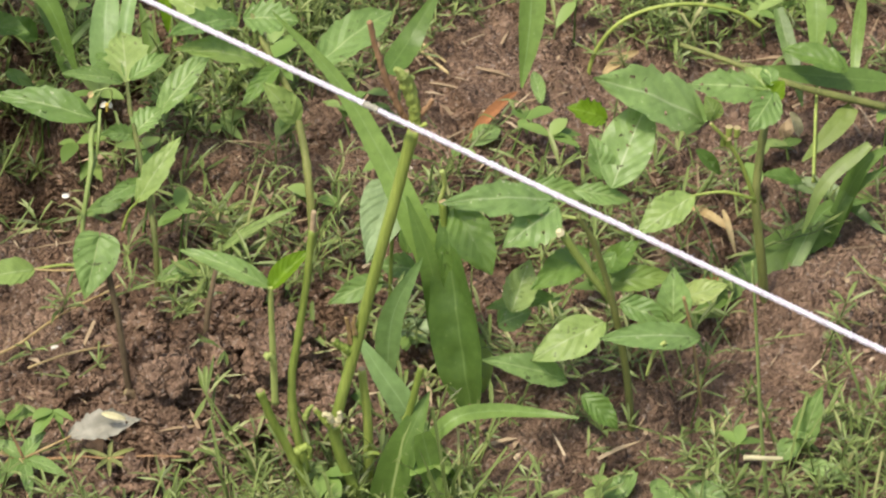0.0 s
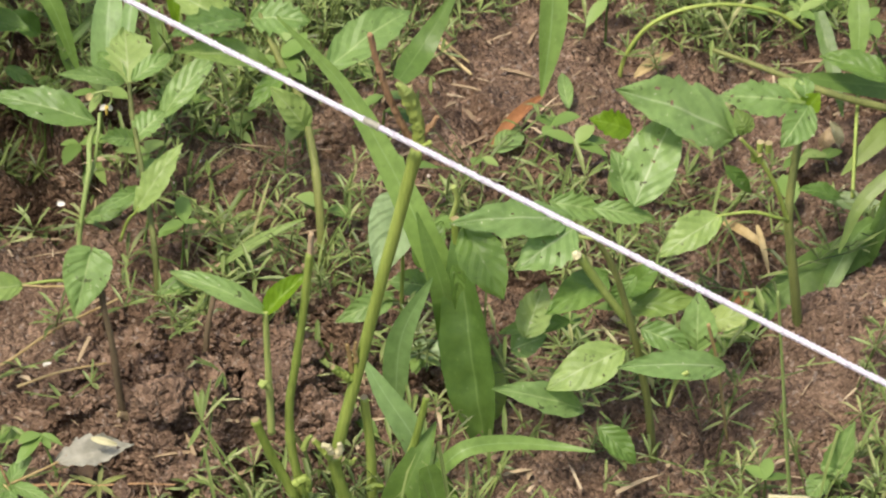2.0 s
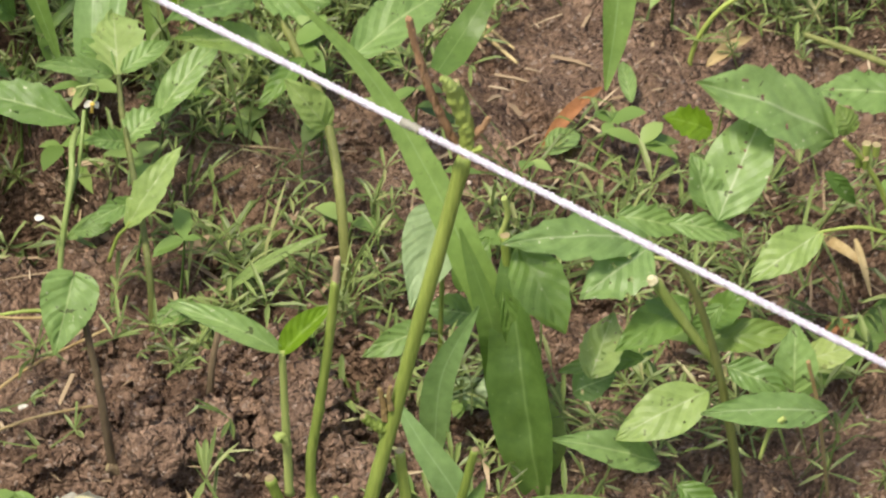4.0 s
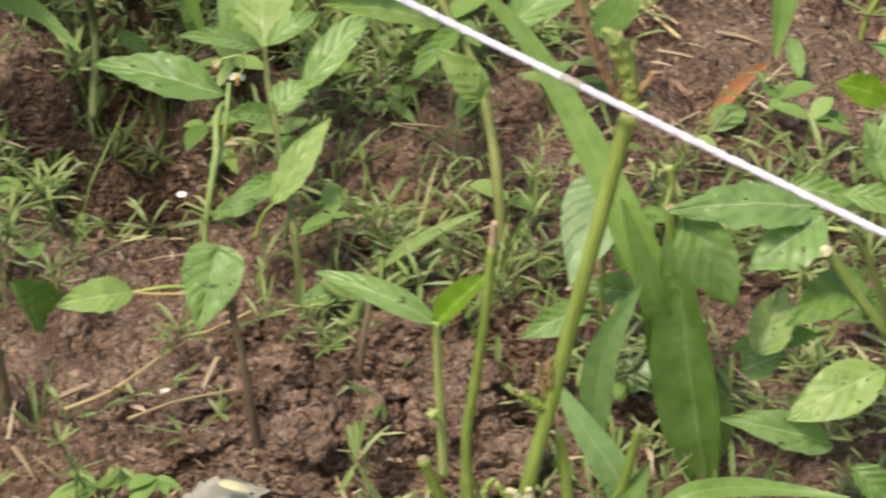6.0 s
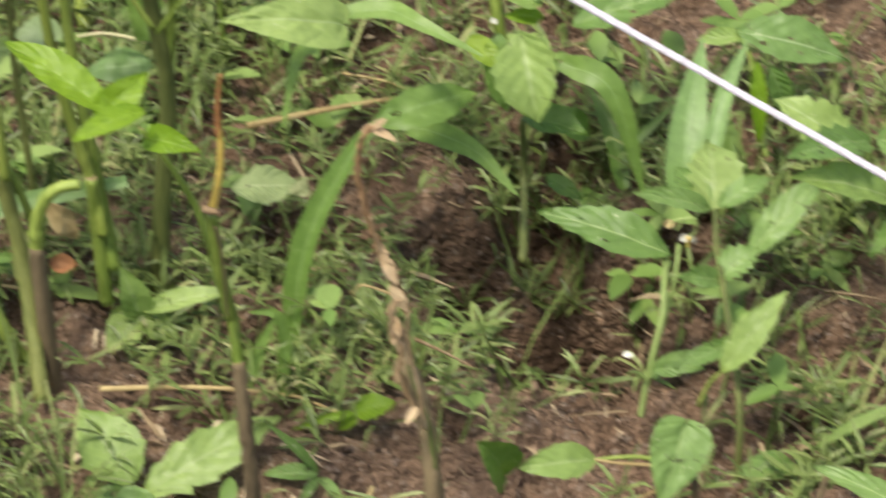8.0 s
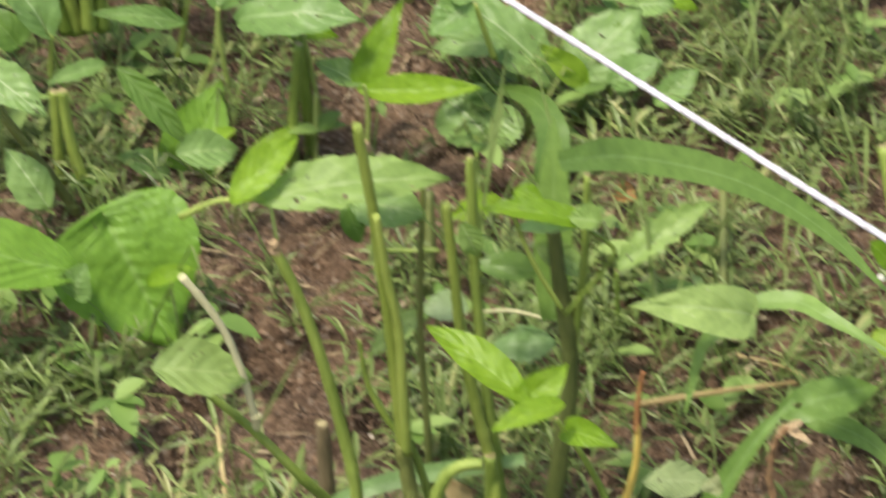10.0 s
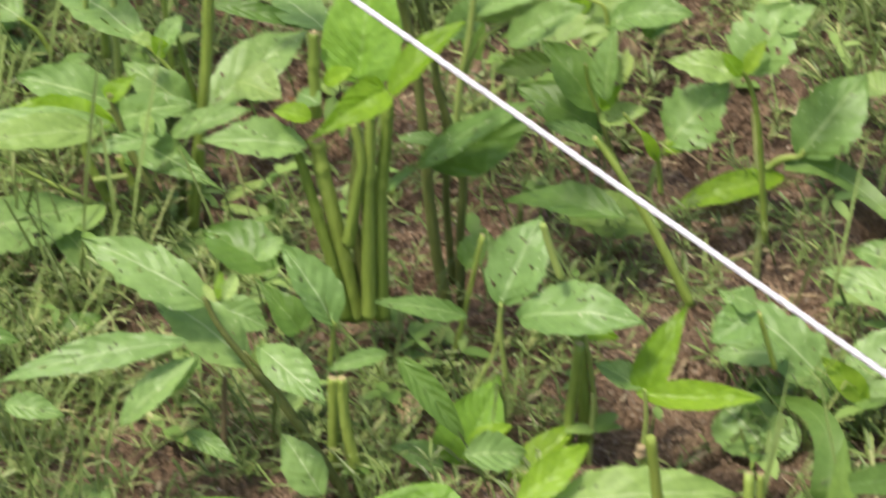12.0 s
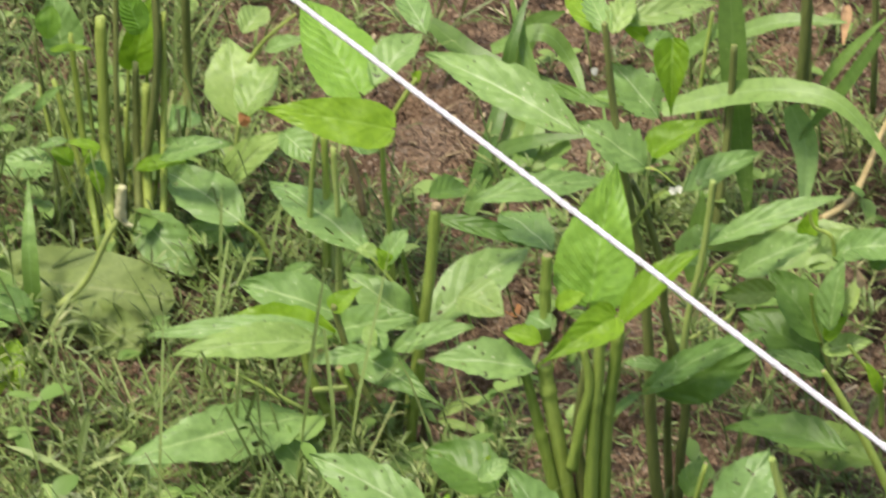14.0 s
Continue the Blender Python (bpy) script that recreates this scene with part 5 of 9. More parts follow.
leaf(p, (-0.0856, -0.0679, 0.0060), (-0.0906, -0.0753, 0.0060), 0.0017, (0.21, -0.14, 0.97), "lance", mat=STRAW)
leaf(p, (-0.0856, -0.0679, 0.0060), (-0.0813, -0.0767, 0.0060), 0.0017, (-0.16, -0.07, 0.98), "lance", mat=STRAW)
leaf(p, (-0.0856, -0.0679, 0.0060), (-0.0849, -0.0614, 0.0098), 0.0016, (0.00, -0.51, 0.86), "lance", mat=STRAW)
leaf(p, (-0.0856, -0.0679, 0.0060), (-0.0700, -0.0614, 0.0062), 0.0018, (0.13, -0.35, 0.93), "lance", mat=STRAW)

p = plant("fallen_leaf", 0.1490, 0.1381, "rust-orange dry leaf sliver on bare soil", "dead leaf")
leaf(p, (0.1346, 0.1162, 0.0040), (0.1622, 0.1499, 0.0040), 0.0048, (0.15, -0.12, 0.98), "lance", mat=RUST, name="blade", fold=0.6)

p = plant("fallen_leaf", 0.2137, 0.1682, "pale brown dry leaf sliver on bare soil", "dead leaf")
leaf(p, (0.2028, 0.1550, 0.0040), (0.2228, 0.1709, 0.0040), 0.0047, (0.15, -0.19, 0.97), "lance", mat=STRAW, name="blade", fold=0.5)

p = plant("fallen_leaf", -0.0575, -0.0520, "grey-brown curled dead leaf lying on soil", "dead leaf")
leaf(p, (-0.0624, -0.0680, 0.0146), (-0.0312, -0.0640, 0.0166), 0.0116, (0.10, -0.50, 0.86), mat=ASH, name="blade", fold=0.2, wave=0.14, teeth=0.2, holes=2, label="thin grey-green dead blade")
leaf(p, (-0.0476, -0.0680, 0.0253), (-0.0376, -0.0680, 0.0207), 0.0022, (0.00, -0.57, 0.82), "lance", mat=HAY, name="torn_edge", wave=0.05, label="pale torn leaf edge")
stalk(p, [(-0.0805, -0.0700, 0.0071), (-0.0713, -0.0700, 0.0114), (-0.0611, -0.0700, 0.0162)], 0.00056, 0.00045, STRAW, "petiole")

p = plant("fallen_leaf", 0.0086, 0.0819, "dark brown shrivelled leaf lying on soil", "dead leaf")
leaf(p, (0.0202, 0.0758, 0.0040), (-0.0035, 0.0782, 0.0040), 0.0081, (-0.03, -0.25, 0.97), "lance", mat=TAN, name="blade", wave=0.1)

p = plant("fallen_leaf", 0.2810, 0.0950, "pale crumpled dead leaf beside tall nightshade stem", "dead leaf")
leaf(p, (0.2838, 0.0950, 0.0151), (0.2743, 0.0950, 0.0046), 0.0064, (0.00, -0.57, 0.82), mat=TAN, name="blade", wave=0.3, fold=0.3)
leaf(p, (0.2780, 0.0920, 0.0213), (0.2831, 0.0920, 0.0060), 0.0042, (0.00, -0.57, 0.82), "lance", mat=HAY, name="blade", wave=0.3, fold=0.4)
leaf(p, (0.2746, 0.0910, 0.0116), (0.2800, 0.0910, -0.0000), 0.0026, (0.00, -0.57, 0.82), "lance", mat=TAN, name="blade", wave=0.3)

p = plant("fallen_leaf", 0.2336, 0.0479, "pale shredded dry leaf piece on soil", "dead leaf")
leaf(p, (0.2246, 0.0531, 0.0040), (0.2406, 0.0331, 0.0040), 0.0037, (-0.21, -0.17, 0.96), "lance", mat=STRAW, name="blade", wave=0.1)

p = plant("fallen_leaf", 0.2399, 0.0384, "pale dry leaf piece lying on soil", "dead leaf")
leaf(p, (0.2390, 0.0486, 0.0040), (0.2388, 0.0187, 0.0040), 0.0020, (-0.07, 0.00, 1.00), "lance", mat=STRAW, name="blade")

p = plant("fallen_leaf", 0.2255, 0.0043, "orange-brown dry leaf scrap on soil", "dead leaf")
leaf(p, (0.2204, 0.0042, 0.0040), (0.2286, -0.0050, 0.0040), 0.0083, (-0.21, -0.18, 0.96), "lance", mat=RUST, name="blade")

p = plant("fallen_leaf", -0.0518, -0.0587, "brown crumpled leaf scrap on dug soil", "dead leaf")
leaf(p, (-0.0543, -0.0574, 0.0040), (-0.0493, -0.0689, 0.0040), 0.0083, (-0.13, -0.06, 0.99), "lance", mat=DRIED, name="blade", wave=0.1)

p = plant("fallen_leaf", 0.1432, 0.1231, "green fallen leaf lying on bare soil", "dead leaf")
leaf(p, (0.1357, 0.1118, 0.0040), (0.1493, 0.1242, 0.0040), 0.0102, (0.16, -0.17, 0.97), "lance", name="blade")

p = plant("fallen_leaf", 0.1719, 0.1557, "green upright leaf tip near grass blade", "dead leaf")
leaf(p, (0.1710, 0.1376, 0.0040), (0.1712, 0.1636, 0.0040), 0.0058, (-0.07, 0.00, 1.00), "lance", name="blade")

p = plant("straw", 0.1159, 0.2040, "pale straw piece lying on bare soil", "twig")
stalk(p, [(0.1153, 0.1986, 0.0040), (0.1321, 0.1673, 0.0040)], 0.00106, 0.00065, STRAW, "stick")

p = plant("straw", 0.1206, 0.2032, "pale straw piece lying on bare soil", "twig")
stalk(p, [(0.1200, 0.1978, 0.0040), (0.1321, 0.1761, 0.0040)], 0.00079, 0.00052, STRAW, "stick")

p = plant("straw", 0.0257, 0.0083, "pale curved straw lying on dug soil", "twig")
stalk(p, [(0.0254, 0.0036, 0.0040), (0.0411, -0.0044, 0.0040), (0.0543, -0.0164, 0.0040)], 0.00097, 0.00060, STRAW, "stick")

p = plant("dry_runner", -0.0973, 0.0020, "long thin yellow dry runner along soil", "twig")
stalk(p, [(-0.0972, -0.0026, 0.0040), (-0.0797, 0.0056, 0.0040), (-0.0590, 0.0230, 0.0040), (-0.0307, 0.0393, 0.0040)], 0.00072, 0.00049, STRAW, "stick")

p = plant("dry_runner", -0.0760, -0.0053, "thin grey dry runner along soil", "twig")
stalk(p, [(-0.0760, -0.0100, 0.0040), (-0.0586, -0.0036, 0.0040), (-0.0389, -0.0006, 0.0040)], 0.00060, 0.00048, STRAW, "stick")

p = plant("dead_stub", -0.0004, -0.0069, "thin brown dead stem stub in soil", "dead stem")
stalk(p, [(-0.0004, -0.0069, -0.0120), (0.0028, -0.0069, 0.0218), (0.0082, -0.0019, 0.0435)], 0.00146, 0.00096, WOODY)

p = plant("dry_runner", 0.1980, 0.1640, "thin yellow-green grass stalk arching over bare soil", "dry grass")
stalk(p, [(0.1977, 0.1640, -0.0120), (0.1981, 0.1640, 0.0017), (0.2022, 0.1640, 0.0139), (0.2109, 0.1640, 0.0255), (0.2258, 0.1640, 0.0326), (0.2458, 0.1640, 0.0332), (0.2661, 0.1640, 0.0267), (0.2791, 0.1640, 0.0159)], 0.00099, 0.00087, STEM, knobs=0.05)

p = plant("pebble", -0.0020, -0.0560, "small whitish pebble on dug soil", "pebble")
x, y, z = -0.0020, -0.0560, ground_z(-0.0020, -0.0560) + clods(-0.0020, -0.0560)
stalk(p, [(x - 0.0016, y, z), (x, y - 0.0006, z + 0.001), (x + 0.0014, y, z)], 0.00143, 0.00114, WHITE, "stone", knobs=0.4)

p = plant("pebble", 0.0120, -0.0660, "small whitish pebble on dug soil", "pebble")
x, y, z = 0.0120, -0.0660, ground_z(0.0120, -0.0660) + clods(0.0120, -0.0660)
stalk(p, [(x - 0.0016, y, z), (x, y - 0.0006, z + 0.001), (x + 0.0014, y, z)], 0.00107, 0.00085, WHITE, "stone", knobs=0.4)

p = plant("pebble", -0.0630, 0.0110, "small whitish pebble on dug soil", "pebble")
x, y, z = -0.0630, 0.0110, ground_z(-0.0630, 0.0110) + clods(-0.0630, 0.0110)
stalk(p, [(x - 0.0016, y, z), (x, y - 0.0006, z + 0.001), (x + 0.0014, y, z)], 0.00097, 0.00078, WHITE, "stone", knobs=0.4)

p = plant("pebble", -0.0220, 0.0320, "small whitish pebble on dug soil", "pebble")
x, y, z = -0.0220, 0.0320, ground_z(-0.0220, 0.0320) + clods(-0.0220, 0.0320)
stalk(p, [(x - 0.0016, y, z), (x, y - 0.0006, z + 0.001), (x + 0.0014, y, z)], 0.00098, 0.00078, WHITE, "stone", knobs=0.4)

p = plant("withered_plant", -0.1170, 0.0070, "twisted brown withered stalk with shredded bark", "dead plant")
stalk(p, [(-0.1170, 0.0070, -0.0120), (-0.1185, 0.0070, 0.0255), (-0.1217, 0.0170, 0.0540), (-0.1270, 0.0270, 0.0680), (-0.1300, 0.0340, 0.0770)], 0.00330, 0.00200, WOODY, knobs=0.5)
stalk(p, [(-0.1180, 0.0040, 0.0180), (-0.1200, 0.0120, 0.0500), (-0.1268, 0.0240, 0.0690)], 0.00110, 0.00070, OLIVE, "bark_strip", knobs=0.6)
stalk(p, [(-0.1265, 0.0350, 0.0829), (-0.1311, 0.0350, 0.0973), (-0.1348, 0.0350, 0.1068), (-0.1379, 0.0350, 0.1185), (-0.1407, 0.0350, 0.1301), (-0.1422, 0.0350, 0.1416), (-0.1408, 0.0350, 0.1529), (-0.1380, 0.0350, 0.1584)], 0.00142, 0.00098, DRIED, "dry_tip", knobs=0.7, label="thin orange-brown dried top")
stalk(p, [(-0.1284, 0.0300, 0.0752), (-0.1312, 0.0300, 0.0849), (-0.1307, 0.0300, 0.0944), (-0.1336, 0.0300, 0.1039), (-0.1362, 0.0300, 0.1157), (-0.1385, 0.0300, 0.1261)], 0.00099, 0.00045, SHRED, "bark_strip", knobs=0.8)
stalk(p, [(-0.1249, 0.0120, 0.0595), (-0.1299, 0.0120, 0.0766), (-0.1294, 0.0120, 0.0873), (-0.1327, 0.0120, 0.0957), (-0.1316, 0.0120, 0.1051), (-0.1292, 0.0120, 0.1074)], 0.00080, 0.00045, SHRED, "bark_strip", knobs=0.9)
stalk(p, [(-0.1216, 0.0100, 0.0539), (-0.1239, 0.0100, 0.0710), (-0.1273, 0.0100, 0.0926), (-0.1271, 0.0100, 0.1044)], 0.00071, 0.00036, SHRED, "bark_strip", knobs=0.9)
leaf(p, (-0.1301, 0.0260, 0.0954), (-0.1331, 0.0220, 0.0918), 0.0020, (0.00, -0.57, 0.82), "lance", mat=SHRED, wave=0.3, name="bark_strip")
leaf(p, (-0.1313, 0.0220, 0.0918), (-0.1288, 0.0180, 0.0809), 0.0024, (0.00, -0.57, 0.82), "lance", mat=SHRED, wave=0.3, name="bark_strip")
leaf(p, (-0.1295, 0.0180, 0.0785), (-0.1311, 0.0120, 0.0718), 0.0022, (0.00, -0.57, 0.82), "lance", mat=TAN, wave=0.3, name="bark_strip")
leaf(p, (-0.1245, 0.0080, 0.0655), (-0.1282, 0.0040, 0.0619), 0.0022, (0.00, -0.57, 0.82), "lance", mat=SHRED, wave=0.3, name="bark_strip")
leaf(p, (-0.1393, 0.0370, 0.1575), (-0.1303, 0.0330, 0.1543), 0.0022, (0.00, -0.57, 0.82), "lance", mat=SHRED, wave=0.25, name="bark_strip")
leaf(p, (-0.1372, 0.0370, 0.1561), (-0.1334, 0.0350, 0.1612), 0.0021, (0.00, -0.57, 0.82), "lance", mat=SHRED, wave=0.25, name="bark_strip")
leaf(p, (-0.1376, 0.0370, 0.1566), (-0.1408, 0.0350, 0.1564), 0.0015, (0.00, -0.57, 0.82), "lance", mat=TAN, wave=0.2, name="bark_strip")
stalk(p, [(-0.1251, 0.0120, 0.0908), (-0.1165, 0.0120, 0.0854), (-0.1065, 0.0120, 0.0785)], 0.00063, 0.00027, SHRED, "bark_strip", knobs=0.4)
stalk(p, [(-0.1323, 0.0240, 0.0996), (-0.1413, 0.0240, 0.1033), (-0.1449, 0.0240, 0.0998)], 0.00045, 0.00027, STRAW, "bark_strip", knobs=0.4)
leaf(p, (-0.1340, 0.0300, 0.1098), (-0.1309, 0.0260, 0.1014), 0.0036, (0.00, -0.57, 0.82), "lance", mat=SHRED, wave=0.35, name="bark_strip")
leaf(p, (-0.1323, 0.0260, 0.1014), (-0.1270, 0.0220, 0.0941), 0.0033, (0.00, -0.57, 0.82), "lance", mat=TAN, wave=0.35, name="bark_strip")
leaf(p, (-0.1354, 0.0320, 0.1140), (-0.1341, 0.0280, 0.1056), 0.0025, (0.00, -0.57, 0.82), "lance", mat=SHRED, wave=0.3, name="bark_strip")
leaf(p, (-0.1303, 0.0200, 0.0911), (-0.1321, 0.0160, 0.0851), 0.0029, (0.00, -0.57, 0.82), "lance", mat=SHRED, wave=0.35, name="bark_strip")

p = plant("broad_grass", -0.1654, 0.1186, "curved green grass blade arching over creeping weeds", "grass")
leaf(p, (-0.1649, 0.1120, 0.0029), (-0.1290, 0.1420, 0.0829), 0.0080, (-0.35, -0.75, 0.55), "blade", mat=BLADE, name="blade", fold=0.4, wave=0.01, through_point=[(-0.1585, 0.1220, 0.0401), (-0.1436, 0.1320, 0.0685)])
leaf(p, (-0.1345, 0.1486, 0.0712), (-0.0978, 0.1686, 0.0688), 0.0151, (0.10, -0.50, 0.86), mat=BLADE, holes=2, teeth=0.08, fold=0.15)
leaf(p, (-0.1229, 0.1686, 0.0533), (-0.0840, 0.1586, 0.0296), 0.0084, (0.27, -0.62, 0.74), "blade", mat=BLADE, name="blade", fold=0.12, wave=0.01, through_point=[(-0.1133, 0.1686, 0.0508), (-0.0980, 0.1686, 0.0413)])

p = plant("broad_grass", -0.2102, 0.1600, "long arching grass blade over dark soil", "grass")
leaf(p, (-0.2109, 0.1600, 0.1660), (-0.0966, 0.1800, 0.1000), 0.0112, (0.49, -0.53, 0.69), "blade", mat=BLADE, through_point=[(-0.1882, 0.1800, 0.1546), (-0.1513, 0.1900, 0.1391), (-0.1215, 0.1900, 0.1202)], name="blade", fold=0.12, wave=0.01)
leaf(p, (-0.2115, 0.1600, 0.0995), (-0.2133, 0.1800, 0.1701), 0.0122, (0.02, -0.96, 0.27), "blade", mat=BLADE, through_point=[(-0.2124, 0.1700, 0.1400)], name="blade", fold=0.12, wave=0.01)
leaf(p, (-0.1472, 0.1600, 0.1095), (-0.0981, 0.1400, 0.1056), 0.0067, (-0.10, -0.41, 0.91), "blade", mat=BLADE, through_point=[(-0.1300, 0.1600, 0.1107), (-0.1189, 0.1500, 0.1120)], name="blade", fold=0.12, wave=0.01)
leaf(p, (-0.1526, 0.1600, 0.0977), (-0.1659, 0.1400, 0.0765), 0.0043, (-0.09, -0.70, 0.71), "blade", mat=BLADE, through_point=[(-0.1605, 0.1500, 0.0981)], name="blade", fold=0.12, wave=0.01)
leaf(p, (-0.1446, 0.1500, 0.1123), (-0.1862, 0.1400, 0.1222), 0.0182, (0.05, -0.60, 0.80), "bean", mat=PALE, droop=0, fold=0.18, arch=0.1)

p = plant("flowering_weed", -0.0790, 0.1900, "pale-stalked flowering weed with many soft leaves", "weed")
stalk(p, [(-0.0790, 0.1900, -0.0120), (-0.0821, 0.1517, 0.0060), (-0.0797, 0.1900, 0.0104), (-0.0808, 0.1900, 0.0393)], 0.00164, 0.00141, OLIVE)
stalk(p, [(-0.0833, 0.1900, 0.0470), (-0.0904, 0.1900, 0.0850), (-0.0943, 0.2000, 0.1119), (-0.0998, 0.2100, 0.1408)], 0.00180, 0.00253, STEM)
leaf(p, (-0.0896, 0.1900, 0.1121), (-0.0816, 0.2100, 0.1229), 0.0160, (0.01, -0.48, 0.88), mat=FRESH, holes=5, teeth=0.2)
leaf(p, (-0.1037, 0.1900, 0.1144), (-0.0929, 0.1900, 0.1010), 0.0075, (0.53, -0.73, 0.43), mat=FRESH)
leaf(p, (-0.0809, 0.1900, 0.0913), (-0.0656, 0.2100, 0.0953), 0.0142, (0.14, -0.30, 0.95), teeth=0.2)
leaf(p, (-0.0749, 0.1900, 0.0901), (-0.0910, 0.1900, 0.0961), 0.0111, (0.31, -0.47, 0.83), mat=PALE)
leaf(p, (-0.0745, 0.1900, 0.0839), (-0.0874, 0.1900, 0.0850), 0.0066, (0.08, -0.44, 0.89), mat=FRESH)
leaf(p, (-0.1011, 0.1800, 0.0831), (-0.0900, 0.1700, 0.0769), 0.0080, (-0.07, -0.58, 0.81), mat=FRESH)
leaf(p, (-0.0831, 0.1800, 0.0854), (-0.0773, 0.1600, 0.0607), 0.0216, (-0.03, -0.78, 0.63), mat=PALE, fold=0.5)
leaf(p, (-0.0909, 0.1800, 0.0853), (-0.0876, 0.1700, 0.0580), 0.0118, (0.00, -0.94, 0.35), fold=0.5)
leaf(p, (-0.0685, 0.1800, 0.0717), (-0.0389, 0.1600, 0.0257), 0.0089, (0.24, -0.82, 0.51), "blade", mat=BLADE, through_point=[(-0.0510, 0.1700, 0.0661)], name="blade", fold=0.12, wave=0.01)
leaf(p, (-0.0721, 0.2100, 0.0973), (-0.0329, 0.2200, 0.0764), 0.0187, (0.51, -0.39, 0.77))
leaf(p, (-0.0644, 0.1900, 0.0798), (-0.0245, 0.2000, 0.0868), 0.0137, (-0.06, -0.40, 0.92), holes=3, teeth=0.2)
leaf(p, (-0.0415, 0.2300, 0.0800), (-0.0184, 0.2400, 0.0804), 0.0141, (0.11, -0.29, 0.95), mat=PALE)
leaf(p, (-0.0946, 0.2200, 0.1191), (-0.0614, 0.2200, 0.1109), 0.0114, (0.22, -0.37, 0.90), mat=DARK)
leaf(p, (-0.0990, 0.2200, 0.1263), (-0.0795, 0.2200, 0.1302), 0.0093, (-0.18, -0.37, 0.91), mat=FRESH)
leaf(p, (-0.0809, 0.1800, 0.0474), (-0.0596, 0.1700, 0.0481), 0.0115, (-0.17, -0.28, 0.94), mat=DARK)
leaf(p, (-0.1009, 0.1800, 0.1073), (-0.0988, 0.1800, 0.1066), 0.0014, (0.24, -0.64, 0.73), "lance", mat=WHITE, name="flower", label="small white flower")
leaf(p, (-0.0932, 0.1800, 0.0907), (-0.0910, 0.1800, 0.0900), 0.0014, (0.24, -0.63, 0.74), "lance", mat=WHITE, name="flower", label="small white flower")

p = plant("broad_grass", -0.0210, 0.1820, "pale broad upright grass blades behind nightshade weed", "grass")
leaf(p, (-0.0284, 0.1350, 0.0439), (-0.0184, 0.1850, 0.0770), 0.0130, (-0.10, -0.91, 0.40), "blade", mat=MIST, name="blade", fold=0.3, wave=0.01, through_point=[(-0.0253, 0.1550, 0.0630)])
leaf(p, (-0.0195, 0.1400, 0.0548), (-0.0032, 0.1800, 0.0801), 0.0059, (-0.30, -0.90, 0.30), "blade", mat=MIST, name="blade", fold=0.3, wave=0.01, through_point=[(-0.0128, 0.1600, 0.0713)])
leaf(p, (-0.0007, 0.1900, -0.0104), (-0.0063, 0.2200, 0.0222), 0.0086, (0.10, -0.91, 0.40), "blade", mat=DEEP, name="blade", fold=0.3, wave=0.01, through_point=[(-0.0025, 0.2050, 0.0063)])
leaf(p, (-0.0423, 0.2000, -0.0021), (-0.0541, 0.2300, 0.0220), 0.0066, (0.20, -0.87, 0.46), "blade", mat=DEEP, name="blade", fold=0.3, wave=0.01, through_point=[(-0.0461, 0.2150, 0.0113)])
leaf(p, (-0.0450, 0.2000, 0.0132), (-0.0246, 0.2100, 0.0282), 0.0031, (0.00, -0.57, 0.82), "blade", mat=DEEP, name="blade", fold=0.2, wave=0.01)
leaf(p, (-0.0556, 0.2100, 0.0146), (-0.0700, 0.2100, 0.0281), 0.0105, (0.00, -0.57, 0.82), mat=DARK)
leaf(p, (-0.0717, 0.1900, 0.0128), (-0.0594, 0.1800, 0.0098), 0.0061, (0.00, -0.57, 0.82), mat=DARK)

p = plant("nightshade", 0.0100, 0.2140, "weed with one large insect-holed leaf under string", "weed")
stalk(p, [(0.0074, 0.1900, 0.0193), (0.0062, 0.2100, 0.0295), (0.0026, 0.2250, 0.0438)], 0.00092, 0.00072, STEM)
leaf(p, (-0.0018, 0.2250, 0.0500), (0.0401, 0.2250, 0.0365), 0.0173, (-0.10, -0.50, 0.86), mat=DUSTY, holes=7, teeth=0.06, fold=0.1)
leaf(p, (0.0029, 0.2000, 0.0552), (0.0045, 0.1900, 0.0256), 0.0053, (0.00, -0.57, 0.82), "lance", mat=FRESH)
leaf(p, (0.0007, 0.2250, 0.0479), (-0.0160, 0.2250, 0.0462), 0.0064, (0.00, -0.57, 0.82), mat=PALE)
leaf(p, (0.0079, 0.2000, 0.0526), (0.0153, 0.2000, 0.0320), 0.0085, (0.00, -0.57, 0.82), "lance", mat=WEED)

p = plant("young_bean", -0.1721, 0.0086, "young bean shoot with yellow cut tip", "bean plant")
stalk(p, [(-0.1761, 0.0000, -0.0120), (-0.1779, 0.0030, 0.0368), (-0.1793, 0.0060, 0.0612), (-0.1811, 0.0120, 0.0824)], 0.00253, 0.00217, WOODY, knobs=0.35)
stalk(p, [(-0.1808, 0.0120, 0.0776), (-0.1826, 0.0180, 0.0962), (-0.1860, 0.0200, 0.1087), (-0.1889, 0.0220, 0.1233), (-0.1934, 0.0260, 0.1361), (-0.2001, 0.0280, 0.1494), (-0.2092, 0.0280, 0.1652)], 0.00204, 0.00080, STEM, nodes=(0.5,))
stalk(p, [(-0.1831, 0.0120, 0.1014), (-0.1857, 0.0100, 0.1218), (-0.1878, 0.0086, 0.1469)], 0.00202, 0.00176, STEM)
stalk(p, [(-0.1876, 0.0086, 0.1476), (-0.1849, 0.0086, 0.1614), (-0.1842, 0.0086, 0.1724), (-0.1845, 0.0086, 0.1794)], 0.00129, 0.00086, YELLOW, "dry_tip")
stalk(p, [(-0.1846, 0.0086, 0.1768), (-0.1847, 0.0086, 0.1877), (-0.1835, 0.0086, 0.2001)], 0.00094, 0.00060, RUST, "dry_tip", knobs=0.6)
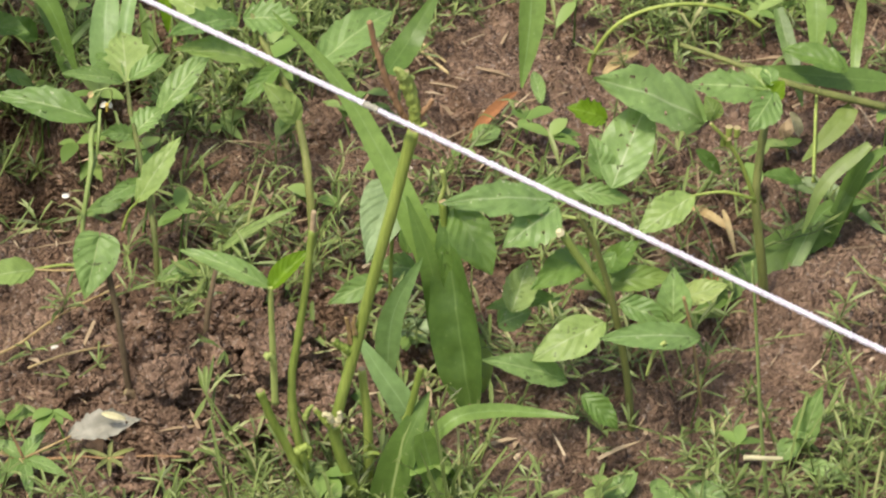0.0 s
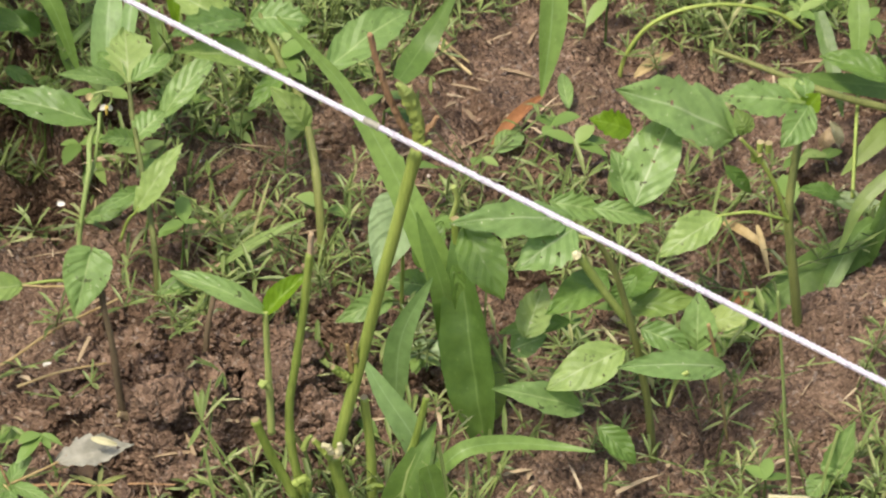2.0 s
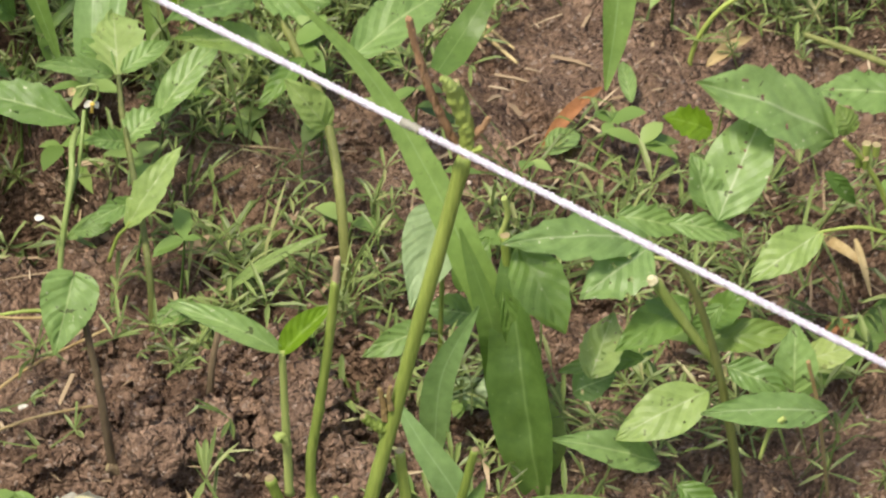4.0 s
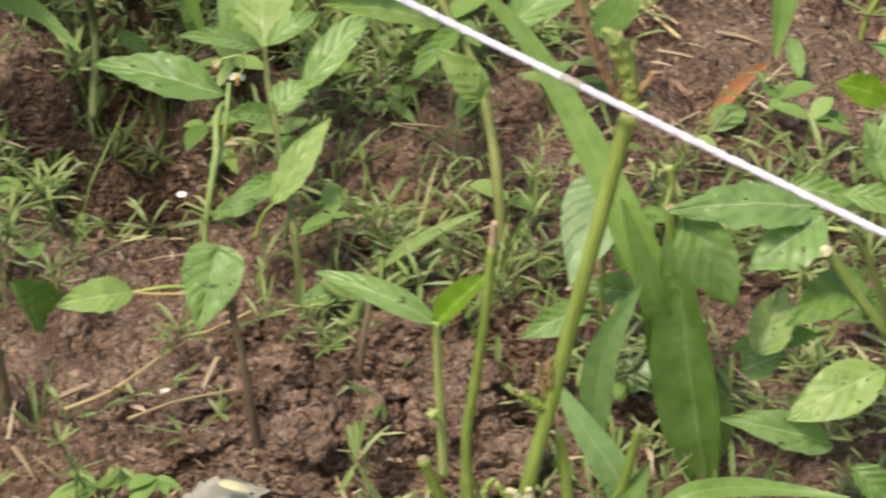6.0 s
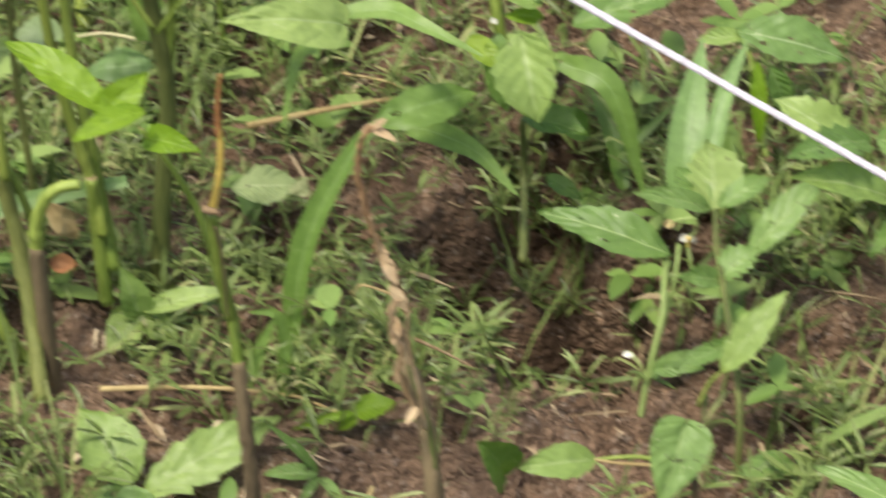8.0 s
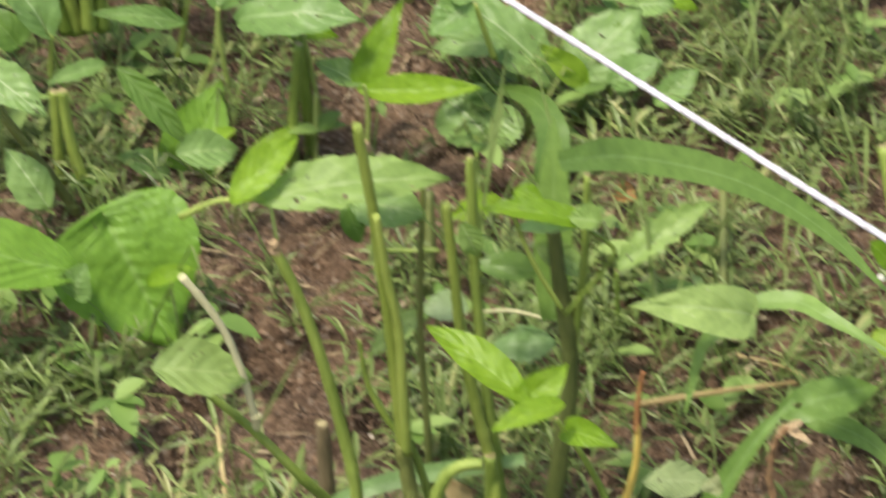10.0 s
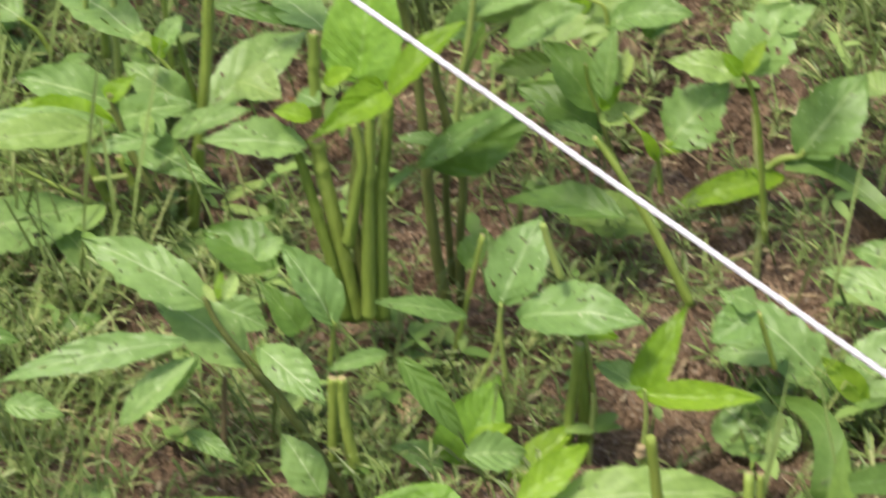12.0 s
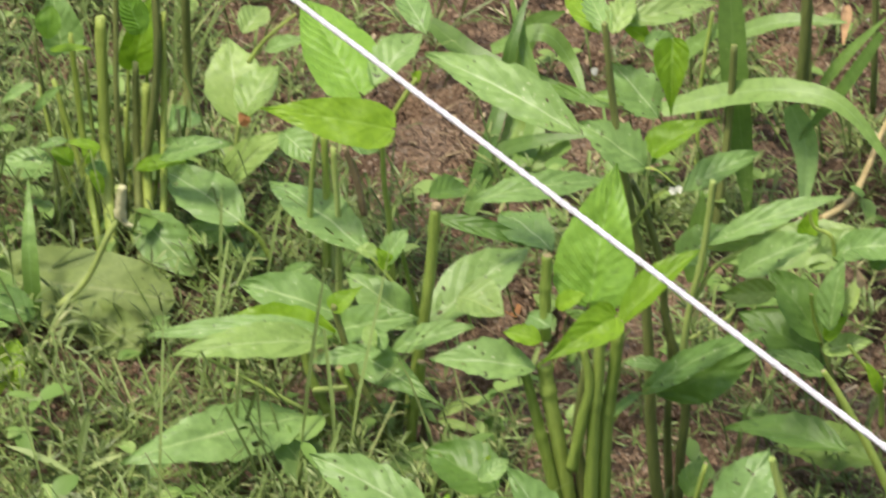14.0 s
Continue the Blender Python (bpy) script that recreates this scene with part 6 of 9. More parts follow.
stalk(p, [(-0.1903, 0.0056, 0.1510), (-0.1858, 0.0056, 0.1491)], 0.00113, 0.00095, SHRED, "cut_end", knobs=0.4)
stalk(p, [(-0.1867, 0.0066, 0.1429), (-0.1847, 0.0066, 0.1292), (-0.1839, 0.0066, 0.1061)], 0.00053, 0.00035, WOODY, "bark_strip", knobs=0.5)
leaf(p, (-0.2181, 0.0086, 0.1871), (-0.2489, 0.0286, 0.1996), 0.0113, (0.30, -0.60, 0.75), "lance", mat=FRESH, fold=0.3, teeth=0.02)
leaf(p, (-0.2199, 0.0086, 0.1850), (-0.2057, 0.0206, 0.1927), 0.0113, (0.20, -0.60, 0.78), "bean", mat=FRESH, fold=0.35)
leaf(p, (-0.2067, 0.0046, 0.1901), (-0.2278, -0.0074, 0.1889), 0.0074, (0.30, -0.30, 0.90), "lance", mat=FRESH, fold=0.3)
leaf(p, (-0.2060, 0.0086, 0.1765), (-0.1904, 0.0006, 0.1776), 0.0084, (-0.35, -0.50, 0.80), "bean", mat=FRESH, fold=0.45)
leaf(p, (-0.1818, 0.0286, 0.1402), (-0.1585, 0.0286, 0.1407), 0.0117, (-0.10, -0.50, 0.86), mat=SCURF, holes=0, wave=0.14, teeth=0.1, fold=0.12)
leaf(p, (-0.1617, 0.0260, 0.1446), (-0.1576, 0.0220, 0.1422), 0.0063, (-0.54, -0.54, 0.65), mat=SCURF, wave=0.2, fold=0.4, name="curled_tip")

p = plant("cut_bean_plant", -0.2529, 0.1100, "cluster of cut green bean stems", "bean plant")
stalk(p, [(-0.2570, 0.1000, 0.0077), (-0.2727, 0.1080, 0.0445), (-0.2772, 0.1100, 0.0729), (-0.2856, 0.1100, 0.1141), (-0.2939, 0.1100, 0.1447), (-0.3015, 0.1100, 0.1642)], 0.00242, 0.00168, STEM, nodes=(0.4,))
stalk(p, [(-0.3013, 0.1100, 0.1631), (-0.3019, 0.1100, 0.1676)], 0.00200, 0.00155, SHRED, "cut_end", knobs=0.4)
stalk(p, [(-0.2497, 0.0800, 0.0078), (-0.2534, 0.1000, 0.0339), (-0.2571, 0.1100, 0.0606), (-0.2605, 0.1100, 0.0854)], 0.00267, 0.00258, OLIVE, nodes=(0.45, 0.95), knobs=0.25)
stalk(p, [(-0.2599, 0.1100, 0.0805), (-0.2621, 0.1100, 0.1072), (-0.2642, 0.1100, 0.1310), (-0.2670, 0.1100, 0.1577), (-0.2698, 0.1100, 0.1816), (-0.2748, 0.1100, 0.2148)], 0.00210, 0.00174, LIME, nodes=(0.6,))
stalk(p, [(-0.2586, 0.1060, 0.0838), (-0.2600, 0.1060, 0.1129), (-0.2614, 0.1060, 0.1365), (-0.2654, 0.1060, 0.1597), (-0.2685, 0.1060, 0.1823)], 0.00184, 0.00129, LIME)
stalk(p, [(-0.2501, 0.1140, 0.0520), (-0.2565, 0.1140, 0.0772), (-0.2657, 0.1140, 0.0918), (-0.2719, 0.1140, 0.1063), (-0.2749, 0.1140, 0.1254)], 0.00151, 0.00075, STEM, nodes=(0.6,))
stalk(p, [(-0.2283, 0.1260, 0.0423), (-0.2314, 0.1300, 0.0616), (-0.2368, 0.1300, 0.0864), (-0.2419, 0.1300, 0.1155), (-0.2443, 0.1300, 0.1415), (-0.2473, 0.1300, 0.1704)], 0.00226, 0.00160, LIME, nodes=(0.3,))
stalk(p, [(-0.2254, 0.1260, 0.0269), (-0.2294, 0.1340, 0.0558), (-0.2331, 0.1340, 0.0881), (-0.2362, 0.1340, 0.1194), (-0.2377, 0.1340, 0.1433), (-0.2383, 0.1340, 0.1641), (-0.2396, 0.1340, 0.1864)], 0.00245, 0.00122, STEM, nodes=(0.25, 0.7))
stalk(p, [(-0.2513, 0.1400, 0.0300), (-0.2535, 0.1400, 0.0706), (-0.2556, 0.1400, 0.1050), (-0.2558, 0.1400, 0.1385), (-0.2549, 0.1400, 0.1753)], 0.00143, 0.00095, OLIVE)
stalk(p, [(-0.2561, 0.1000, 0.0080), (-0.2699, 0.1150, 0.0244), (-0.2839, 0.1180, 0.0485), (-0.2935, 0.1100, 0.0677), (-0.3080, 0.1100, 0.0861), (-0.3226, 0.1100, 0.1015), (-0.3368, 0.1100, 0.1157)], 0.00228, 0.00114, STEM, nodes=(0.5,))
stalk(p, [(-0.2283, 0.1240, 0.0130), (-0.2303, 0.1280, 0.0405), (-0.2315, 0.1280, 0.0658)], 0.00253, 0.00214, STEM)
leaf(p, (-0.3084, 0.1150, 0.1801), (-0.2458, 0.1300, 0.1816), 0.0188, (0.10, -0.42, 0.90), mat=PALE, holes=3, teeth=0.12, fold=0.2, petiole=(-0.3324, 0.1150, 0.1726))
leaf(p, (-0.2792, 0.1400, 0.1633), (-0.2540, 0.1340, 0.1616), 0.0183, (0.05, -0.60, 0.80), mat=WEED, fold=0.25)
leaf(p, (-0.2806, 0.1380, 0.1630), (-0.2752, 0.1340, 0.1498), 0.0074, (0.00, -0.57, 0.82), "lance", mat=DARK)
leaf(p, (-0.3408, 0.0900, 0.1296), (-0.3088, 0.1000, 0.1191), 0.0197, (0.20, -0.50, 0.84), mat=WEED, teeth=0.1, fold=0.2)
stalk(p, [(-0.3309, 0.1000, 0.1600), (-0.3233, 0.1000, 0.1486), (-0.3174, 0.1000, 0.1371), (-0.3125, 0.1000, 0.1216), (-0.3083, 0.1000, 0.1016)], 0.00138, 0.00119, HAY, "dry_pod", knobs=0.3, label="dry cream-coloured bean pod")
stalk(p, [(-0.3083, 0.1000, 0.1033), (-0.3078, 0.1000, 0.0968)], 0.00187, 0.00112, HAY, "dry_pod", knobs=0.5, label="dry cream-coloured bean pod")
leaf(p, (-0.3153, 0.1100, 0.1822), (-0.2952, 0.1300, 0.1958), 0.0116, (0.00, -0.57, 0.82), "lance", mat=FRESH)
leaf(p, (-0.3357, 0.1400, 0.1791), (-0.3164, 0.1500, 0.1748), 0.0139, (0.00, -0.57, 0.82), mat=WEED)
leaf(p, (-0.1994, 0.1400, 0.1555), (-0.2362, 0.1400, 0.1620), 0.0089, (0.16, -0.35, 0.92), "lance", mat=FRESH, fold=0.4)
leaf(p, (-0.2256, 0.1500, 0.1617), (-0.2153, 0.1470, 0.1575), 0.0082, (0.00, -0.57, 0.82), mat=FRESH, teeth=0.15)
leaf(p, (-0.2013, 0.1400, 0.1567), (-0.2255, 0.1400, 0.1533), 0.0072, (0.30, -0.40, 0.87), mat=UNDER)
leaf(p, (-0.1967, 0.1380, 0.1582), (-0.2069, 0.1380, 0.1597), 0.0086, (0.00, -0.57, 0.82), "lance", mat=PALE, fold=0.6, name="bud")
leaf(p, (-0.2166, 0.1500, 0.1278), (-0.2385, 0.1500, 0.1299), 0.0096, (0.00, -0.57, 0.82), "lance", mat=DEEP)
leaf(p, (-0.2178, 0.1550, 0.1346), (-0.1991, 0.1550, 0.1242), 0.0100, (0.00, -0.57, 0.82), mat=WEED)
leaf(p, (-0.2420, 0.1220, 0.1684), (-0.2366, 0.1220, 0.1547), 0.0079, (0.32, -0.85, 0.42), mat=PALE)
stalk(p, [(-0.2015, 0.1400, 0.1541), (-0.1941, 0.1400, 0.1486), (-0.1927, 0.1400, 0.1416), (-0.2075, 0.1400, 0.1174)], 0.00066, 0.00075, STEM, "petiole")
stalk(p, [(-0.2255, 0.1400, 0.1587), (-0.2182, 0.1400, 0.1389), (-0.2085, 0.1400, 0.1198)], 0.00075, 0.00094, STEM, "petiole")
leaf(p, (-0.2403, 0.1600, 0.1029), (-0.2566, 0.1600, 0.1027), 0.0105, (0.00, -0.57, 0.82), mat=UNDER)
leaf(p, (-0.2564, 0.1550, 0.1054), (-0.2729, 0.1350, 0.1015), 0.0079, (0.00, -0.57, 0.82), mat=PALE)
leaf(p, (-0.2104, 0.1650, 0.0858), (-0.2337, 0.1650, 0.0831), 0.0122, (0.00, -0.57, 0.82), mat=MIST, fold=0.15)
stalk(p, [(-0.2505, 0.1600, 0.1281), (-0.2658, 0.1600, 0.1274), (-0.2753, 0.1600, 0.1283)], 0.00086, 0.00038, STEM, "shoot")
stalk(p, [(-0.2124, 0.1650, 0.0957), (-0.2259, 0.1650, 0.0992), (-0.2356, 0.1650, 0.0983)], 0.00077, 0.00048, HAY, "shoot")

p = plant("bean_stump", -0.2123, 0.1493, "brown-green bean stem standing in weeds", "bean plant")
stalk(p, [(-0.2123, 0.1493, -0.0120), (-0.2082, 0.1493, 0.0431), (-0.2050, 0.1493, 0.0883), (-0.2106, 0.1493, 0.1318), (-0.2122, 0.1493, 0.1483)], 0.00361, 0.00225, OLIVE, nodes=(0.6,))
stalk(p, [(-0.2050, 0.1493, 0.0883), (-0.2016, 0.1493, 0.1319), (-0.2015, 0.1493, 0.1693)], 0.00173, 0.00112, STEM)

p = plant("bean_stump", -0.2464, 0.0944, "bent brown bean stem with cut top", "bean plant")
stalk(p, [(-0.2464, 0.0944, -0.0120), (-0.2479, 0.0944, 0.0337), (-0.2491, 0.0944, 0.0640)], 0.00312, 0.00283, WOODY)
stalk(p, [(-0.2491, 0.0944, 0.0621), (-0.2482, 0.0944, 0.0740), (-0.2451, 0.0944, 0.0839), (-0.2398, 0.0944, 0.0889), (-0.2330, 0.0944, 0.0902)], 0.00243, 0.00187, STEM, nodes=(0.15,))

p = plant("bean_stump", -0.2868, 0.1289, "short dark woody stem stub in soil", "dead stem")
stalk(p, [(-0.2868, 0.1289, -0.0120), (-0.2862, 0.1289, 0.0236), (-0.2878, 0.1289, 0.0643), (-0.2886, 0.1289, 0.0768)], 0.00338, 0.00210, WOODY)

p = plant("fallen_leaf", -0.2438, 0.1891, "yellow dead leaf beside bent stem", "dead leaf")
leaf(p, (-0.2450, 0.1100, 0.0695), (-0.2370, 0.1120, 0.0516), 0.0080, (0.10, -0.78, 0.62), mat=STRAW, name="blade", wave=0.1, fold=0.15)

p = plant("fallen_leaf", -0.2421, 0.1596, "brown dead leaf scrap among weeds", "dead leaf")
leaf(p, (-0.2466, 0.1200, 0.0344), (-0.2379, 0.1200, 0.0345), 0.0064, (0.00, -0.57, 0.82), "lance", mat=RUST, name="blade")

p = plant("fallen_leaf", -0.1855, 0.3677, "orange-brown dead leaf scrap on soil", "dead leaf")
leaf(p, (-0.1895, 0.3650, 0.0040), (-0.1818, 0.3596, 0.0040), 0.0088, (-0.22, -0.31, 0.92), "lance", mat=RUST, name="blade")

p = plant("broad_grass", -0.2890, 0.1700, "long pale grass blade lying across weeds", "grass")
leaf(p, (-0.2199, 0.1400, 0.0545), (-0.3447, 0.1000, 0.0194), 0.0058, (-0.00, -0.66, 0.75), "blade", mat=MIST, through_point=[(-0.2662, 0.1300, 0.0505), (-0.2950, 0.1200, 0.0401)], name="blade", fold=0.12, wave=0.01)

p = plant("grass_tuft", -0.2872, 0.0967, "bright green upright grass blade", "grass")
leaf(p, (-0.2859, 0.0916, 0.0060), (-0.2975, 0.0967, 0.0539), 0.0057, (0.28, -0.95, 0.17), "blade", mat=FRESH, through_point=[(-0.2919, 0.0967, 0.0260)], name="blade", fold=0.12, wave=0.01)

p = plant("dry_runner", -0.3117, 0.0993, "orange dry stalk leaning over weeds", "twig")
stalk(p, [(-0.3096, 0.0775, 0.0200), (-0.3206, 0.1206, 0.0200), (-0.3255, 0.1597, 0.0200), (-0.3308, 0.1940, 0.0200)], 0.00124, 0.00081, STRAW, "stick")

p = plant("straw", -0.2982, 0.1589, "thin pale straw lying in weeds", "twig")
stalk(p, [(-0.2975, 0.1496, 0.0080), (-0.2774, 0.1438, 0.0080), (-0.2494, 0.1367, 0.0080)], 0.00090, 0.00049, STRAW, "stick")

p = plant("straw", -0.1793, 0.2385, "tan straw lying across creeping weeds", "twig")
stalk(p, [(-0.1796, 0.2237, 0.0120), (-0.1505, 0.2324, 0.0120), (-0.1212, 0.2394, 0.0120)], 0.00124, 0.00083, STRAW, "stick")

p = plant("straw", -0.1430, 0.2693, "thin pale straw lying in weeds", "twig")
stalk(p, [(-0.1437, 0.2541, 0.0120), (-0.1292, 0.2493, 0.0120), (-0.1190, 0.2428, 0.0120)], 0.00063, 0.00042, STRAW, "stick")

p = plant("seedling", -0.2156, 0.1179, "small pale-leaved seedling among creeping weeds", "weed")
leaf(p, (-0.2176, 0.1179, 0.0105), (-0.2281, 0.1068, 0.0060), 0.0121, (0.07, -0.43, 0.90), mat=PALE)
leaf(p, (-0.2166, 0.1179, 0.0092), (-0.2034, 0.1129, 0.0060), 0.0094, (0.02, -0.50, 0.87), mat=PALE)
leaf(p, (-0.2156, 0.1179, 0.0144), (-0.1854, 0.1179, 0.0234), 0.0070, (-0.24, -0.51, 0.83), mat=PALE)
leaf(p, (-0.2166, 0.1179, 0.0105), (-0.2224, 0.1179, 0.0338), 0.0107, (0.39, -0.91, 0.10), mat=PALE)

p = plant("mottled_weed", -0.1855, 0.2700, "thin mottled weed with holed leaf", "weed")
leaf(p, (-0.1891, 0.2700, 0.0376), (-0.1537, 0.2900, 0.0565), 0.0122, (-0.10, -0.58, 0.81), mat=PALE, holes=8, teeth=0.3)
stalk(p, [(-0.1891, 0.2700, 0.0376), (-0.1876, 0.2696, 0.0060)], 0.00084, 0.00085, STEM)
stalk(p, [(-0.1494, 0.3200, 0.0402), (-0.1486, 0.2633, 0.0060)], 0.00171, 0.00190, OLIVE)

p = plant("bean_plant", -0.3774, 0.2500, "large quilted bright green bean leaves near string", "bean plant")
leaf(p, (-0.3827, 0.2450, 0.0477), (-0.4674, 0.2350, 0.0715), 0.0260, (0.10, -0.50, 0.86), "lance", mat=BEAN, fold=0.15, arch=0.03, droop=0)
leaf(p, (-0.3774, 0.2700, 0.0532), (-0.3513, 0.2500, 0.0091), 0.0576, (0.10, -0.60, 0.80), "bean", mat=BEAN, fold=0.08, arch=0.03, droop=0)
leaf(p, (-0.3606, 0.2500, 0.0399), (-0.3440, 0.2500, 0.0485), 0.0065, (0.00, -0.57, 0.82), "lance", mat=FRESH)
leaf(p, (-0.3514, 0.2800, 0.0254), (-0.3504, 0.2900, 0.0364), 0.0076, (0.00, -0.57, 0.82), mat=DUSTY)
leaf(p, (-0.3863, 0.2400, 0.0403), (-0.3819, 0.2400, 0.0562), 0.0128, (0.00, -0.57, 0.82), "lance", mat=DUSTY)
stalk(p, [(-0.3825, 0.2700, -0.0347), (-0.3816, 0.2700, -0.0019), (-0.3862, 0.2700, 0.0250)], 0.00148, 0.00095, STEM)

p = plant("nightshade", -0.3990, 0.3350, "leafy nightshade branch with broad holed leaves", "weed")
stalk(p, [(-0.3969, 0.3350, 0.0071), (-0.4075, 0.3350, 0.0265), (-0.4222, 0.3350, 0.0502), (-0.4356, 0.3350, 0.0681), (-0.4472, 0.3350, 0.0849), (-0.4527, 0.3350, 0.0973)], 0.00214, 0.00096, OLIVE, nodes=(0.55, 0.95))
stalk(p, [(-0.3916, 0.3450, 0.0000), (-0.3962, 0.3450, 0.0187), (-0.3999, 0.3450, 0.0373), (-0.4018, 0.3450, 0.0584)], 0.00260, 0.00195, STEM)
stalk(p, [(-0.4041, 0.3550, -0.0084), (-0.4056, 0.3550, 0.0107), (-0.4061, 0.3550, 0.0350), (-0.4065, 0.3550, 0.0510)], 0.00240, 0.00196, STEM)
leaf(p, (-0.4517, 0.3390, 0.0913), (-0.5009, 0.3490, 0.1105), 0.0220, (0.10, -0.50, 0.86), mat=DUSTY, holes=4, teeth=0.12, fold=0.15)
leaf(p, (-0.4571, 0.3250, 0.0838), (-0.5262, 0.3050, 0.0734), 0.0134, (0.15, -0.46, 0.87), mat=DUSTY, holes=2, teeth=0.08, fold=0.15)
leaf(p, (-0.4350, 0.3410, 0.0633), (-0.4779, 0.3510, 0.0892), 0.0212, (0.15, -0.50, 0.85), mat=DUSTY, holes=2, teeth=0.06, fold=0.15)
leaf(p, (-0.4306, 0.3250, 0.0840), (-0.4029, 0.3050, 0.0748), 0.0152, (-0.10, -0.62, 0.78), mat=DUSTY, holes=1, teeth=0.04, fold=0.2)
leaf(p, (-0.4515, 0.3550, 0.0798), (-0.4314, 0.3550, 0.0718), 0.0135, (0.00, -0.57, 0.82), mat=DUSTY)
leaf(p, (-0.4446, 0.3310, 0.0997), (-0.4412, 0.3410, 0.1051), 0.0051, (0.00, -0.91, 0.41), mat=PALE)
leaf(p, (-0.4467, 0.3310, 0.0995), (-0.4471, 0.3410, 0.1054), 0.0030, (0.00, -0.57, 0.82), "lance", mat=FRESH)
leaf(p, (-0.4480, 0.3310, 0.0980), (-0.4539, 0.3410, 0.0990), 0.0030, (0.00, -0.57, 0.82), "lance", mat=PALE)
leaf(p, (-0.4337, 0.3310, 0.0705), (-0.4295, 0.3310, 0.0833), 0.0032, (0.00, -0.57, 0.82), "lance", mat=PALE)
leaf(p, (-0.4337, 0.3310, 0.0705), (-0.4249, 0.3310, 0.0774), 0.0035, (0.00, -0.57, 0.82), "lance", mat=DUSTY)
leaf(p, (-0.4796, 0.3050, 0.0561), (-0.4532, 0.3250, 0.0786), 0.0123, (-0.20, -0.55, 0.81), mat=WEED)
leaf(p, (-0.5587, 0.3250, 0.0794), (-0.5215, 0.3250, 0.0773), 0.0117, (0.00, -0.57, 0.82), mat=WEED, holes=4)
leaf(p, (-0.5354, 0.2950, 0.0620), (-0.5502, 0.2950, 0.0731), 0.0129, (0.00, -0.57, 0.82), mat=DUSTY, holes=2)
leaf(p, (-0.5225, 0.2950, 0.0688), (-0.4991, 0.2950, 0.0666), 0.0097, (0.00, -0.57, 0.82), mat=WEED)
leaf(p, (-0.4059, 0.3550, 0.0755), (-0.4275, 0.3650, 0.1035), 0.0170, (0.35, -0.61, 0.71), mat=DUSTY, fold=0.3, teeth=0.03, holes=1, petiole=(-0.4075, 0.3550, 0.0563))
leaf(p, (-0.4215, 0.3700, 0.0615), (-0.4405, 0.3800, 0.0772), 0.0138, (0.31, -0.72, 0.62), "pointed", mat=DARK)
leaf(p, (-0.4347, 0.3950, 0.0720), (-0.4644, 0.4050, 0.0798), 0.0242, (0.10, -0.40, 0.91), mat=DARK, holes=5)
leaf(p, (-0.4409, 0.3850, 0.0817), (-0.4311, 0.3950, 0.0868), 0.0083, (0.00, -0.57, 0.82), mat=WEED)
leaf(p, (-0.3846, 0.3450, 0.0715), (-0.4060, 0.3350, 0.0686), 0.0068, (0.00, -0.57, 0.82), mat=WEED)
leaf(p, (-0.4049, 0.3150, 0.0246), (-0.4214, 0.3250, 0.0447), 0.0160, (0.20, -0.69, 0.69), mat=DUSTY, holes=3, fold=0.2)
leaf(p, (-0.4534, 0.3250, 0.0758), (-0.4773, 0.3150, 0.0550), 0.0110, (0.00, -0.57, 0.82), mat=WEED)
leaf(p, (-0.4579, 0.3250, 0.0419), (-0.4381, 0.3150, 0.0369), 0.0074, (0.00, -0.57, 0.82))
stalk(p, [(-0.4471, 0.3450, 0.0120), (-0.4469, 0.3450, 0.0337), (-0.4466, 0.3450, 0.0550)], 0.00130, 0.00098, WOODY)
stalk(p, [(-0.4159, 0.3230, 0.0544), (-0.4249, 0.3230, 0.0690), (-0.4358, 0.3230, 0.0827)], 0.00085, 0.00064, OLIVE, "petiole")

p = plant("bean_plant", -0.4030, 0.4200, "thick cluster of green bean stems with leaves", "bean plant")
stalk(p, [(-0.4096, 0.4200, 0.0334), (-0.4156, 0.4200, 0.0597), (-0.4218, 0.4200, 0.0829), (-0.4267, 0.4200, 0.1007), (-0.4305, 0.4200, 0.1138)], 0.00264, 0.00176, STEM, nodes=(0.5,))
stalk(p, [(-0.4060, 0.4240, 0.0312), (-0.4117, 0.4240, 0.0603), (-0.4166, 0.4240, 0.0837), (-0.4207, 0.4240, 0.1016), (-0.4227, 0.4240, 0.1144)], 0.00364, 0.00265, STEM, nodes=(0.75, 0.97))
stalk(p, [(-0.4086, 0.4160, 0.0715), (-0.4056, 0.4160, 0.0959), (-0.4039, 0.4160, 0.1119), (-0.4075, 0.4160, 0.1282)], 0.00239, 0.00152, STEM)
stalk(p, [(-0.4001, 0.4180, 0.0363), (-0.4009, 0.4180, 0.0660), (-0.4014, 0.4180, 0.0952), (-0.4009, 0.4180, 0.1162), (-0.4013, 0.4180, 0.1307)], 0.00296, 0.00197, STEM, nodes=(0.6,))
stalk(p, [(-0.3955, 0.4220, 0.0342), (-0.3966, 0.4220, 0.0666), (-0.3969, 0.4220, 0.0932), (-0.3953, 0.4220, 0.1171), (-0.3949, 0.4220, 0.1391)], 0.00318, 0.00219, STEM, nodes=(0.55, 0.9))
stalk(p, [(-0.4036, 0.4280, 0.0287), (-0.4052, 0.4280, 0.0558), (-0.4086, 0.4280, 0.0822), (-0.4065, 0.4280, 0.1142)], 0.00265, 0.00177, OLIVE)
stalk(p, [(-0.4012, 0.4170, 0.1308), (-0.4010, 0.4170, 0.1349)], 0.00130, 0.00097, TAN, "cut_end", knobs=0.3)
stalk(p, [(-0.4222, 0.4230, 0.1146), (-0.4230, 0.4230, 0.1176)], 0.00218, 0.00164, TAN, "cut_end", knobs=0.3)
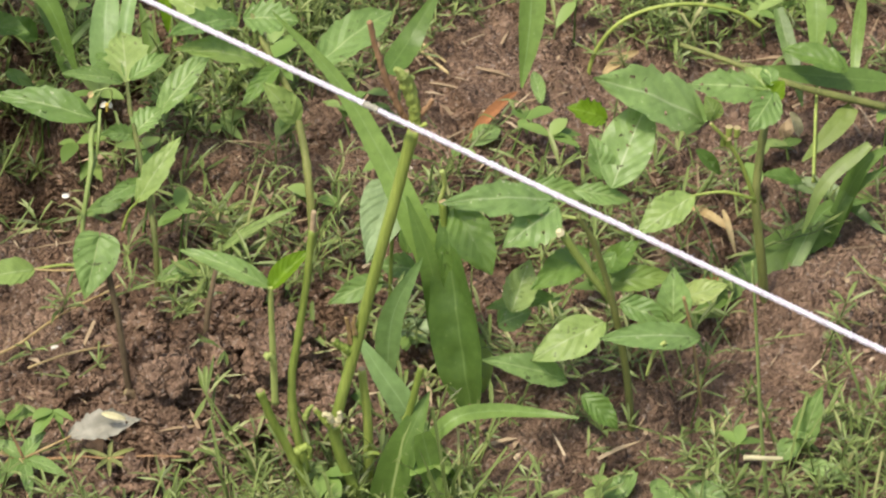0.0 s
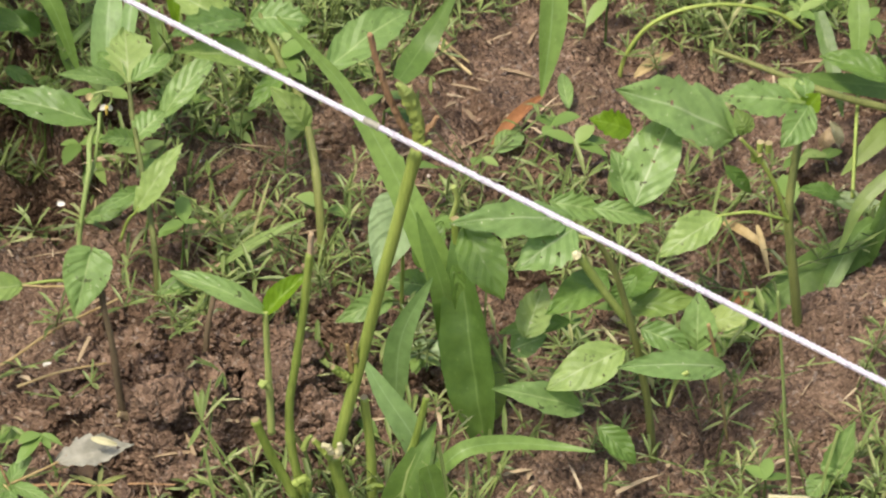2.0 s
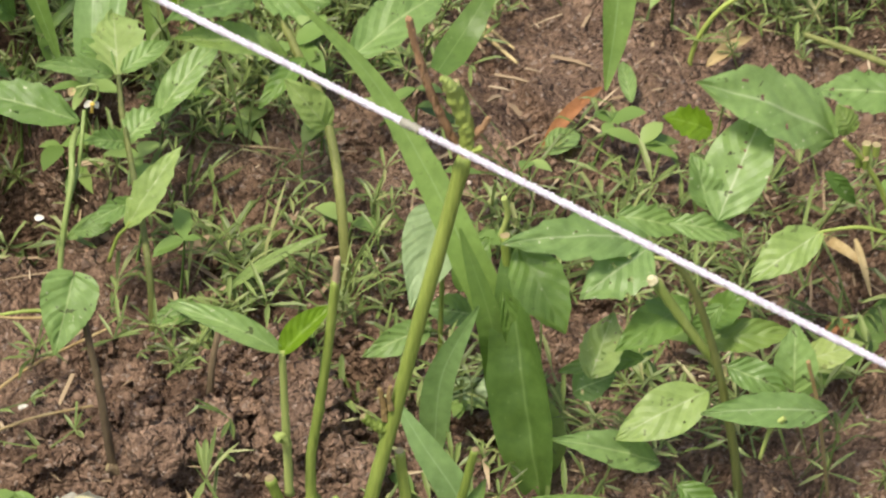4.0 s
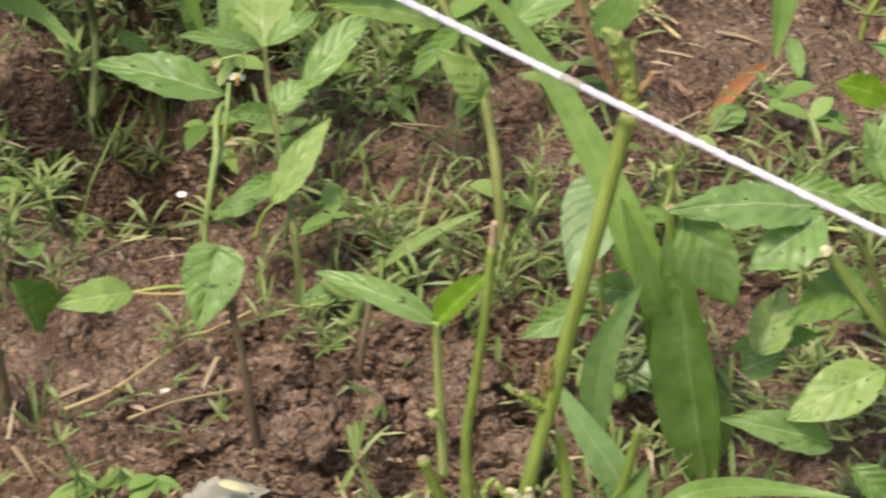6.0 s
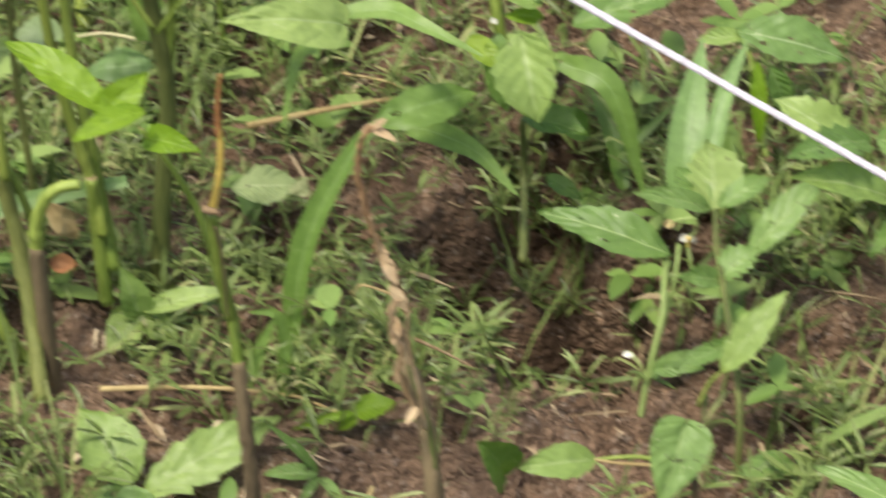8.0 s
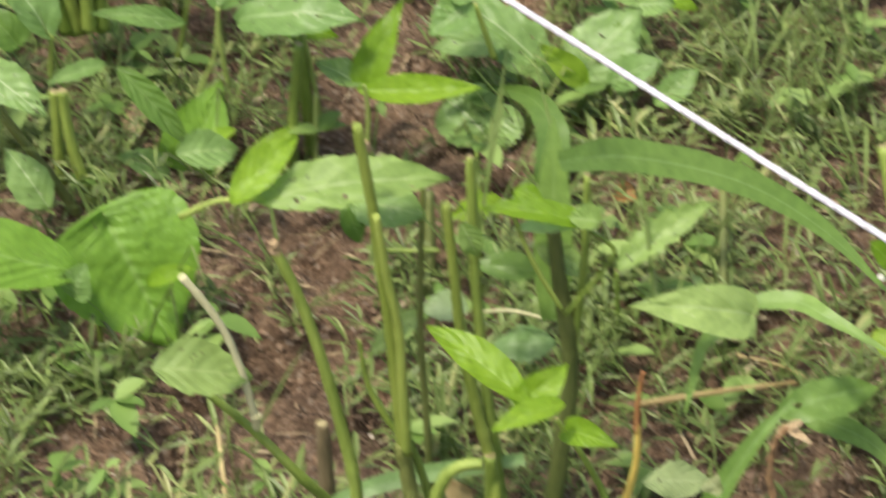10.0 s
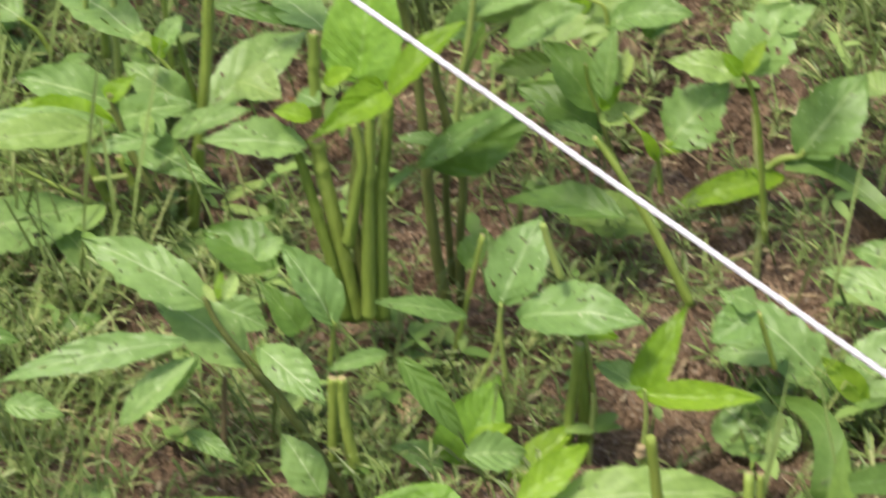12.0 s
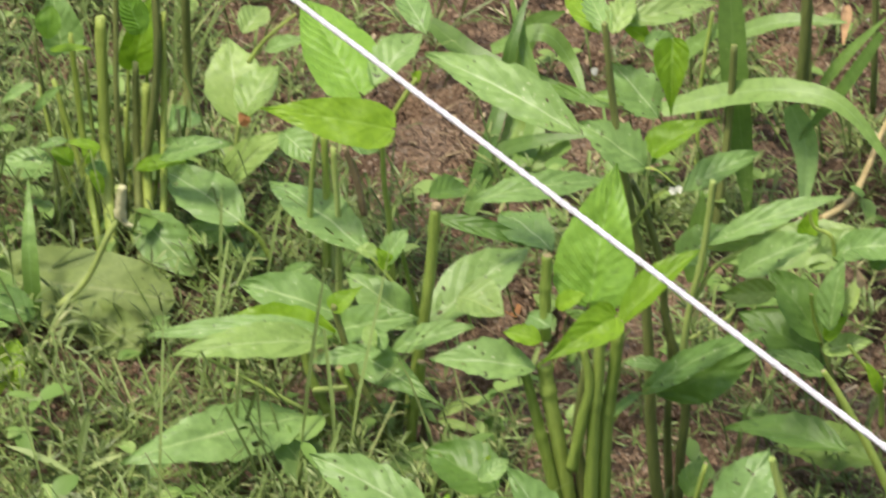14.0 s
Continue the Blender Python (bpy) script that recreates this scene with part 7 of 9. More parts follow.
stalk(p, [(-0.4235, 0.4300, 0.1209), (-0.4246, 0.4300, 0.1415), (-0.4249, 0.4300, 0.1589)], 0.00239, 0.00196, STEM, nodes=(0.6,))
leaf(p, (-0.4074, 0.4320, 0.1401), (-0.4032, 0.4520, 0.1898), 0.0312, (-0.10, -0.56, 0.82), "bean", mat=BEAN, fold=0.1, arch=0.03)
leaf(p, (-0.3946, 0.4200, 0.1371), (-0.3682, 0.4400, 0.1637), 0.0123, (-0.34, -0.53, 0.78), "lance", mat=FRESH, fold=0.5)
leaf(p, (-0.3957, 0.4100, 0.1473), (-0.4221, 0.3900, 0.1342), 0.0152, (0.30, -0.54, 0.79), "pointed", mat=FRESH, fold=0.5)
leaf(p, (-0.4241, 0.4200, 0.1261), (-0.4387, 0.4200, 0.1282), 0.0081, (0.30, -0.54, 0.79), mat=FRESH)
leaf(p, (-0.4212, 0.4240, 0.1302), (-0.4313, 0.4340, 0.1288), 0.0094, (0.00, -0.57, 0.82), mat=DUSTY)
leaf(p, (-0.4257, 0.4200, 0.1134), (-0.4652, 0.4100, 0.1188), 0.0155, (0.15, -0.56, 0.81), mat=DUSTY, holes=3, teeth=0.12)
leaf(p, (-0.4197, 0.4260, 0.1382), (-0.4092, 0.4260, 0.1461), 0.0072, (0.00, -0.57, 0.82), mat=FRESH)
leaf(p, (-0.4015, 0.4260, 0.1266), (-0.3997, 0.4360, 0.1387), 0.0091, (-0.30, -0.54, 0.79), mat=PALE)
leaf(p, (-0.4091, 0.4500, 0.0730), (-0.4160, 0.4500, 0.0747), 0.0096, (0.00, -0.57, 0.82), mat=PALE)
leaf(p, (-0.4117, 0.4140, 0.1224), (-0.4099, 0.4140, 0.1299), 0.0022, (0.00, -0.57, 0.82), "lance", mat=PALE)
leaf(p, (-0.3973, 0.4300, 0.0866), (-0.3862, 0.4600, 0.0833), 0.0034, (0.00, -0.57, 0.82), "lance", mat=WEED)

p = plant("weed_clump", -0.3736, 0.4800, "dark-stemmed weed clump with wide leaf", "weed")
stalk(p, [(-0.3739, 0.4800, -0.0031), (-0.3804, 0.4800, 0.0298), (-0.3840, 0.4800, 0.0569), (-0.3859, 0.4800, 0.0785), (-0.3910, 0.4800, 0.1206), (-0.3968, 0.4800, 0.1461), (-0.4024, 0.4800, 0.1712), (-0.4081, 0.4800, 0.1984), (-0.4119, 0.4800, 0.2229), (-0.4139, 0.4800, 0.2350)], 0.00267, 0.00122, OLIVE, nodes=(0.45, 0.7))
stalk(p, [(-0.3695, 0.4840, -0.0052), (-0.3709, 0.4840, 0.0341), (-0.3706, 0.4840, 0.0618), (-0.3753, 0.4840, 0.0829), (-0.3817, 0.4840, 0.1035), (-0.3845, 0.4840, 0.1244), (-0.3915, 0.4840, 0.1471), (-0.3993, 0.4840, 0.1641)], 0.00203, 0.00135, OLIVE, nodes=(0.3, 0.6))
stalk(p, [(-0.3738, 0.4880, 0.0084), (-0.3774, 0.4880, 0.0471), (-0.3783, 0.4880, 0.0799), (-0.3811, 0.4880, 0.1011)], 0.00182, 0.00136, OLIVE)
stalk(p, [(-0.3696, 0.4700, 0.0765), (-0.3725, 0.4700, 0.0976), (-0.3713, 0.4700, 0.1190), (-0.3687, 0.4700, 0.1378), (-0.3674, 0.4700, 0.1561), (-0.3667, 0.4700, 0.1767)], 0.00155, 0.00122, PALESTEM)
stalk(p, [(-0.3708, 0.4720, 0.1179), (-0.3638, 0.4720, 0.1357), (-0.3560, 0.4720, 0.1435), (-0.3494, 0.4720, 0.1501)], 0.00099, 0.00066, PALESTEM)
stalk(p, [(-0.3706, 0.4760, 0.0994), (-0.3562, 0.4760, 0.1121), (-0.3543, 0.4760, 0.1164)], 0.00078, 0.00056, PALESTEM)
leaf(p, (-0.3870, 0.4600, 0.0816), (-0.3420, 0.4500, 0.1236), 0.0117, (-0.15, -0.56, 0.81), mat=WEED, fold=0.15, teeth=0.1, petiole=(-0.3976, 0.4600, 0.0668))
# lower half of the folded leaf above, its shade put into darker green
leaf(p, (-0.3807, 0.4640, 0.0788), (-0.3420, 0.4640, 0.1069), 0.0213, (0.10, -0.94, 0.31), mat=DARK, fold=0.2)
leaf(p, (-0.3787, 0.4700, 0.0887), (-0.3957, 0.4700, 0.0889), 0.0054, (0.00, -0.57, 0.82), "lance", mat=DUSTY)
leaf(p, (-0.3672, 0.4700, 0.1473), (-0.3171, 0.4800, 0.1717), 0.0099, (-0.20, -0.55, 0.81), mat=WEED, fold=0.2)
leaf(p, (-0.3669, 0.4740, 0.1434), (-0.3359, 0.4840, 0.1552), 0.0077, (0.00, -0.95, 0.32), mat=DARK)
leaf(p, (-0.3549, 0.4900, 0.1238), (-0.3252, 0.4900, 0.1447), 0.0161, (0.00, -0.57, 0.82), mat=DUSTY, holes=2, teeth=0.15)
leaf(p, (-0.3805, 0.5000, 0.1184), (-0.3585, 0.5000, 0.1394), 0.0138, (0.00, -0.57, 0.82), mat=DUSTY, holes=1)
leaf(p, (-0.4226, 0.5100, 0.1668), (-0.4917, 0.5400, 0.1801), 0.0192, (-0.10, -0.56, 0.82), mat=DUSTY, holes=4, teeth=0.1)
leaf(p, (-0.3938, 0.4760, 0.1757), (-0.4205, 0.4760, 0.1924), 0.0183, (0.10, -0.56, 0.82), mat=WEED, teeth=0.16)
leaf(p, (-0.3915, 0.4800, 0.1803), (-0.3675, 0.4900, 0.1941), 0.0135, (-0.30, -0.54, 0.79), "pointed", mat=FRESH)
leaf(p, (-0.3919, 0.5000, 0.1847), (-0.4125, 0.5100, 0.2010), 0.0171, (0.00, -0.57, 0.82), mat=DUSTY, teeth=0.25, holes=2)
leaf(p, (-0.3889, 0.5000, 0.2195), (-0.3863, 0.4900, 0.1916), 0.0136, (0.00, -0.57, 0.82), "pointed", mat=FRESH, fold=0.5)
leaf(p, (-0.3998, 0.5000, 0.2161), (-0.3885, 0.5100, 0.2157), 0.0081, (0.20, -0.55, 0.81), mat=WEED)
leaf(p, (-0.4091, 0.5100, 0.2186), (-0.3980, 0.5100, 0.2125), 0.0072, (0.00, -0.57, 0.82), mat=FRESH, holes=2)
leaf(p, (-0.4100, 0.5100, 0.2185), (-0.3742, 0.5300, 0.2230), 0.0109, (0.00, -0.57, 0.82), mat=WEED)
leaf(p, (-0.4144, 0.5000, 0.2193), (-0.4251, 0.5200, 0.2259), 0.0099, (0.00, -0.57, 0.82), mat=WEED, teeth=0.2)
leaf(p, (-0.4128, 0.5000, 0.2195), (-0.4070, 0.5200, 0.2282), 0.0100, (0.00, -0.57, 0.82), mat=PALE, teeth=0.2)
leaf(p, (-0.4186, 0.5100, 0.2134), (-0.4350, 0.5300, 0.2174), 0.0084, (0.00, -0.57, 0.82), mat=FRESH)
leaf(p, (-0.4192, 0.5100, 0.1853), (-0.3921, 0.5100, 0.1837), 0.0064, (0.00, -0.57, 0.82), "lance", mat=BLADE)
leaf(p, (-0.4130, 0.5200, 0.1754), (-0.4474, 0.5400, 0.1702), 0.0056, (0.00, -0.57, 0.82), "lance", mat=DARK)
leaf(p, (-0.3804, 0.5100, 0.1463), (-0.3527, 0.5300, 0.1574), 0.0119, (-0.20, -0.55, 0.81), mat=WEED)
leaf(p, (-0.3803, 0.4760, 0.1662), (-0.3791, 0.4760, 0.1689), 0.0023, (0.00, -0.57, 0.82), "lance", mat=WHITE, name="flower", label="small white flower")
leaf(p, (-0.3837, 0.4760, 0.1671), (-0.3811, 0.4760, 0.1656), 0.0024, (0.00, -0.57, 0.82), "lance", mat=WHITE, name="flower", label="small white flower")
leaf(p, (-0.4175, 0.4800, 0.2142), (-0.4156, 0.4800, 0.2120), 0.0023, (0.00, -0.57, 0.82), "lance", mat=WHITE, name="flower", label="small white flower")
stalk(p, [(-0.3974, 0.4760, 0.1742), (-0.3898, 0.4760, 0.1752), (-0.3814, 0.4760, 0.1692)], 0.00055, 0.00033, STEM, "flower_stalk")
stalk(p, [(-0.3970, 0.4780, 0.1473), (-0.3911, 0.4780, 0.1584), (-0.3839, 0.4780, 0.1671)], 0.00066, 0.00044, STEM, "flower_stalk")
leaf(p, (-0.4020, 0.5000, 0.1122), (-0.4000, 0.5000, 0.1337), 0.0082, (0.00, -0.57, 0.82), mat=WEED)

p = plant("bean_plant", -0.4950, 0.5157, "bean weed with broad leaves around one stem", "bean plant")
stalk(p, [(-0.4879, 0.5057, -0.0043), (-0.4938, 0.5057, 0.0125), (-0.5029, 0.5057, 0.0339), (-0.5104, 0.5057, 0.0468), (-0.5164, 0.5057, 0.0654), (-0.5195, 0.5057, 0.0759)], 0.00210, 0.00128, OLIVE, nodes=(0.6,))
stalk(p, [(-0.4908, 0.5157, -0.0109), (-0.4916, 0.5157, 0.0119), (-0.4909, 0.5157, 0.0319)], 0.00213, 0.00166, OLIVE)
stalk(p, [(-0.4864, 0.5117, -0.0076), (-0.4858, 0.5117, 0.0154), (-0.4841, 0.5117, 0.0327), (-0.4828, 0.5117, 0.0497)], 0.00258, 0.00211, STEM)
stalk(p, [(-0.4822, 0.5157, -0.0068), (-0.4809, 0.5157, 0.0192), (-0.4808, 0.5157, 0.0362)], 0.00165, 0.00118, WOODY)
stalk(p, [(-0.5089, 0.5057, -0.0011), (-0.5191, 0.5057, 0.0202), (-0.5285, 0.5057, 0.0414), (-0.5320, 0.5057, 0.0576)], 0.00234, 0.00164, STEM, nodes=(0.5,))
stalk(p, [(-0.5059, 0.5097, -0.0034), (-0.5084, 0.5097, 0.0134), (-0.5113, 0.5097, 0.0300), (-0.5169, 0.5097, 0.0433)], 0.00235, 0.00165, STEM)
stalk(p, [(-0.5263, 0.5037, 0.0340), (-0.5180, 0.5037, 0.0363), (-0.5119, 0.5037, 0.0378)], 0.00140, 0.00117, PALESTEM)
stalk(p, [(-0.5241, 0.4997, 0.0248), (-0.5386, 0.4997, 0.0311), (-0.5530, 0.4997, 0.0383), (-0.5747, 0.4997, 0.0483)], 0.00140, 0.00070, PALESTEM, "petiole")
stalk(p, [(-0.4933, 0.5037, 0.0083), (-0.5151, 0.5037, 0.0158), (-0.5343, 0.5037, 0.0207)], 0.00118, 0.00071, OLIVE, "petiole")
stalk(p, [(-0.4925, 0.5457, -0.0080), (-0.4882, 0.5457, 0.0386), (-0.4855, 0.5457, 0.0727), (-0.4844, 0.5457, 0.1042)], 0.00259, 0.00224, STEM, nodes=(0.9,))
stalk(p, [(-0.4844, 0.5457, 0.1034), (-0.4843, 0.5457, 0.1059)], 0.00233, 0.00163, TAN, "cut_end", knobs=0.3)
stalk(p, [(-0.4899, 0.5457, 0.0497), (-0.4949, 0.5457, 0.0686), (-0.4994, 0.5457, 0.0873)], 0.00118, 0.00083, STEM)
leaf(p, (-0.5202, 0.4957, 0.0639), (-0.5776, 0.4657, 0.0701), 0.0160, (0.10, -0.50, 0.86), mat=PALE, fold=0.12, teeth=0.03)
leaf(p, (-0.5201, 0.5117, 0.0577), (-0.5940, 0.4917, 0.0609), 0.0120, (0.20, -0.40, 0.90), mat=DUSTY, fold=0.1, teeth=0.08)
leaf(p, (-0.5202, 0.5177, 0.0545), (-0.5660, 0.5077, 0.0618), 0.0165, (0.10, -0.60, 0.80), mat=FRESH, fold=0.25, teeth=0.03)
leaf(p, (-0.5206, 0.5277, 0.0576), (-0.5630, 0.5277, 0.0673), 0.0209, (0.25, -0.60, 0.76), mat=WEED, fold=0.3)
leaf(p, (-0.5195, 0.5057, 0.0737), (-0.5092, 0.5157, 0.0805), 0.0089, (0.00, -0.57, 0.82), "pointed", mat=FRESH)
leaf(p, (-0.5186, 0.5257, 0.0514), (-0.4866, 0.5257, 0.0626), 0.0163, (-0.20, -0.55, 0.81), "bean", mat=WEED, fold=0.3)
leaf(p, (-0.4901, 0.5457, 0.0440), (-0.5229, 0.5557, 0.0613), 0.0180, (0.31, -0.72, 0.62), mat=WEED, fold=0.3)
leaf(p, (-0.4940, 0.5057, 0.0575), (-0.4613, 0.5057, 0.0743), 0.0105, (-0.20, -0.55, 0.81), mat=DUSTY, holes=1)
leaf(p, (-0.5061, 0.5117, 0.0486), (-0.4699, 0.4917, 0.0422), 0.0168, (0.30, -0.81, 0.51), "pointed", mat=WEED, fold=0.3)
leaf(p, (-0.5161, 0.5157, 0.0424), (-0.4923, 0.5057, 0.0382), 0.0123, (0.00, -0.57, 0.82), "pointed", mat=DARK, fold=0.3)
leaf(p, (-0.4972, 0.4957, 0.0628), (-0.5258, 0.4857, 0.0596), 0.0079, (0.10, -0.56, 0.82), mat=DUSTY)
leaf(p, (-0.5011, 0.4997, 0.0608), (-0.5058, 0.5097, 0.0660), 0.0063, (0.00, -0.95, 0.32), mat=PALE)
leaf(p, (-0.4971, 0.5017, 0.0596), (-0.5023, 0.5117, 0.0636), 0.0056, (0.30, -0.90, 0.30), mat=DUSTY)
leaf(p, (-0.5246, 0.4857, 0.0331), (-0.5922, 0.4357, 0.0351), 0.0255, (0.15, -0.46, 0.87), mat=WEED, holes=2, teeth=0.12, fold=0.15)
leaf(p, (-0.5498, 0.4717, 0.0386), (-0.5584, 0.4617, 0.0261), 0.0102, (0.00, -0.95, 0.32), mat=DARK, fold=0.5)
leaf(p, (-0.5908, 0.4657, 0.0022), (-0.5740, 0.4657, -0.0066), 0.0097, (0.00, -0.57, 0.82))
leaf(p, (-0.5832, 0.4857, 0.0069), (-0.5974, 0.4657, -0.0016), 0.0126, (0.00, -0.57, 0.82), mat=DUSTY)
leaf(p, (-0.4872, 0.5557, 0.0387), (-0.4491, 0.5957, 0.0615), 0.0237, (-0.10, -0.50, 0.86), mat=DUSTY, holes=2, teeth=0.05, fold=0.2, petiole=(-0.4889, 0.5557, 0.0322))
leaf(p, (-0.5130, 0.5557, 0.0706), (-0.5663, 0.6057, 0.0719), 0.0202, (0.10, -0.50, 0.86), mat=DUSTY, holes=4, fold=0.2, petiole=(-0.4923, 0.5557, 0.0402))
leaf(p, (-0.5036, 0.5357, 0.0790), (-0.4958, 0.5457, 0.0923), 0.0100, (-0.41, -0.82, 0.41), mat=WEED)
leaf(p, (-0.5012, 0.5357, 0.0777), (-0.5068, 0.5357, 0.0868), 0.0063, (0.00, -0.57, 0.82), mat=FRESH)
leaf(p, (-0.5077, 0.5457, 0.0779), (-0.5173, 0.5457, 0.0793), 0.0061, (0.00, -0.57, 0.82), mat=PALE)
leaf(p, (-0.4728, 0.5757, 0.0909), (-0.4167, 0.6057, 0.0921), 0.0130, (-0.10, -0.56, 0.82), mat=WEED, fold=0.15)
leaf(p, (-0.4350, 0.5457, 0.0896), (-0.4616, 0.5757, 0.0880), 0.0184, (0.21, -0.52, 0.83), mat=DUSTY, fold=0.2)
leaf(p, (-0.4860, 0.5557, 0.0926), (-0.4399, 0.5557, 0.0846), 0.0076, (0.00, -0.57, 0.82), "lance", mat=DARK)
leaf(p, (-0.4915, 0.5757, 0.0900), (-0.4776, 0.5957, 0.0858), 0.0123, (0.00, -0.57, 0.82), mat=DARK)
leaf(p, (-0.4684, 0.5457, 0.0527), (-0.4576, 0.5557, 0.0570), 0.0112, (0.00, -0.57, 0.82), mat=DUSTY)
leaf(p, (-0.5151, 0.4657, 0.0102), (-0.5402, 0.4757, 0.0346), 0.0163, (0.21, -0.52, 0.83), mat=WEED, teeth=0.12, fold=0.3)
leaf(p, (-0.4560, 0.4957, 0.0032), (-0.4417, 0.5057, 0.0106), 0.0124, (0.00, -0.57, 0.82), mat=WEED, holes=1)
leaf(p, (-0.4545, 0.5057, -0.0102), (-0.4759, 0.5157, 0.0028), 0.0175, (0.00, -0.57, 0.82), mat=DARK, holes=3)
leaf(p, (-0.5481, 0.5457, 0.0611), (-0.5348, 0.5457, 0.0691), 0.0058, (0.00, -0.57, 0.82), mat=WEED)

p = plant("bean_plant", -0.5070, 0.5750, "upright bean shoot with bright broad leaves", "bean plant")
stalk(p, [(-0.5037, 0.5750, 0.0294), (-0.5078, 0.5750, 0.0742), (-0.5110, 0.5750, 0.0961), (-0.5127, 0.5750, 0.1192)], 0.00143, 0.00107, STEM, nodes=(0.9,))
stalk(p, [(-0.5284, 0.5750, 0.0316), (-0.5296, 0.5750, 0.0713), (-0.5331, 0.5750, 0.1091)], 0.00156, 0.00120, PALESTEM, nodes=(0.4,))
stalk(p, [(-0.5355, 0.5850, 0.0446), (-0.5370, 0.5850, 0.0812), (-0.5388, 0.5850, 0.1087)], 0.00192, 0.00144, STEM)
stalk(p, [(-0.5420, 0.5750, 0.0639), (-0.5418, 0.5750, 0.0919), (-0.5405, 0.5750, 0.1142)], 0.00131, 0.00095, PALESTEM)
stalk(p, [(-0.5204, 0.5850, 0.0722), (-0.5241, 0.5850, 0.0885), (-0.5299, 0.5850, 0.1038)], 0.00168, 0.00120, WOODY)
stalk(p, [(-0.5127, 0.5750, 0.1184), (-0.5074, 0.5750, 0.1306), (-0.4990, 0.5750, 0.1473)], 0.00129, 0.00094, STEM, "petiole")
stalk(p, [(-0.5794, 0.6250, 0.1171), (-0.5722, 0.6250, 0.1292), (-0.5593, 0.6250, 0.1435)], 0.00109, 0.00060, STEM, "petiole")
leaf(p, (-0.5075, 0.5650, 0.1275), (-0.5611, 0.5550, 0.1358), 0.0208, (0.10, -0.65, 0.75), "bean", mat=FRESH, fold=0.12, arch=0.03, droop=0)
leaf(p, (-0.5292, 0.6150, 0.1142), (-0.5651, 0.6650, 0.1321), 0.0317, (0.20, -0.61, 0.76), "bean", mat=BEAN, fold=0.1, arch=0.03)
leaf(p, (-0.5235, 0.6150, 0.1183), (-0.5074, 0.6450, 0.1306), 0.0173, (-0.20, -0.61, 0.76), mat=DUSTY, teeth=0.03)
leaf(p, (-0.5056, 0.6450, 0.1297), (-0.5245, 0.6750, 0.1364), 0.0130, (0.00, -0.57, 0.82), mat=DUSTY)
leaf(p, (-0.5276, 0.5850, 0.1075), (-0.5149, 0.5850, 0.1047), 0.0088, (0.00, -0.57, 0.82), mat=DUSTY)
leaf(p, (-0.5567, 0.5850, 0.1080), (-0.5411, 0.5750, 0.1004), 0.0137, (0.00, -0.57, 0.82), mat=DUSTY, holes=2)
leaf(p, (-0.4996, 0.5750, 0.1456), (-0.4975, 0.5750, 0.1507), 0.0036, (0.00, -0.57, 0.82), "lance", mat=FRESH)
leaf(p, (-0.5776, 0.6550, 0.1067), (-0.5603, 0.6550, 0.1145), 0.0073, (0.00, -0.57, 0.82), mat=DUSTY)
leaf(p, (-0.5897, 0.6650, 0.1082), (-0.5836, 0.6850, 0.1125), 0.0134, (0.00, -0.57, 0.82), mat=DUSTY)

p = plant("weed", -0.5956, 0.6800, "weed with large yellowing pale leaves", "weed")
stalk(p, [(-0.5984, 0.6800, -0.0496), (-0.5970, 0.6800, -0.0066), (-0.5960, 0.6800, 0.0265), (-0.5933, 0.6800, 0.0546)], 0.00153, 0.00115, PALESTEM)
leaf(p, (-0.5937, 0.6820, 0.0516), (-0.6054, 0.7120, 0.0798), 0.0276, (0.15, -0.65, 0.75), mat=PALE, fold=0.1, wave=0.03, teeth=0.02)
leaf(p, (-0.5911, 0.6760, 0.0600), (-0.5794, 0.6960, 0.0778), 0.0188, (-0.20, -0.61, 0.76), mat=PALE, fold=0.12)
leaf(p, (-0.5946, 0.6700, 0.0325), (-0.5678, 0.6700, 0.0595), 0.0168, (-0.10, -0.56, 0.82), "bean", mat=PALE, fold=0.12, holes=1)
leaf(p, (-0.5887, 0.6720, 0.0579), (-0.5919, 0.6720, 0.0639), 0.0046, (0.00, -0.57, 0.82), "lance", mat=RUST, wave=0.2)
leaf(p, (-0.5790, 0.6200, 0.0382), (-0.6224, 0.6500, 0.0444), 0.0235, (0.10, -0.56, 0.82), mat=DUSTY, holes=2, fold=0.15, teeth=0.05, petiole=(-0.5660, 0.6200, 0.0214))
leaf(p, (-0.6287, 0.6300, 0.0319), (-0.5973, 0.6100, 0.0143), 0.0219, (0.00, -0.78, 0.62), mat=WEED, fold=0.2, teeth=0.02)
leaf(p, (-0.5839, 0.6300, 0.0310), (-0.6118, 0.6300, 0.0213), 0.0140, (0.00, -0.57, 0.82), mat=DUSTY)
leaf(p, (-0.6426, 0.6600, 0.0359), (-0.5929, 0.6600, 0.0555), 0.0114, (0.00, -0.57, 0.82), mat=WEED, teeth=0.1)
leaf(p, (-0.6714, 0.6600, 0.0333), (-0.7001, 0.6500, 0.0328), 0.0130, (0.00, -0.57, 0.82), mat=WEED, teeth=0.12)
leaf(p, (-0.6316, 0.7100, 0.0284), (-0.6210, 0.7300, 0.0275), 0.0139, (0.00, -0.57, 0.82), mat=DUSTY)
stalk(p, [(-0.6031, 0.6400, 0.0136), (-0.6037, 0.6400, 0.0253), (-0.6023, 0.6400, 0.0328)], 0.00151, 0.00113, RUST, "dead_stalk", knobs=0.4)
stalk(p, [(-0.5858, 0.6400, 0.0219), (-0.5804, 0.6400, 0.0108), (-0.5745, 0.6400, -0.0033)], 0.00113, 0.00088, STRAW, "dead_stalk")

p = plant("bean_plant", -0.6344, 0.6400, "cluster of upright cut green bean stems", "bean plant")
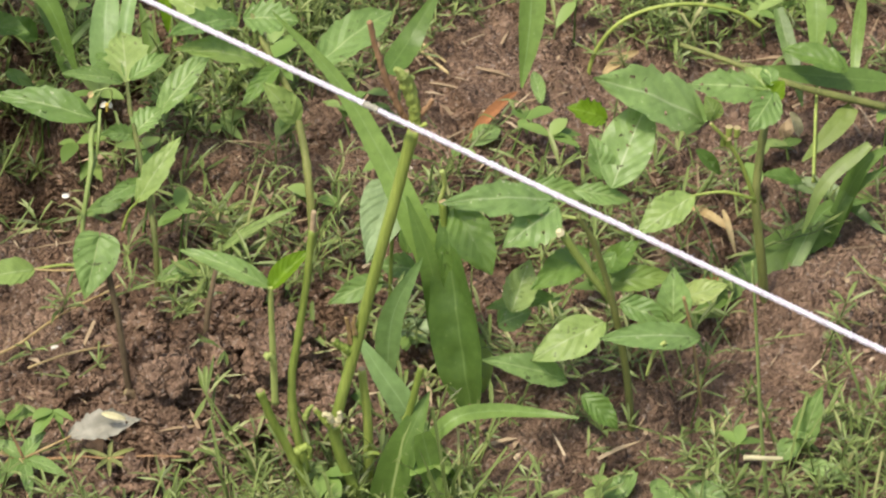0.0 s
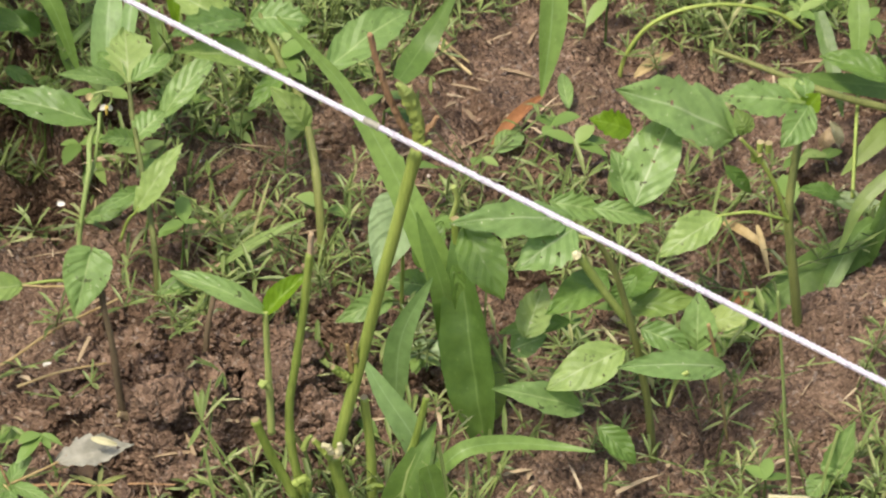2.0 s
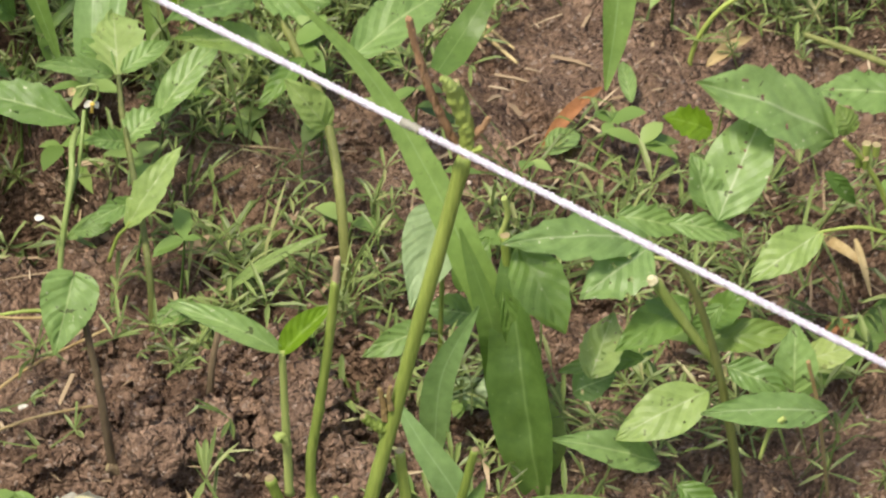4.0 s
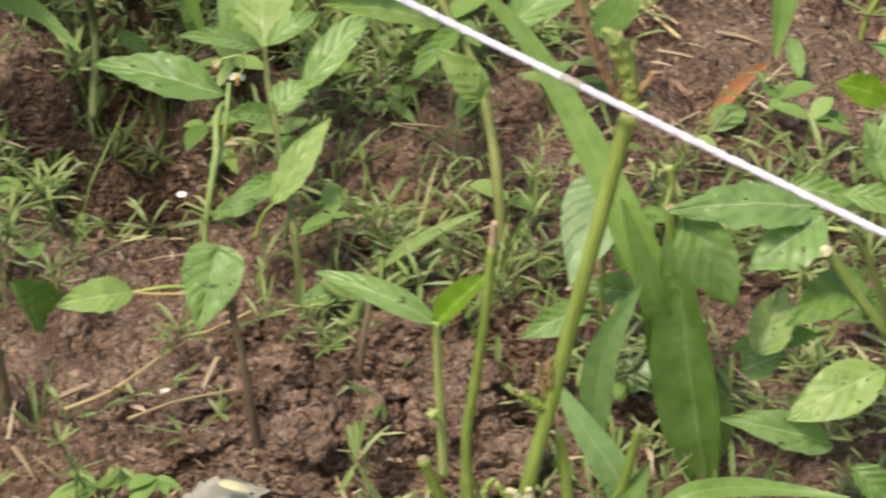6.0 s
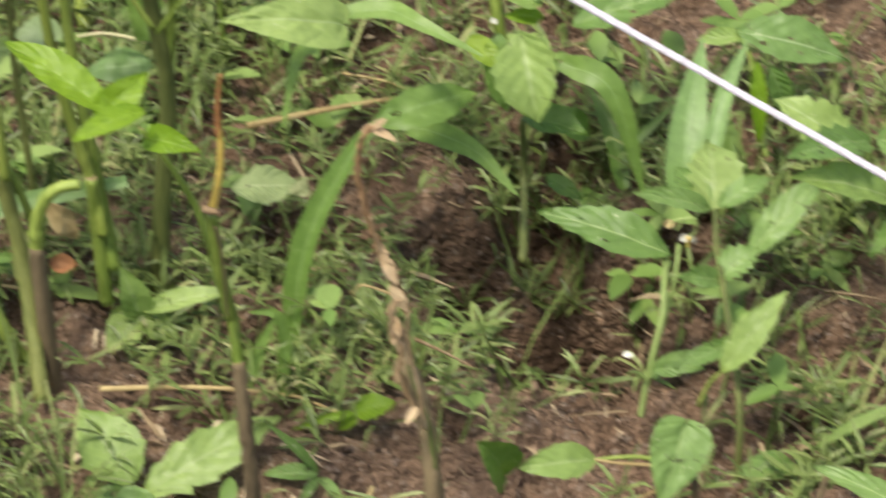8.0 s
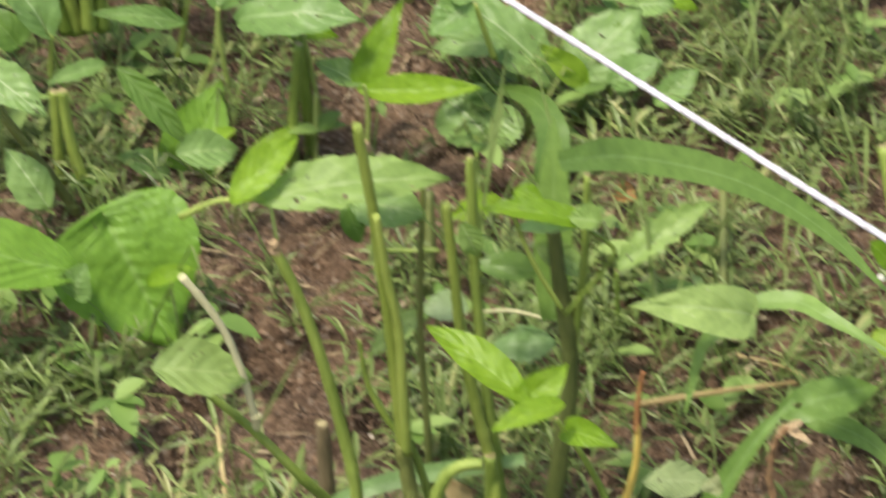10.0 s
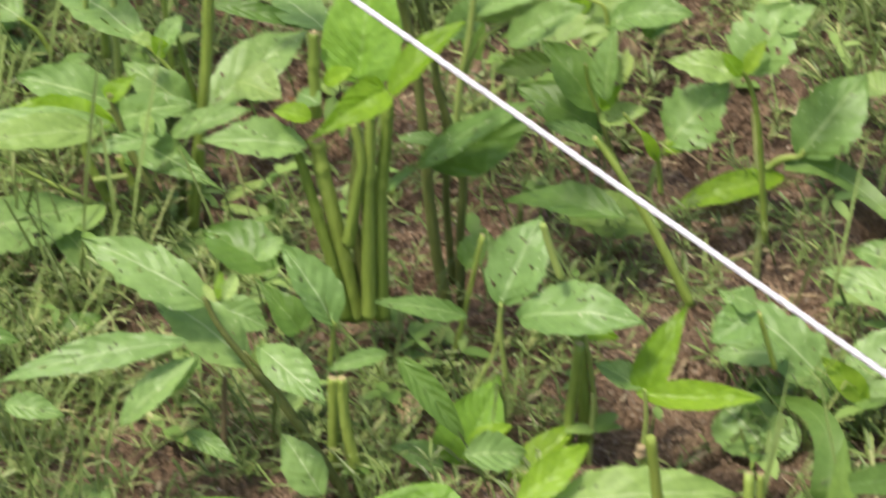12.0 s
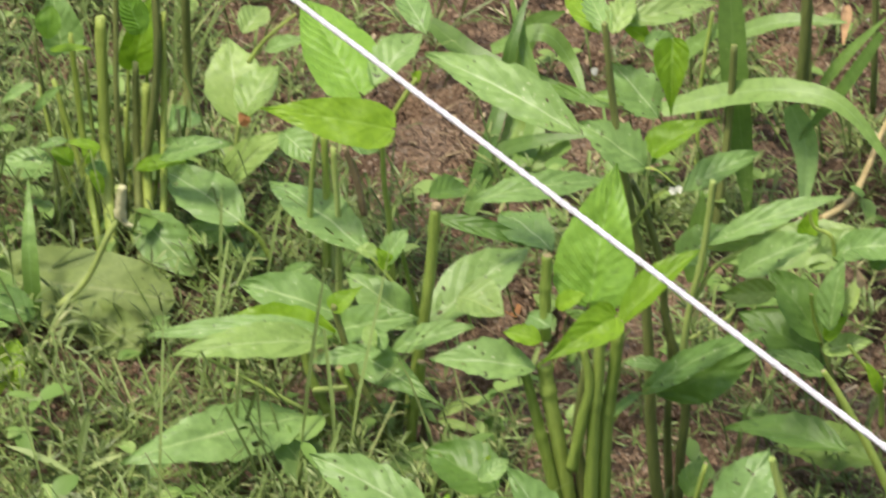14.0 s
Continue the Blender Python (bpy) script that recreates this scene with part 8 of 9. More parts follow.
stalk(p, [(-0.6360, 0.6014, 0.0060), (-0.6542, 0.6400, 0.0478), (-0.6624, 0.6450, 0.1097)], 0.00186, 0.00123, LIME, knobs=0.25)
stalk(p, [(-0.6323, 0.6022, 0.0060), (-0.6455, 0.6400, 0.0533), (-0.6490, 0.6450, 0.1198)], 0.00249, 0.00246, LIME, knobs=0.25)
stalk(p, [(-0.6203, 0.6050, 0.0060), (-0.6311, 0.6400, 0.0436), (-0.6334, 0.6450, 0.0993)], 0.00224, 0.00148, OLIVE, knobs=0.25)
stalk(p, [(-0.6161, 0.6059, 0.0060), (-0.6266, 0.6400, 0.0383), (-0.6288, 0.6450, 0.0886)], 0.00274, 0.00186, LIME, knobs=0.25)
stalk(p, [(-0.6138, 0.6160, 0.0060), (-0.6194, 0.6400, 0.0611), (-0.6210, 0.6450, 0.1262)], 0.00162, 0.00123, LIME, knobs=0.25)
stalk(p, [(-0.6344, 0.6113, 0.0060), (-0.6551, 0.6400, 0.0389), (-0.6701, 0.6450, 0.0860)], 0.00162, 0.00112, LIME, knobs=0.25)
stalk(p, [(-0.6358, 0.6400, 0.0180), (-0.6405, 0.6400, 0.0784), (-0.6423, 0.6450, 0.1346)], 0.00151, 0.00110, OLIVE, knobs=0.25)
stalk(p, [(-0.6282, 0.6400, 0.0483), (-0.6229, 0.6400, 0.0949), (-0.6248, 0.6450, 0.1368)], 0.00200, 0.00171, OLIVE, knobs=0.25)
stalk(p, [(-0.6525, 0.6400, 0.0098), (-0.6671, 0.6400, 0.0475), (-0.6765, 0.6450, 0.0823)], 0.00114, 0.00087, LIME, knobs=0.25)
stalk(p, [(-0.6572, 0.6158, 0.0060), (-0.6694, 0.6400, 0.0515), (-0.6789, 0.6450, 0.1076)], 0.00100, 0.00074, OLIVE, knobs=0.25)
stalk(p, [(-0.6070, 0.6321, 0.0060), (-0.6181, 0.6400, 0.0424), (-0.6244, 0.6450, 0.0806)], 0.00113, 0.00087, OLIVE, knobs=0.25)
stalk(p, [(-0.6107, 0.6559, 0.0060), (-0.6291, 0.7400, 0.0209), (-0.6312, 0.7400, 0.0862)], 0.00229, 0.00207, OLIVE)
stalk(p, [(-0.6499, 0.6174, 0.0060), (-0.6646, 0.6600, 0.0230), (-0.6724, 0.6650, 0.0631)], 0.00100, 0.00071, LIME)
stalk(p, [(-0.6447, 0.6284, 0.0060), (-0.6548, 0.6600, 0.0391), (-0.6608, 0.6650, 0.0877)], 0.00113, 0.00079, LIME)
stalk(p, [(-0.6428, 0.6600, 0.0111), (-0.6402, 0.6600, 0.0585), (-0.6409, 0.6650, 0.1017)], 0.00102, 0.00070, LIME)
stalk(p, [(-0.6366, 0.6499, 0.0060), (-0.6390, 0.6600, 0.0338), (-0.6423, 0.6650, 0.0642)], 0.00127, 0.00088, LIME)
stalk(p, [(-0.6287, 0.6518, 0.0060), (-0.6249, 0.6600, 0.0460), (-0.6224, 0.6650, 0.0870)], 0.00089, 0.00061, LIME)
stalk(p, [(-0.6430, 0.6435, 0.0060), (-0.6535, 0.6600, 0.0260), (-0.6634, 0.6650, 0.0527)], 0.00089, 0.00062, LIME)
stalk(p, [(-0.6350, 0.6600, 0.0062), (-0.6320, 0.6600, 0.0596), (-0.6323, 0.6650, 0.1085)], 0.00102, 0.00070, LIME)
leaf(p, (-0.6444, 0.6250, 0.0657), (-0.6591, 0.6250, 0.0672), 0.0045, (0.09, -0.48, 0.87), "lance", mat=FRESH)
leaf(p, (-0.6591, 0.6250, 0.0672), (-0.6729, 0.6250, 0.0620), 0.0041, (-0.30, -0.53, 0.79), "lance")
leaf(p, (-0.6174, 0.6250, 0.0636), (-0.5882, 0.6250, 0.0767), 0.0099, (-0.34, -0.54, 0.77), "lance")
leaf(p, (-0.6655, 0.6250, 0.0549), (-0.6897, 0.6250, 0.0531), 0.0104, (-0.06, -0.49, 0.87), "lance")
leaf(p, (-0.6741, 0.6250, 0.0937), (-0.6889, 0.6250, 0.0827), 0.0048, (-0.47, -0.62, 0.63), "lance")
leaf(p, (-0.6663, 0.6250, 0.1338), (-0.6679, 0.6250, 0.1170), 0.0107, (0.08, -1.00, -0.01), "lance", mat=BEAN)
leaf(p, (-0.6266, 0.6250, 0.1250), (-0.6353, 0.6250, 0.1460), 0.0128, (0.61, -0.75, 0.25), "lance", mat=BEAN)
leaf(p, (-0.6490, 0.6250, 0.0542), (-0.6434, 0.6250, 0.0419), 0.0052, (0.63, -0.72, 0.29), "lance", mat=FRESH)
leaf(p, (-0.6379, 0.6600, 0.0877), (-0.6289, 0.6700, 0.1246), 0.0160, (0.03, -0.97, 0.26), "bean", mat=FRESH)
leaf(p, (-0.6674, 0.6500, 0.0979), (-0.6748, 0.6600, 0.1255), 0.0174, (0.30, -0.87, 0.39), "bean")
leaf(p, (-0.6414, 0.6700, 0.0789), (-0.6300, 0.6700, 0.1047), 0.0157, (-0.30, -0.95, 0.13), mat=PALE)
stalk(p, [(-0.6364, 0.6300, 0.0253), (-0.6369, 0.6300, 0.0355), (-0.6374, 0.6300, 0.0442)], 0.00125, 0.00187, PALESTEM, "sheath", knobs=0.4, label="pale papery sheath")
leaf(p, (-0.6578, 0.6300, 0.0530), (-0.6680, 0.6300, 0.0589), 0.0083, (0.43, -0.51, 0.74), "lance", mat=FRESH)
leaf(p, (-0.6527, 0.6300, 0.0552), (-0.6464, 0.6300, 0.0632), 0.0076, (-0.53, -0.73, 0.42), "lance", mat=FRESH)
leaf(p, (-0.6425, 0.6300, 0.0493), (-0.6527, 0.6300, 0.0508), 0.0097, (0.13, -0.48, 0.87), "lance")
leaf(p, (-0.6298, 0.6300, 0.0539), (-0.6071, 0.6300, 0.0613), 0.0070, (-0.26, -0.52, 0.81), "lance", mat=FRESH)
leaf(p, (-0.6755, 0.6300, 0.0765), (-0.6627, 0.6300, 0.0924), 0.0041, (-0.53, -0.74, 0.42), "lance")
leaf(p, (-0.6677, 0.6300, 0.1087), (-0.6501, 0.6300, 0.1124), 0.0034, (-0.17, -0.52, 0.84), "lance", mat=FRESH)

p = plant("squash_leaf_weed", -0.6640, 0.5800, "low weed with big pale oval leaf", "weed")
leaf(p, (-0.6890, 0.5800, 0.0175), (-0.6016, 0.5800, 0.0217), 0.0367, (0.05, -0.60, 0.80), "round", mat=SQUASH, fold=0.06, arch=0.06, wave=0.03)
leaf(p, (-0.6428, 0.5760, 0.0149), (-0.6107, 0.5560, 0.0088), 0.0221, (0.00, -0.85, 0.53), "round", mat=SQUASH, fold=0.1, wave=0.06)
stalk(p, [(-0.6702, 0.5600, -0.0029), (-0.6515, 0.5600, 0.0201), (-0.6365, 0.5600, 0.0372), (-0.6266, 0.5600, 0.0612), (-0.6210, 0.5600, 0.0721)], 0.00145, 0.00121, PALESTEM)
stalk(p, [(-0.6210, 0.5600, 0.0721), (-0.6208, 0.5600, 0.0789), (-0.6203, 0.5600, 0.0873)], 0.00263, 0.00191, HAY, "dry_pod", knobs=0.4)
stalk(p, [(-0.6208, 0.5600, 0.0722), (-0.6183, 0.5600, 0.0691), (-0.6154, 0.5600, 0.0684)], 0.00168, 0.00072, HAY, "dry_pod", knobs=0.4)
leaf(p, (-0.6585, 0.5600, 0.0151), (-0.6659, 0.5800, 0.0723), 0.0068, (0.00, -0.57, 0.82), "blade", mat=BLADE, name="blade", fold=0.12, wave=0.01, through_point=[(-0.6607, 0.5600, 0.0480)])
leaf(p, (-0.6565, 0.5500, 0.0228), (-0.6812, 0.5500, 0.0313), 0.0153, (0.00, -0.57, 0.82), mat=WEED)
leaf(p, (-0.6615, 0.5400, 0.0174), (-0.6643, 0.5200, -0.0106), 0.0147, (0.00, -0.91, 0.41), mat=FRESH, fold=0.4)
leaf(p, (-0.6143, 0.5700, -0.0065), (-0.6226, 0.5800, 0.0147), 0.0111, (0.00, -0.95, 0.32), "lance", mat=DARK, fold=0.3)
leaf(p, (-0.6113, 0.5700, 0.0056), (-0.6014, 0.5700, 0.0187), 0.0094, (0.00, -0.57, 0.82), mat=WEED)

p = plant("broad_grass", -0.3648, 0.7200, "big arching grass with wide blades", "grass")
leaf(p, (-0.4076, 0.7200, 0.0630), (-0.2949, 0.7000, 0.0496), 0.0114, (-0.10, -0.60, 0.80), "blade", mat=BLADE, name="blade", fold=0.12, wave=0.01, through_point=[(-0.3783, 0.7200, 0.0750), (-0.3506, 0.7150, 0.0832), (-0.3246, 0.7100, 0.0795)])
leaf(p, (-0.3845, 0.7400, 0.1286), (-0.3632, 0.7200, 0.0065), 0.0117, (0.15, -0.97, 0.20), "blade", mat=DEEP, name="blade", fold=0.12, wave=0.01, through_point=[(-0.3764, 0.7300, 0.0773), (-0.3694, 0.7250, 0.0399)])
leaf(p, (-0.3502, 0.7200, 0.0729), (-0.3398, 0.7100, 0.0216), 0.0112, (0.20, -0.96, 0.20), "blade", mat=MIST, name="blade", fold=0.3, wave=0.01, through_point=[(-0.3410, 0.7200, 0.0495)])
stalk(p, [(-0.3477, 0.7500, 0.0612), (-0.3479, 0.7500, 0.0876), (-0.3491, 0.7500, 0.1193)], 0.00281, 0.00255, OLIVE)
leaf(p, (-0.3810, 0.7700, 0.0779), (-0.3304, 0.7700, 0.0908), 0.0075, (0.00, -0.57, 0.82), "blade", mat=BLADE, name="blade", fold=0.12, wave=0.01, through_point=[(-0.3585, 0.7700, 0.0878)])
leaf(p, (-0.3387, 0.7600, 0.0628), (-0.3126, 0.7600, 0.1013), 0.0050, (0.00, -0.57, 0.82), "blade", mat=BLADE, name="blade", fold=0.12, wave=0.01, through_point=[(-0.3286, 0.7600, 0.0803)])
leaf(p, (-0.4766, 0.7327, 0.0060), (-0.4897, 0.8000, 0.0726), 0.0089, (0.09, -0.69, 0.72), "blade", mat=BLADE, through_point=[(-0.4696, 0.7700, 0.0251)], name="blade", fold=0.12, wave=0.01)
leaf(p, (-0.4961, 0.8000, 0.0386), (-0.4470, 0.7800, 0.0255), 0.0085, (-0.01, -0.57, 0.82), "blade", mat=BLADE, through_point=[(-0.4725, 0.8000, 0.0507), (-0.4584, 0.8000, 0.0373)], name="blade", fold=0.12, wave=0.01)
leaf(p, (-0.4906, 0.7037, 0.0060), (-0.4519, 0.7600, 0.0179), 0.0093, (0.25, -0.36, 0.90), "blade", mat=BLADE, through_point=[(-0.4845, 0.7500, 0.0071)], name="blade", fold=0.12, wave=0.01)
leaf(p, (-0.4903, 0.7192, 0.0060), (-0.4797, 0.7900, 0.0612), 0.0068, (0.09, -0.62, 0.78), "blade", mat=BLADE, through_point=[(-0.4823, 0.7700, 0.0112)], name="blade", fold=0.12, wave=0.01)
leaf(p, (-0.4895, 0.8200, 0.0100), (-0.4647, 0.8200, 0.0531), 0.0114, (-0.43, -0.87, 0.25), "blade", mat=DEEP, through_point=[(-0.4803, 0.8200, 0.0420)], name="blade", fold=0.12, wave=0.01)
leaf(p, (-0.3134, 0.7200, 0.1140), (-0.3483, 0.7200, 0.0515), 0.0053, (-0.46, -0.85, 0.26), "blade", mat=DEEP, through_point=[(-0.3304, 0.7200, 0.0802)], name="blade", fold=0.12, wave=0.01)
leaf(p, (-0.3798, 0.6200, 0.0363), (-0.3795, 0.6200, 0.0821), 0.0097, (0.06, -1.00, -0.00), "blade", mat=BLADE, through_point=[(-0.3803, 0.6200, 0.0593)], name="blade", fold=0.12, wave=0.01)
leaf(p, (-0.4166, 0.7800, 0.0477), (-0.3750, 0.7800, 0.0887), 0.0090, (-0.53, -0.65, 0.54), "blade", mat=BLADE, through_point=[(-0.3993, 0.7800, 0.0649)], name="blade", fold=0.12, wave=0.01)
stalk(p, [(-0.3192, 0.7700, 0.1098), (-0.3144, 0.7700, 0.0455)], 0.00153, 0.00156, OLIVE)
leaf(p, (-0.4902, 0.7182, 0.0060), (-0.4375, 0.7500, 0.0291), 0.0077, (0.02, -0.61, 0.79), "blade", mat=DEEP, through_point=[(-0.4859, 0.7500, 0.0099), (-0.4666, 0.7500, 0.0216)], name="blade", fold=0.12, wave=0.01)
leaf(p, (-0.4924, 0.7239, 0.0060), (-0.4797, 0.8000, 0.0738), 0.0068, (0.08, -0.67, 0.74), "blade", mat=DEEP, through_point=[(-0.4877, 0.7700, 0.0227), (-0.4845, 0.7800, 0.0539)], name="blade", fold=0.12, wave=0.01)
leaf(p, (-0.5291, 0.8200, 0.0389), (-0.4505, 0.7900, 0.0268), 0.0109, (-0.04, -0.47, 0.88), "blade", mat=DEEP, through_point=[(-0.4997, 0.8100, 0.0265)], name="blade", fold=0.12, wave=0.01)
leaf(p, (-0.4508, 0.7500, 0.0222), (-0.4856, 0.7228, 0.0060), 0.0074, (0.01, -0.53, 0.85), "blade", mat=BLADE, through_point=[(-0.4660, 0.7500, 0.0096)], name="blade", fold=0.12, wave=0.01)
leaf(p, (-0.4753, 0.7330, 0.0060), (-0.4551, 0.7600, 0.0281), 0.0059, (0.02, -0.64, 0.76), "blade", mat=BLADE, through_point=[(-0.4770, 0.7700, 0.0119), (-0.4670, 0.7700, 0.0255)], name="blade", fold=0.12, wave=0.01)
leaf(p, (-0.4299, 0.7076, 0.0060), (-0.4378, 0.7600, 0.0379), 0.0041, (0.04, -0.52, 0.86), "blade", mat=BLADE, through_point=[(-0.4308, 0.7400, 0.0170)], name="blade", fold=0.12, wave=0.01)
stalk(p, [(-0.3425, 0.7600, 0.0174), (-0.3461, 0.7700, 0.0653), (-0.3495, 0.7800, 0.1007)], 0.00170, 0.00142, OLIVE)
stalk(p, [(-0.3927, 0.7600, 0.0106), (-0.3945, 0.7700, 0.0500), (-0.3923, 0.7800, 0.0835)], 0.00118, 0.00091, STEM)
stalk(p, [(-0.3783, 0.7093, 0.0060), (-0.3771, 0.7200, 0.0595), (-0.3776, 0.7200, 0.1001)], 0.00205, 0.00151, OLIVE)

p = plant("dry_stalk", -0.3326, 0.7459, "bent tan dry stalk leaning over bare soil", "twig")
stalk(p, [(-0.3312, 0.7123, 0.0200), (-0.3199, 0.7315, 0.0200), (-0.3142, 0.7613, 0.0200), (-0.3095, 0.7998, 0.0200), (-0.3021, 0.8344, 0.0200)], 0.00179, 0.00121, STRAW, "stick")

p = plant("fallen_leaf", -0.3363, 0.9372, "tan curled dead leaf hanging in grass", "dead leaf")
leaf(p, (-0.3350, 0.9005, 0.0300), (-0.3342, 0.8628, 0.0300), 0.0044, (0.01, 0.00, 1.00), "lance", mat=DRIED, name="blade", wave=0.12)

p = plant("nightshade", -0.2739, 0.5300, "nightshade weed with many insect-holed leaves", "weed")
leaf(p, (-0.3133, 0.5600, 0.0992), (-0.2844, 0.5600, 0.1036), 0.0150, (-0.13, -0.50, 0.86), "lance")
stalk(p, [(-0.2743, 0.4500, 0.0335), (-0.2906, 0.4500, 0.0669), (-0.3062, 0.4500, 0.0943), (-0.3162, 0.4500, 0.1089)], 0.00203, 0.00111, STEM)
leaf(p, (-0.3034, 0.4900, 0.0454), (-0.3560, 0.5100, 0.0378), 0.0167, (-0.21, -0.20, 0.96), mat=DARK, teeth=0.12)
leaf(p, (-0.2914, 0.5300, 0.0162), (-0.3355, 0.5300, 0.0188), 0.0229, (0.06, -0.38, 0.93), mat=DARK, teeth=0.15)
stalk(p, [(-0.2471, 0.5300, 0.0135), (-0.2504, 0.5300, 0.0442), (-0.2527, 0.5300, 0.0634), (-0.2551, 0.5300, 0.0783), (-0.2581, 0.5300, 0.0889), (-0.2614, 0.5300, 0.0958)], 0.00151, 0.00093, STEM, nodes=(0.6, 0.8))
leaf(p, (-0.2903, 0.5300, 0.0579), (-0.2675, 0.5400, 0.0841), 0.0276, (-0.10, -0.60, 0.80), mat=WEED, holes=9, teeth=0.16, fold=0.12, petiole=(-0.2907, 0.5300, 0.0528))
leaf(p, (-0.2608, 0.5300, 0.0943), (-0.2428, 0.5450, 0.1218), 0.0285, (-0.15, -0.60, 0.78), mat=WEED, holes=8, teeth=0.2, fold=0.15)
leaf(p, (-0.2484, 0.5350, 0.1127), (-0.2345, 0.5400, 0.1241), 0.0092, (0.00, -0.57, 0.82), "lance", mat=WEED, fold=0.2)
leaf(p, (-0.2623, 0.5350, 0.0916), (-0.2927, 0.5350, 0.0952), 0.0137, (0.00, -0.57, 0.82), mat=PALE, holes=3, teeth=0.16, fold=0.2)
leaf(p, (-0.2604, 0.5250, 0.0979), (-0.2531, 0.5290, 0.1117), 0.0061, (0.00, -0.57, 0.82), mat=FRESH, fold=0.4, teeth=0.15)
leaf(p, (-0.2626, 0.5250, 0.0961), (-0.2703, 0.5270, 0.1056), 0.0063, (0.00, -0.57, 0.82), mat=FRESH, fold=0.4, teeth=0.15)
stalk(p, [(-0.2921, 0.5300, 0.0336), (-0.2942, 0.5300, 0.0502), (-0.2990, 0.5300, 0.0585), (-0.3057, 0.5300, 0.0666), (-0.3093, 0.5300, 0.0712)], 0.00128, 0.00070, STEM)
leaf(p, (-0.2912, 0.5270, 0.0569), (-0.2811, 0.5270, 0.0592), 0.0046, (0.00, -0.57, 0.82), "lance", mat=FRESH)
leaf(p, (-0.2941, 0.5270, 0.0516), (-0.3009, 0.5270, 0.0652), 0.0048, (0.00, -0.57, 0.82), "lance", mat=FRESH)
leaf(p, (-0.2566, 0.5600, 0.1076), (-0.2403, 0.5700, 0.1203), 0.0112, (0.00, -0.57, 0.82), mat=PALE, fold=0.15)
leaf(p, (-0.2661, 0.5700, 0.1142), (-0.2400, 0.5700, 0.1171), 0.0036, (0.00, -0.57, 0.82), "blade", mat=MIST, name="blade", fold=0.2, wave=0.01, through_point=[(-0.2636, 0.5700, 0.1237), (-0.2566, 0.5700, 0.1288), (-0.2467, 0.5700, 0.1267)])
leaf(p, (-0.2642, 0.5750, 0.1102), (-0.2421, 0.5750, 0.1194), 0.0036, (0.00, -0.57, 0.82), "blade", mat=DEEP, name="blade", fold=0.2, wave=0.01, through_point=[(-0.2527, 0.5750, 0.1133)])
leaf(p, (-0.3085, 0.5800, 0.0932), (-0.3665, 0.5800, 0.0734), 0.0215, (0.10, -0.55, 0.83), mat=WEED, holes=5, teeth=0.1, fold=0.15)

p = plant("leafy_weed", -0.3527, 0.5500, "dense leafy weed with dusty and dark leaves", "weed")
stalk(p, [(-0.3063, 0.5500, 0.0166), (-0.3127, 0.5500, 0.0356), (-0.3196, 0.5500, 0.0544), (-0.3222, 0.5500, 0.0624)], 0.00118, 0.00082, OLIVE)
stalk(p, [(-0.3206, 0.5500, 0.0570), (-0.3252, 0.5500, 0.0703), (-0.3271, 0.5500, 0.0811)], 0.00094, 0.00070, STEM)
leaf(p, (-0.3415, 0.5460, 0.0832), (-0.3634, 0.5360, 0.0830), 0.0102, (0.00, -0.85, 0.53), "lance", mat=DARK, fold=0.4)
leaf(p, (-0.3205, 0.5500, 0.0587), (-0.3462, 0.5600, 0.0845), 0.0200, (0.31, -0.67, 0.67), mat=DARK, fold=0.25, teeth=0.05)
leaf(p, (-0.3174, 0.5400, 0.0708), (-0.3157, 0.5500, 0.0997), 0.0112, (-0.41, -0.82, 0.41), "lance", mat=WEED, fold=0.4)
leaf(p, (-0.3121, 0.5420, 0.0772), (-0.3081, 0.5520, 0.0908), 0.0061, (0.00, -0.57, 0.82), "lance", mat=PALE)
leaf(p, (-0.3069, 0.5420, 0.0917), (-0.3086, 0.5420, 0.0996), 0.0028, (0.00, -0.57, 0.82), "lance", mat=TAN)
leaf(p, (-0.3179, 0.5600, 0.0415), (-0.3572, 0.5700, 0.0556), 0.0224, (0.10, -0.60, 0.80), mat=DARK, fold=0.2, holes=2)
leaf(p, (-0.3174, 0.5440, 0.0462), (-0.3432, 0.5440, 0.0548), 0.0086, (0.00, -0.57, 0.82), mat=WEED, petiole=(-0.3067, 0.5440, 0.0262))
leaf(p, (-0.3199, 0.5460, 0.0563), (-0.3000, 0.5460, 0.0642), 0.0096, (0.00, -0.57, 0.82), mat=PALE)
leaf(p, (-0.3195, 0.5440, 0.0638), (-0.3112, 0.5440, 0.0761), 0.0065, (0.00, -0.57, 0.82), mat=FRESH)
leaf(p, (-0.3298, 0.5700, 0.0812), (-0.3066, 0.5800, 0.0978), 0.0130, (0.00, -0.57, 0.82), mat=WEED, teeth=0.1)
leaf(p, (-0.3210, 0.5700, 0.0885), (-0.2943, 0.5700, 0.1000), 0.0128, (0.00, -0.57, 0.82), "lance", mat=WEED, fold=0.2)
leaf(p, (-0.3046, 0.5650, 0.0889), (-0.2916, 0.5650, 0.0990), 0.0102, (0.00, -0.57, 0.82), "lance", mat=DARK)
stalk(p, [(-0.3192, 0.5700, 0.0838), (-0.3218, 0.5700, 0.0973), (-0.3297, 0.5700, 0.1017), (-0.3325, 0.5700, 0.1122)], 0.00105, 0.00070, STEM)
leaf(p, (-0.3328, 0.5800, 0.0870), (-0.3293, 0.5800, 0.1040), 0.0081, (0.00, -0.57, 0.82), mat=FRESH)

p = plant("leafy_weed", -0.2510, 0.4000, "low dusty-leaved weed beside mallow", "weed")
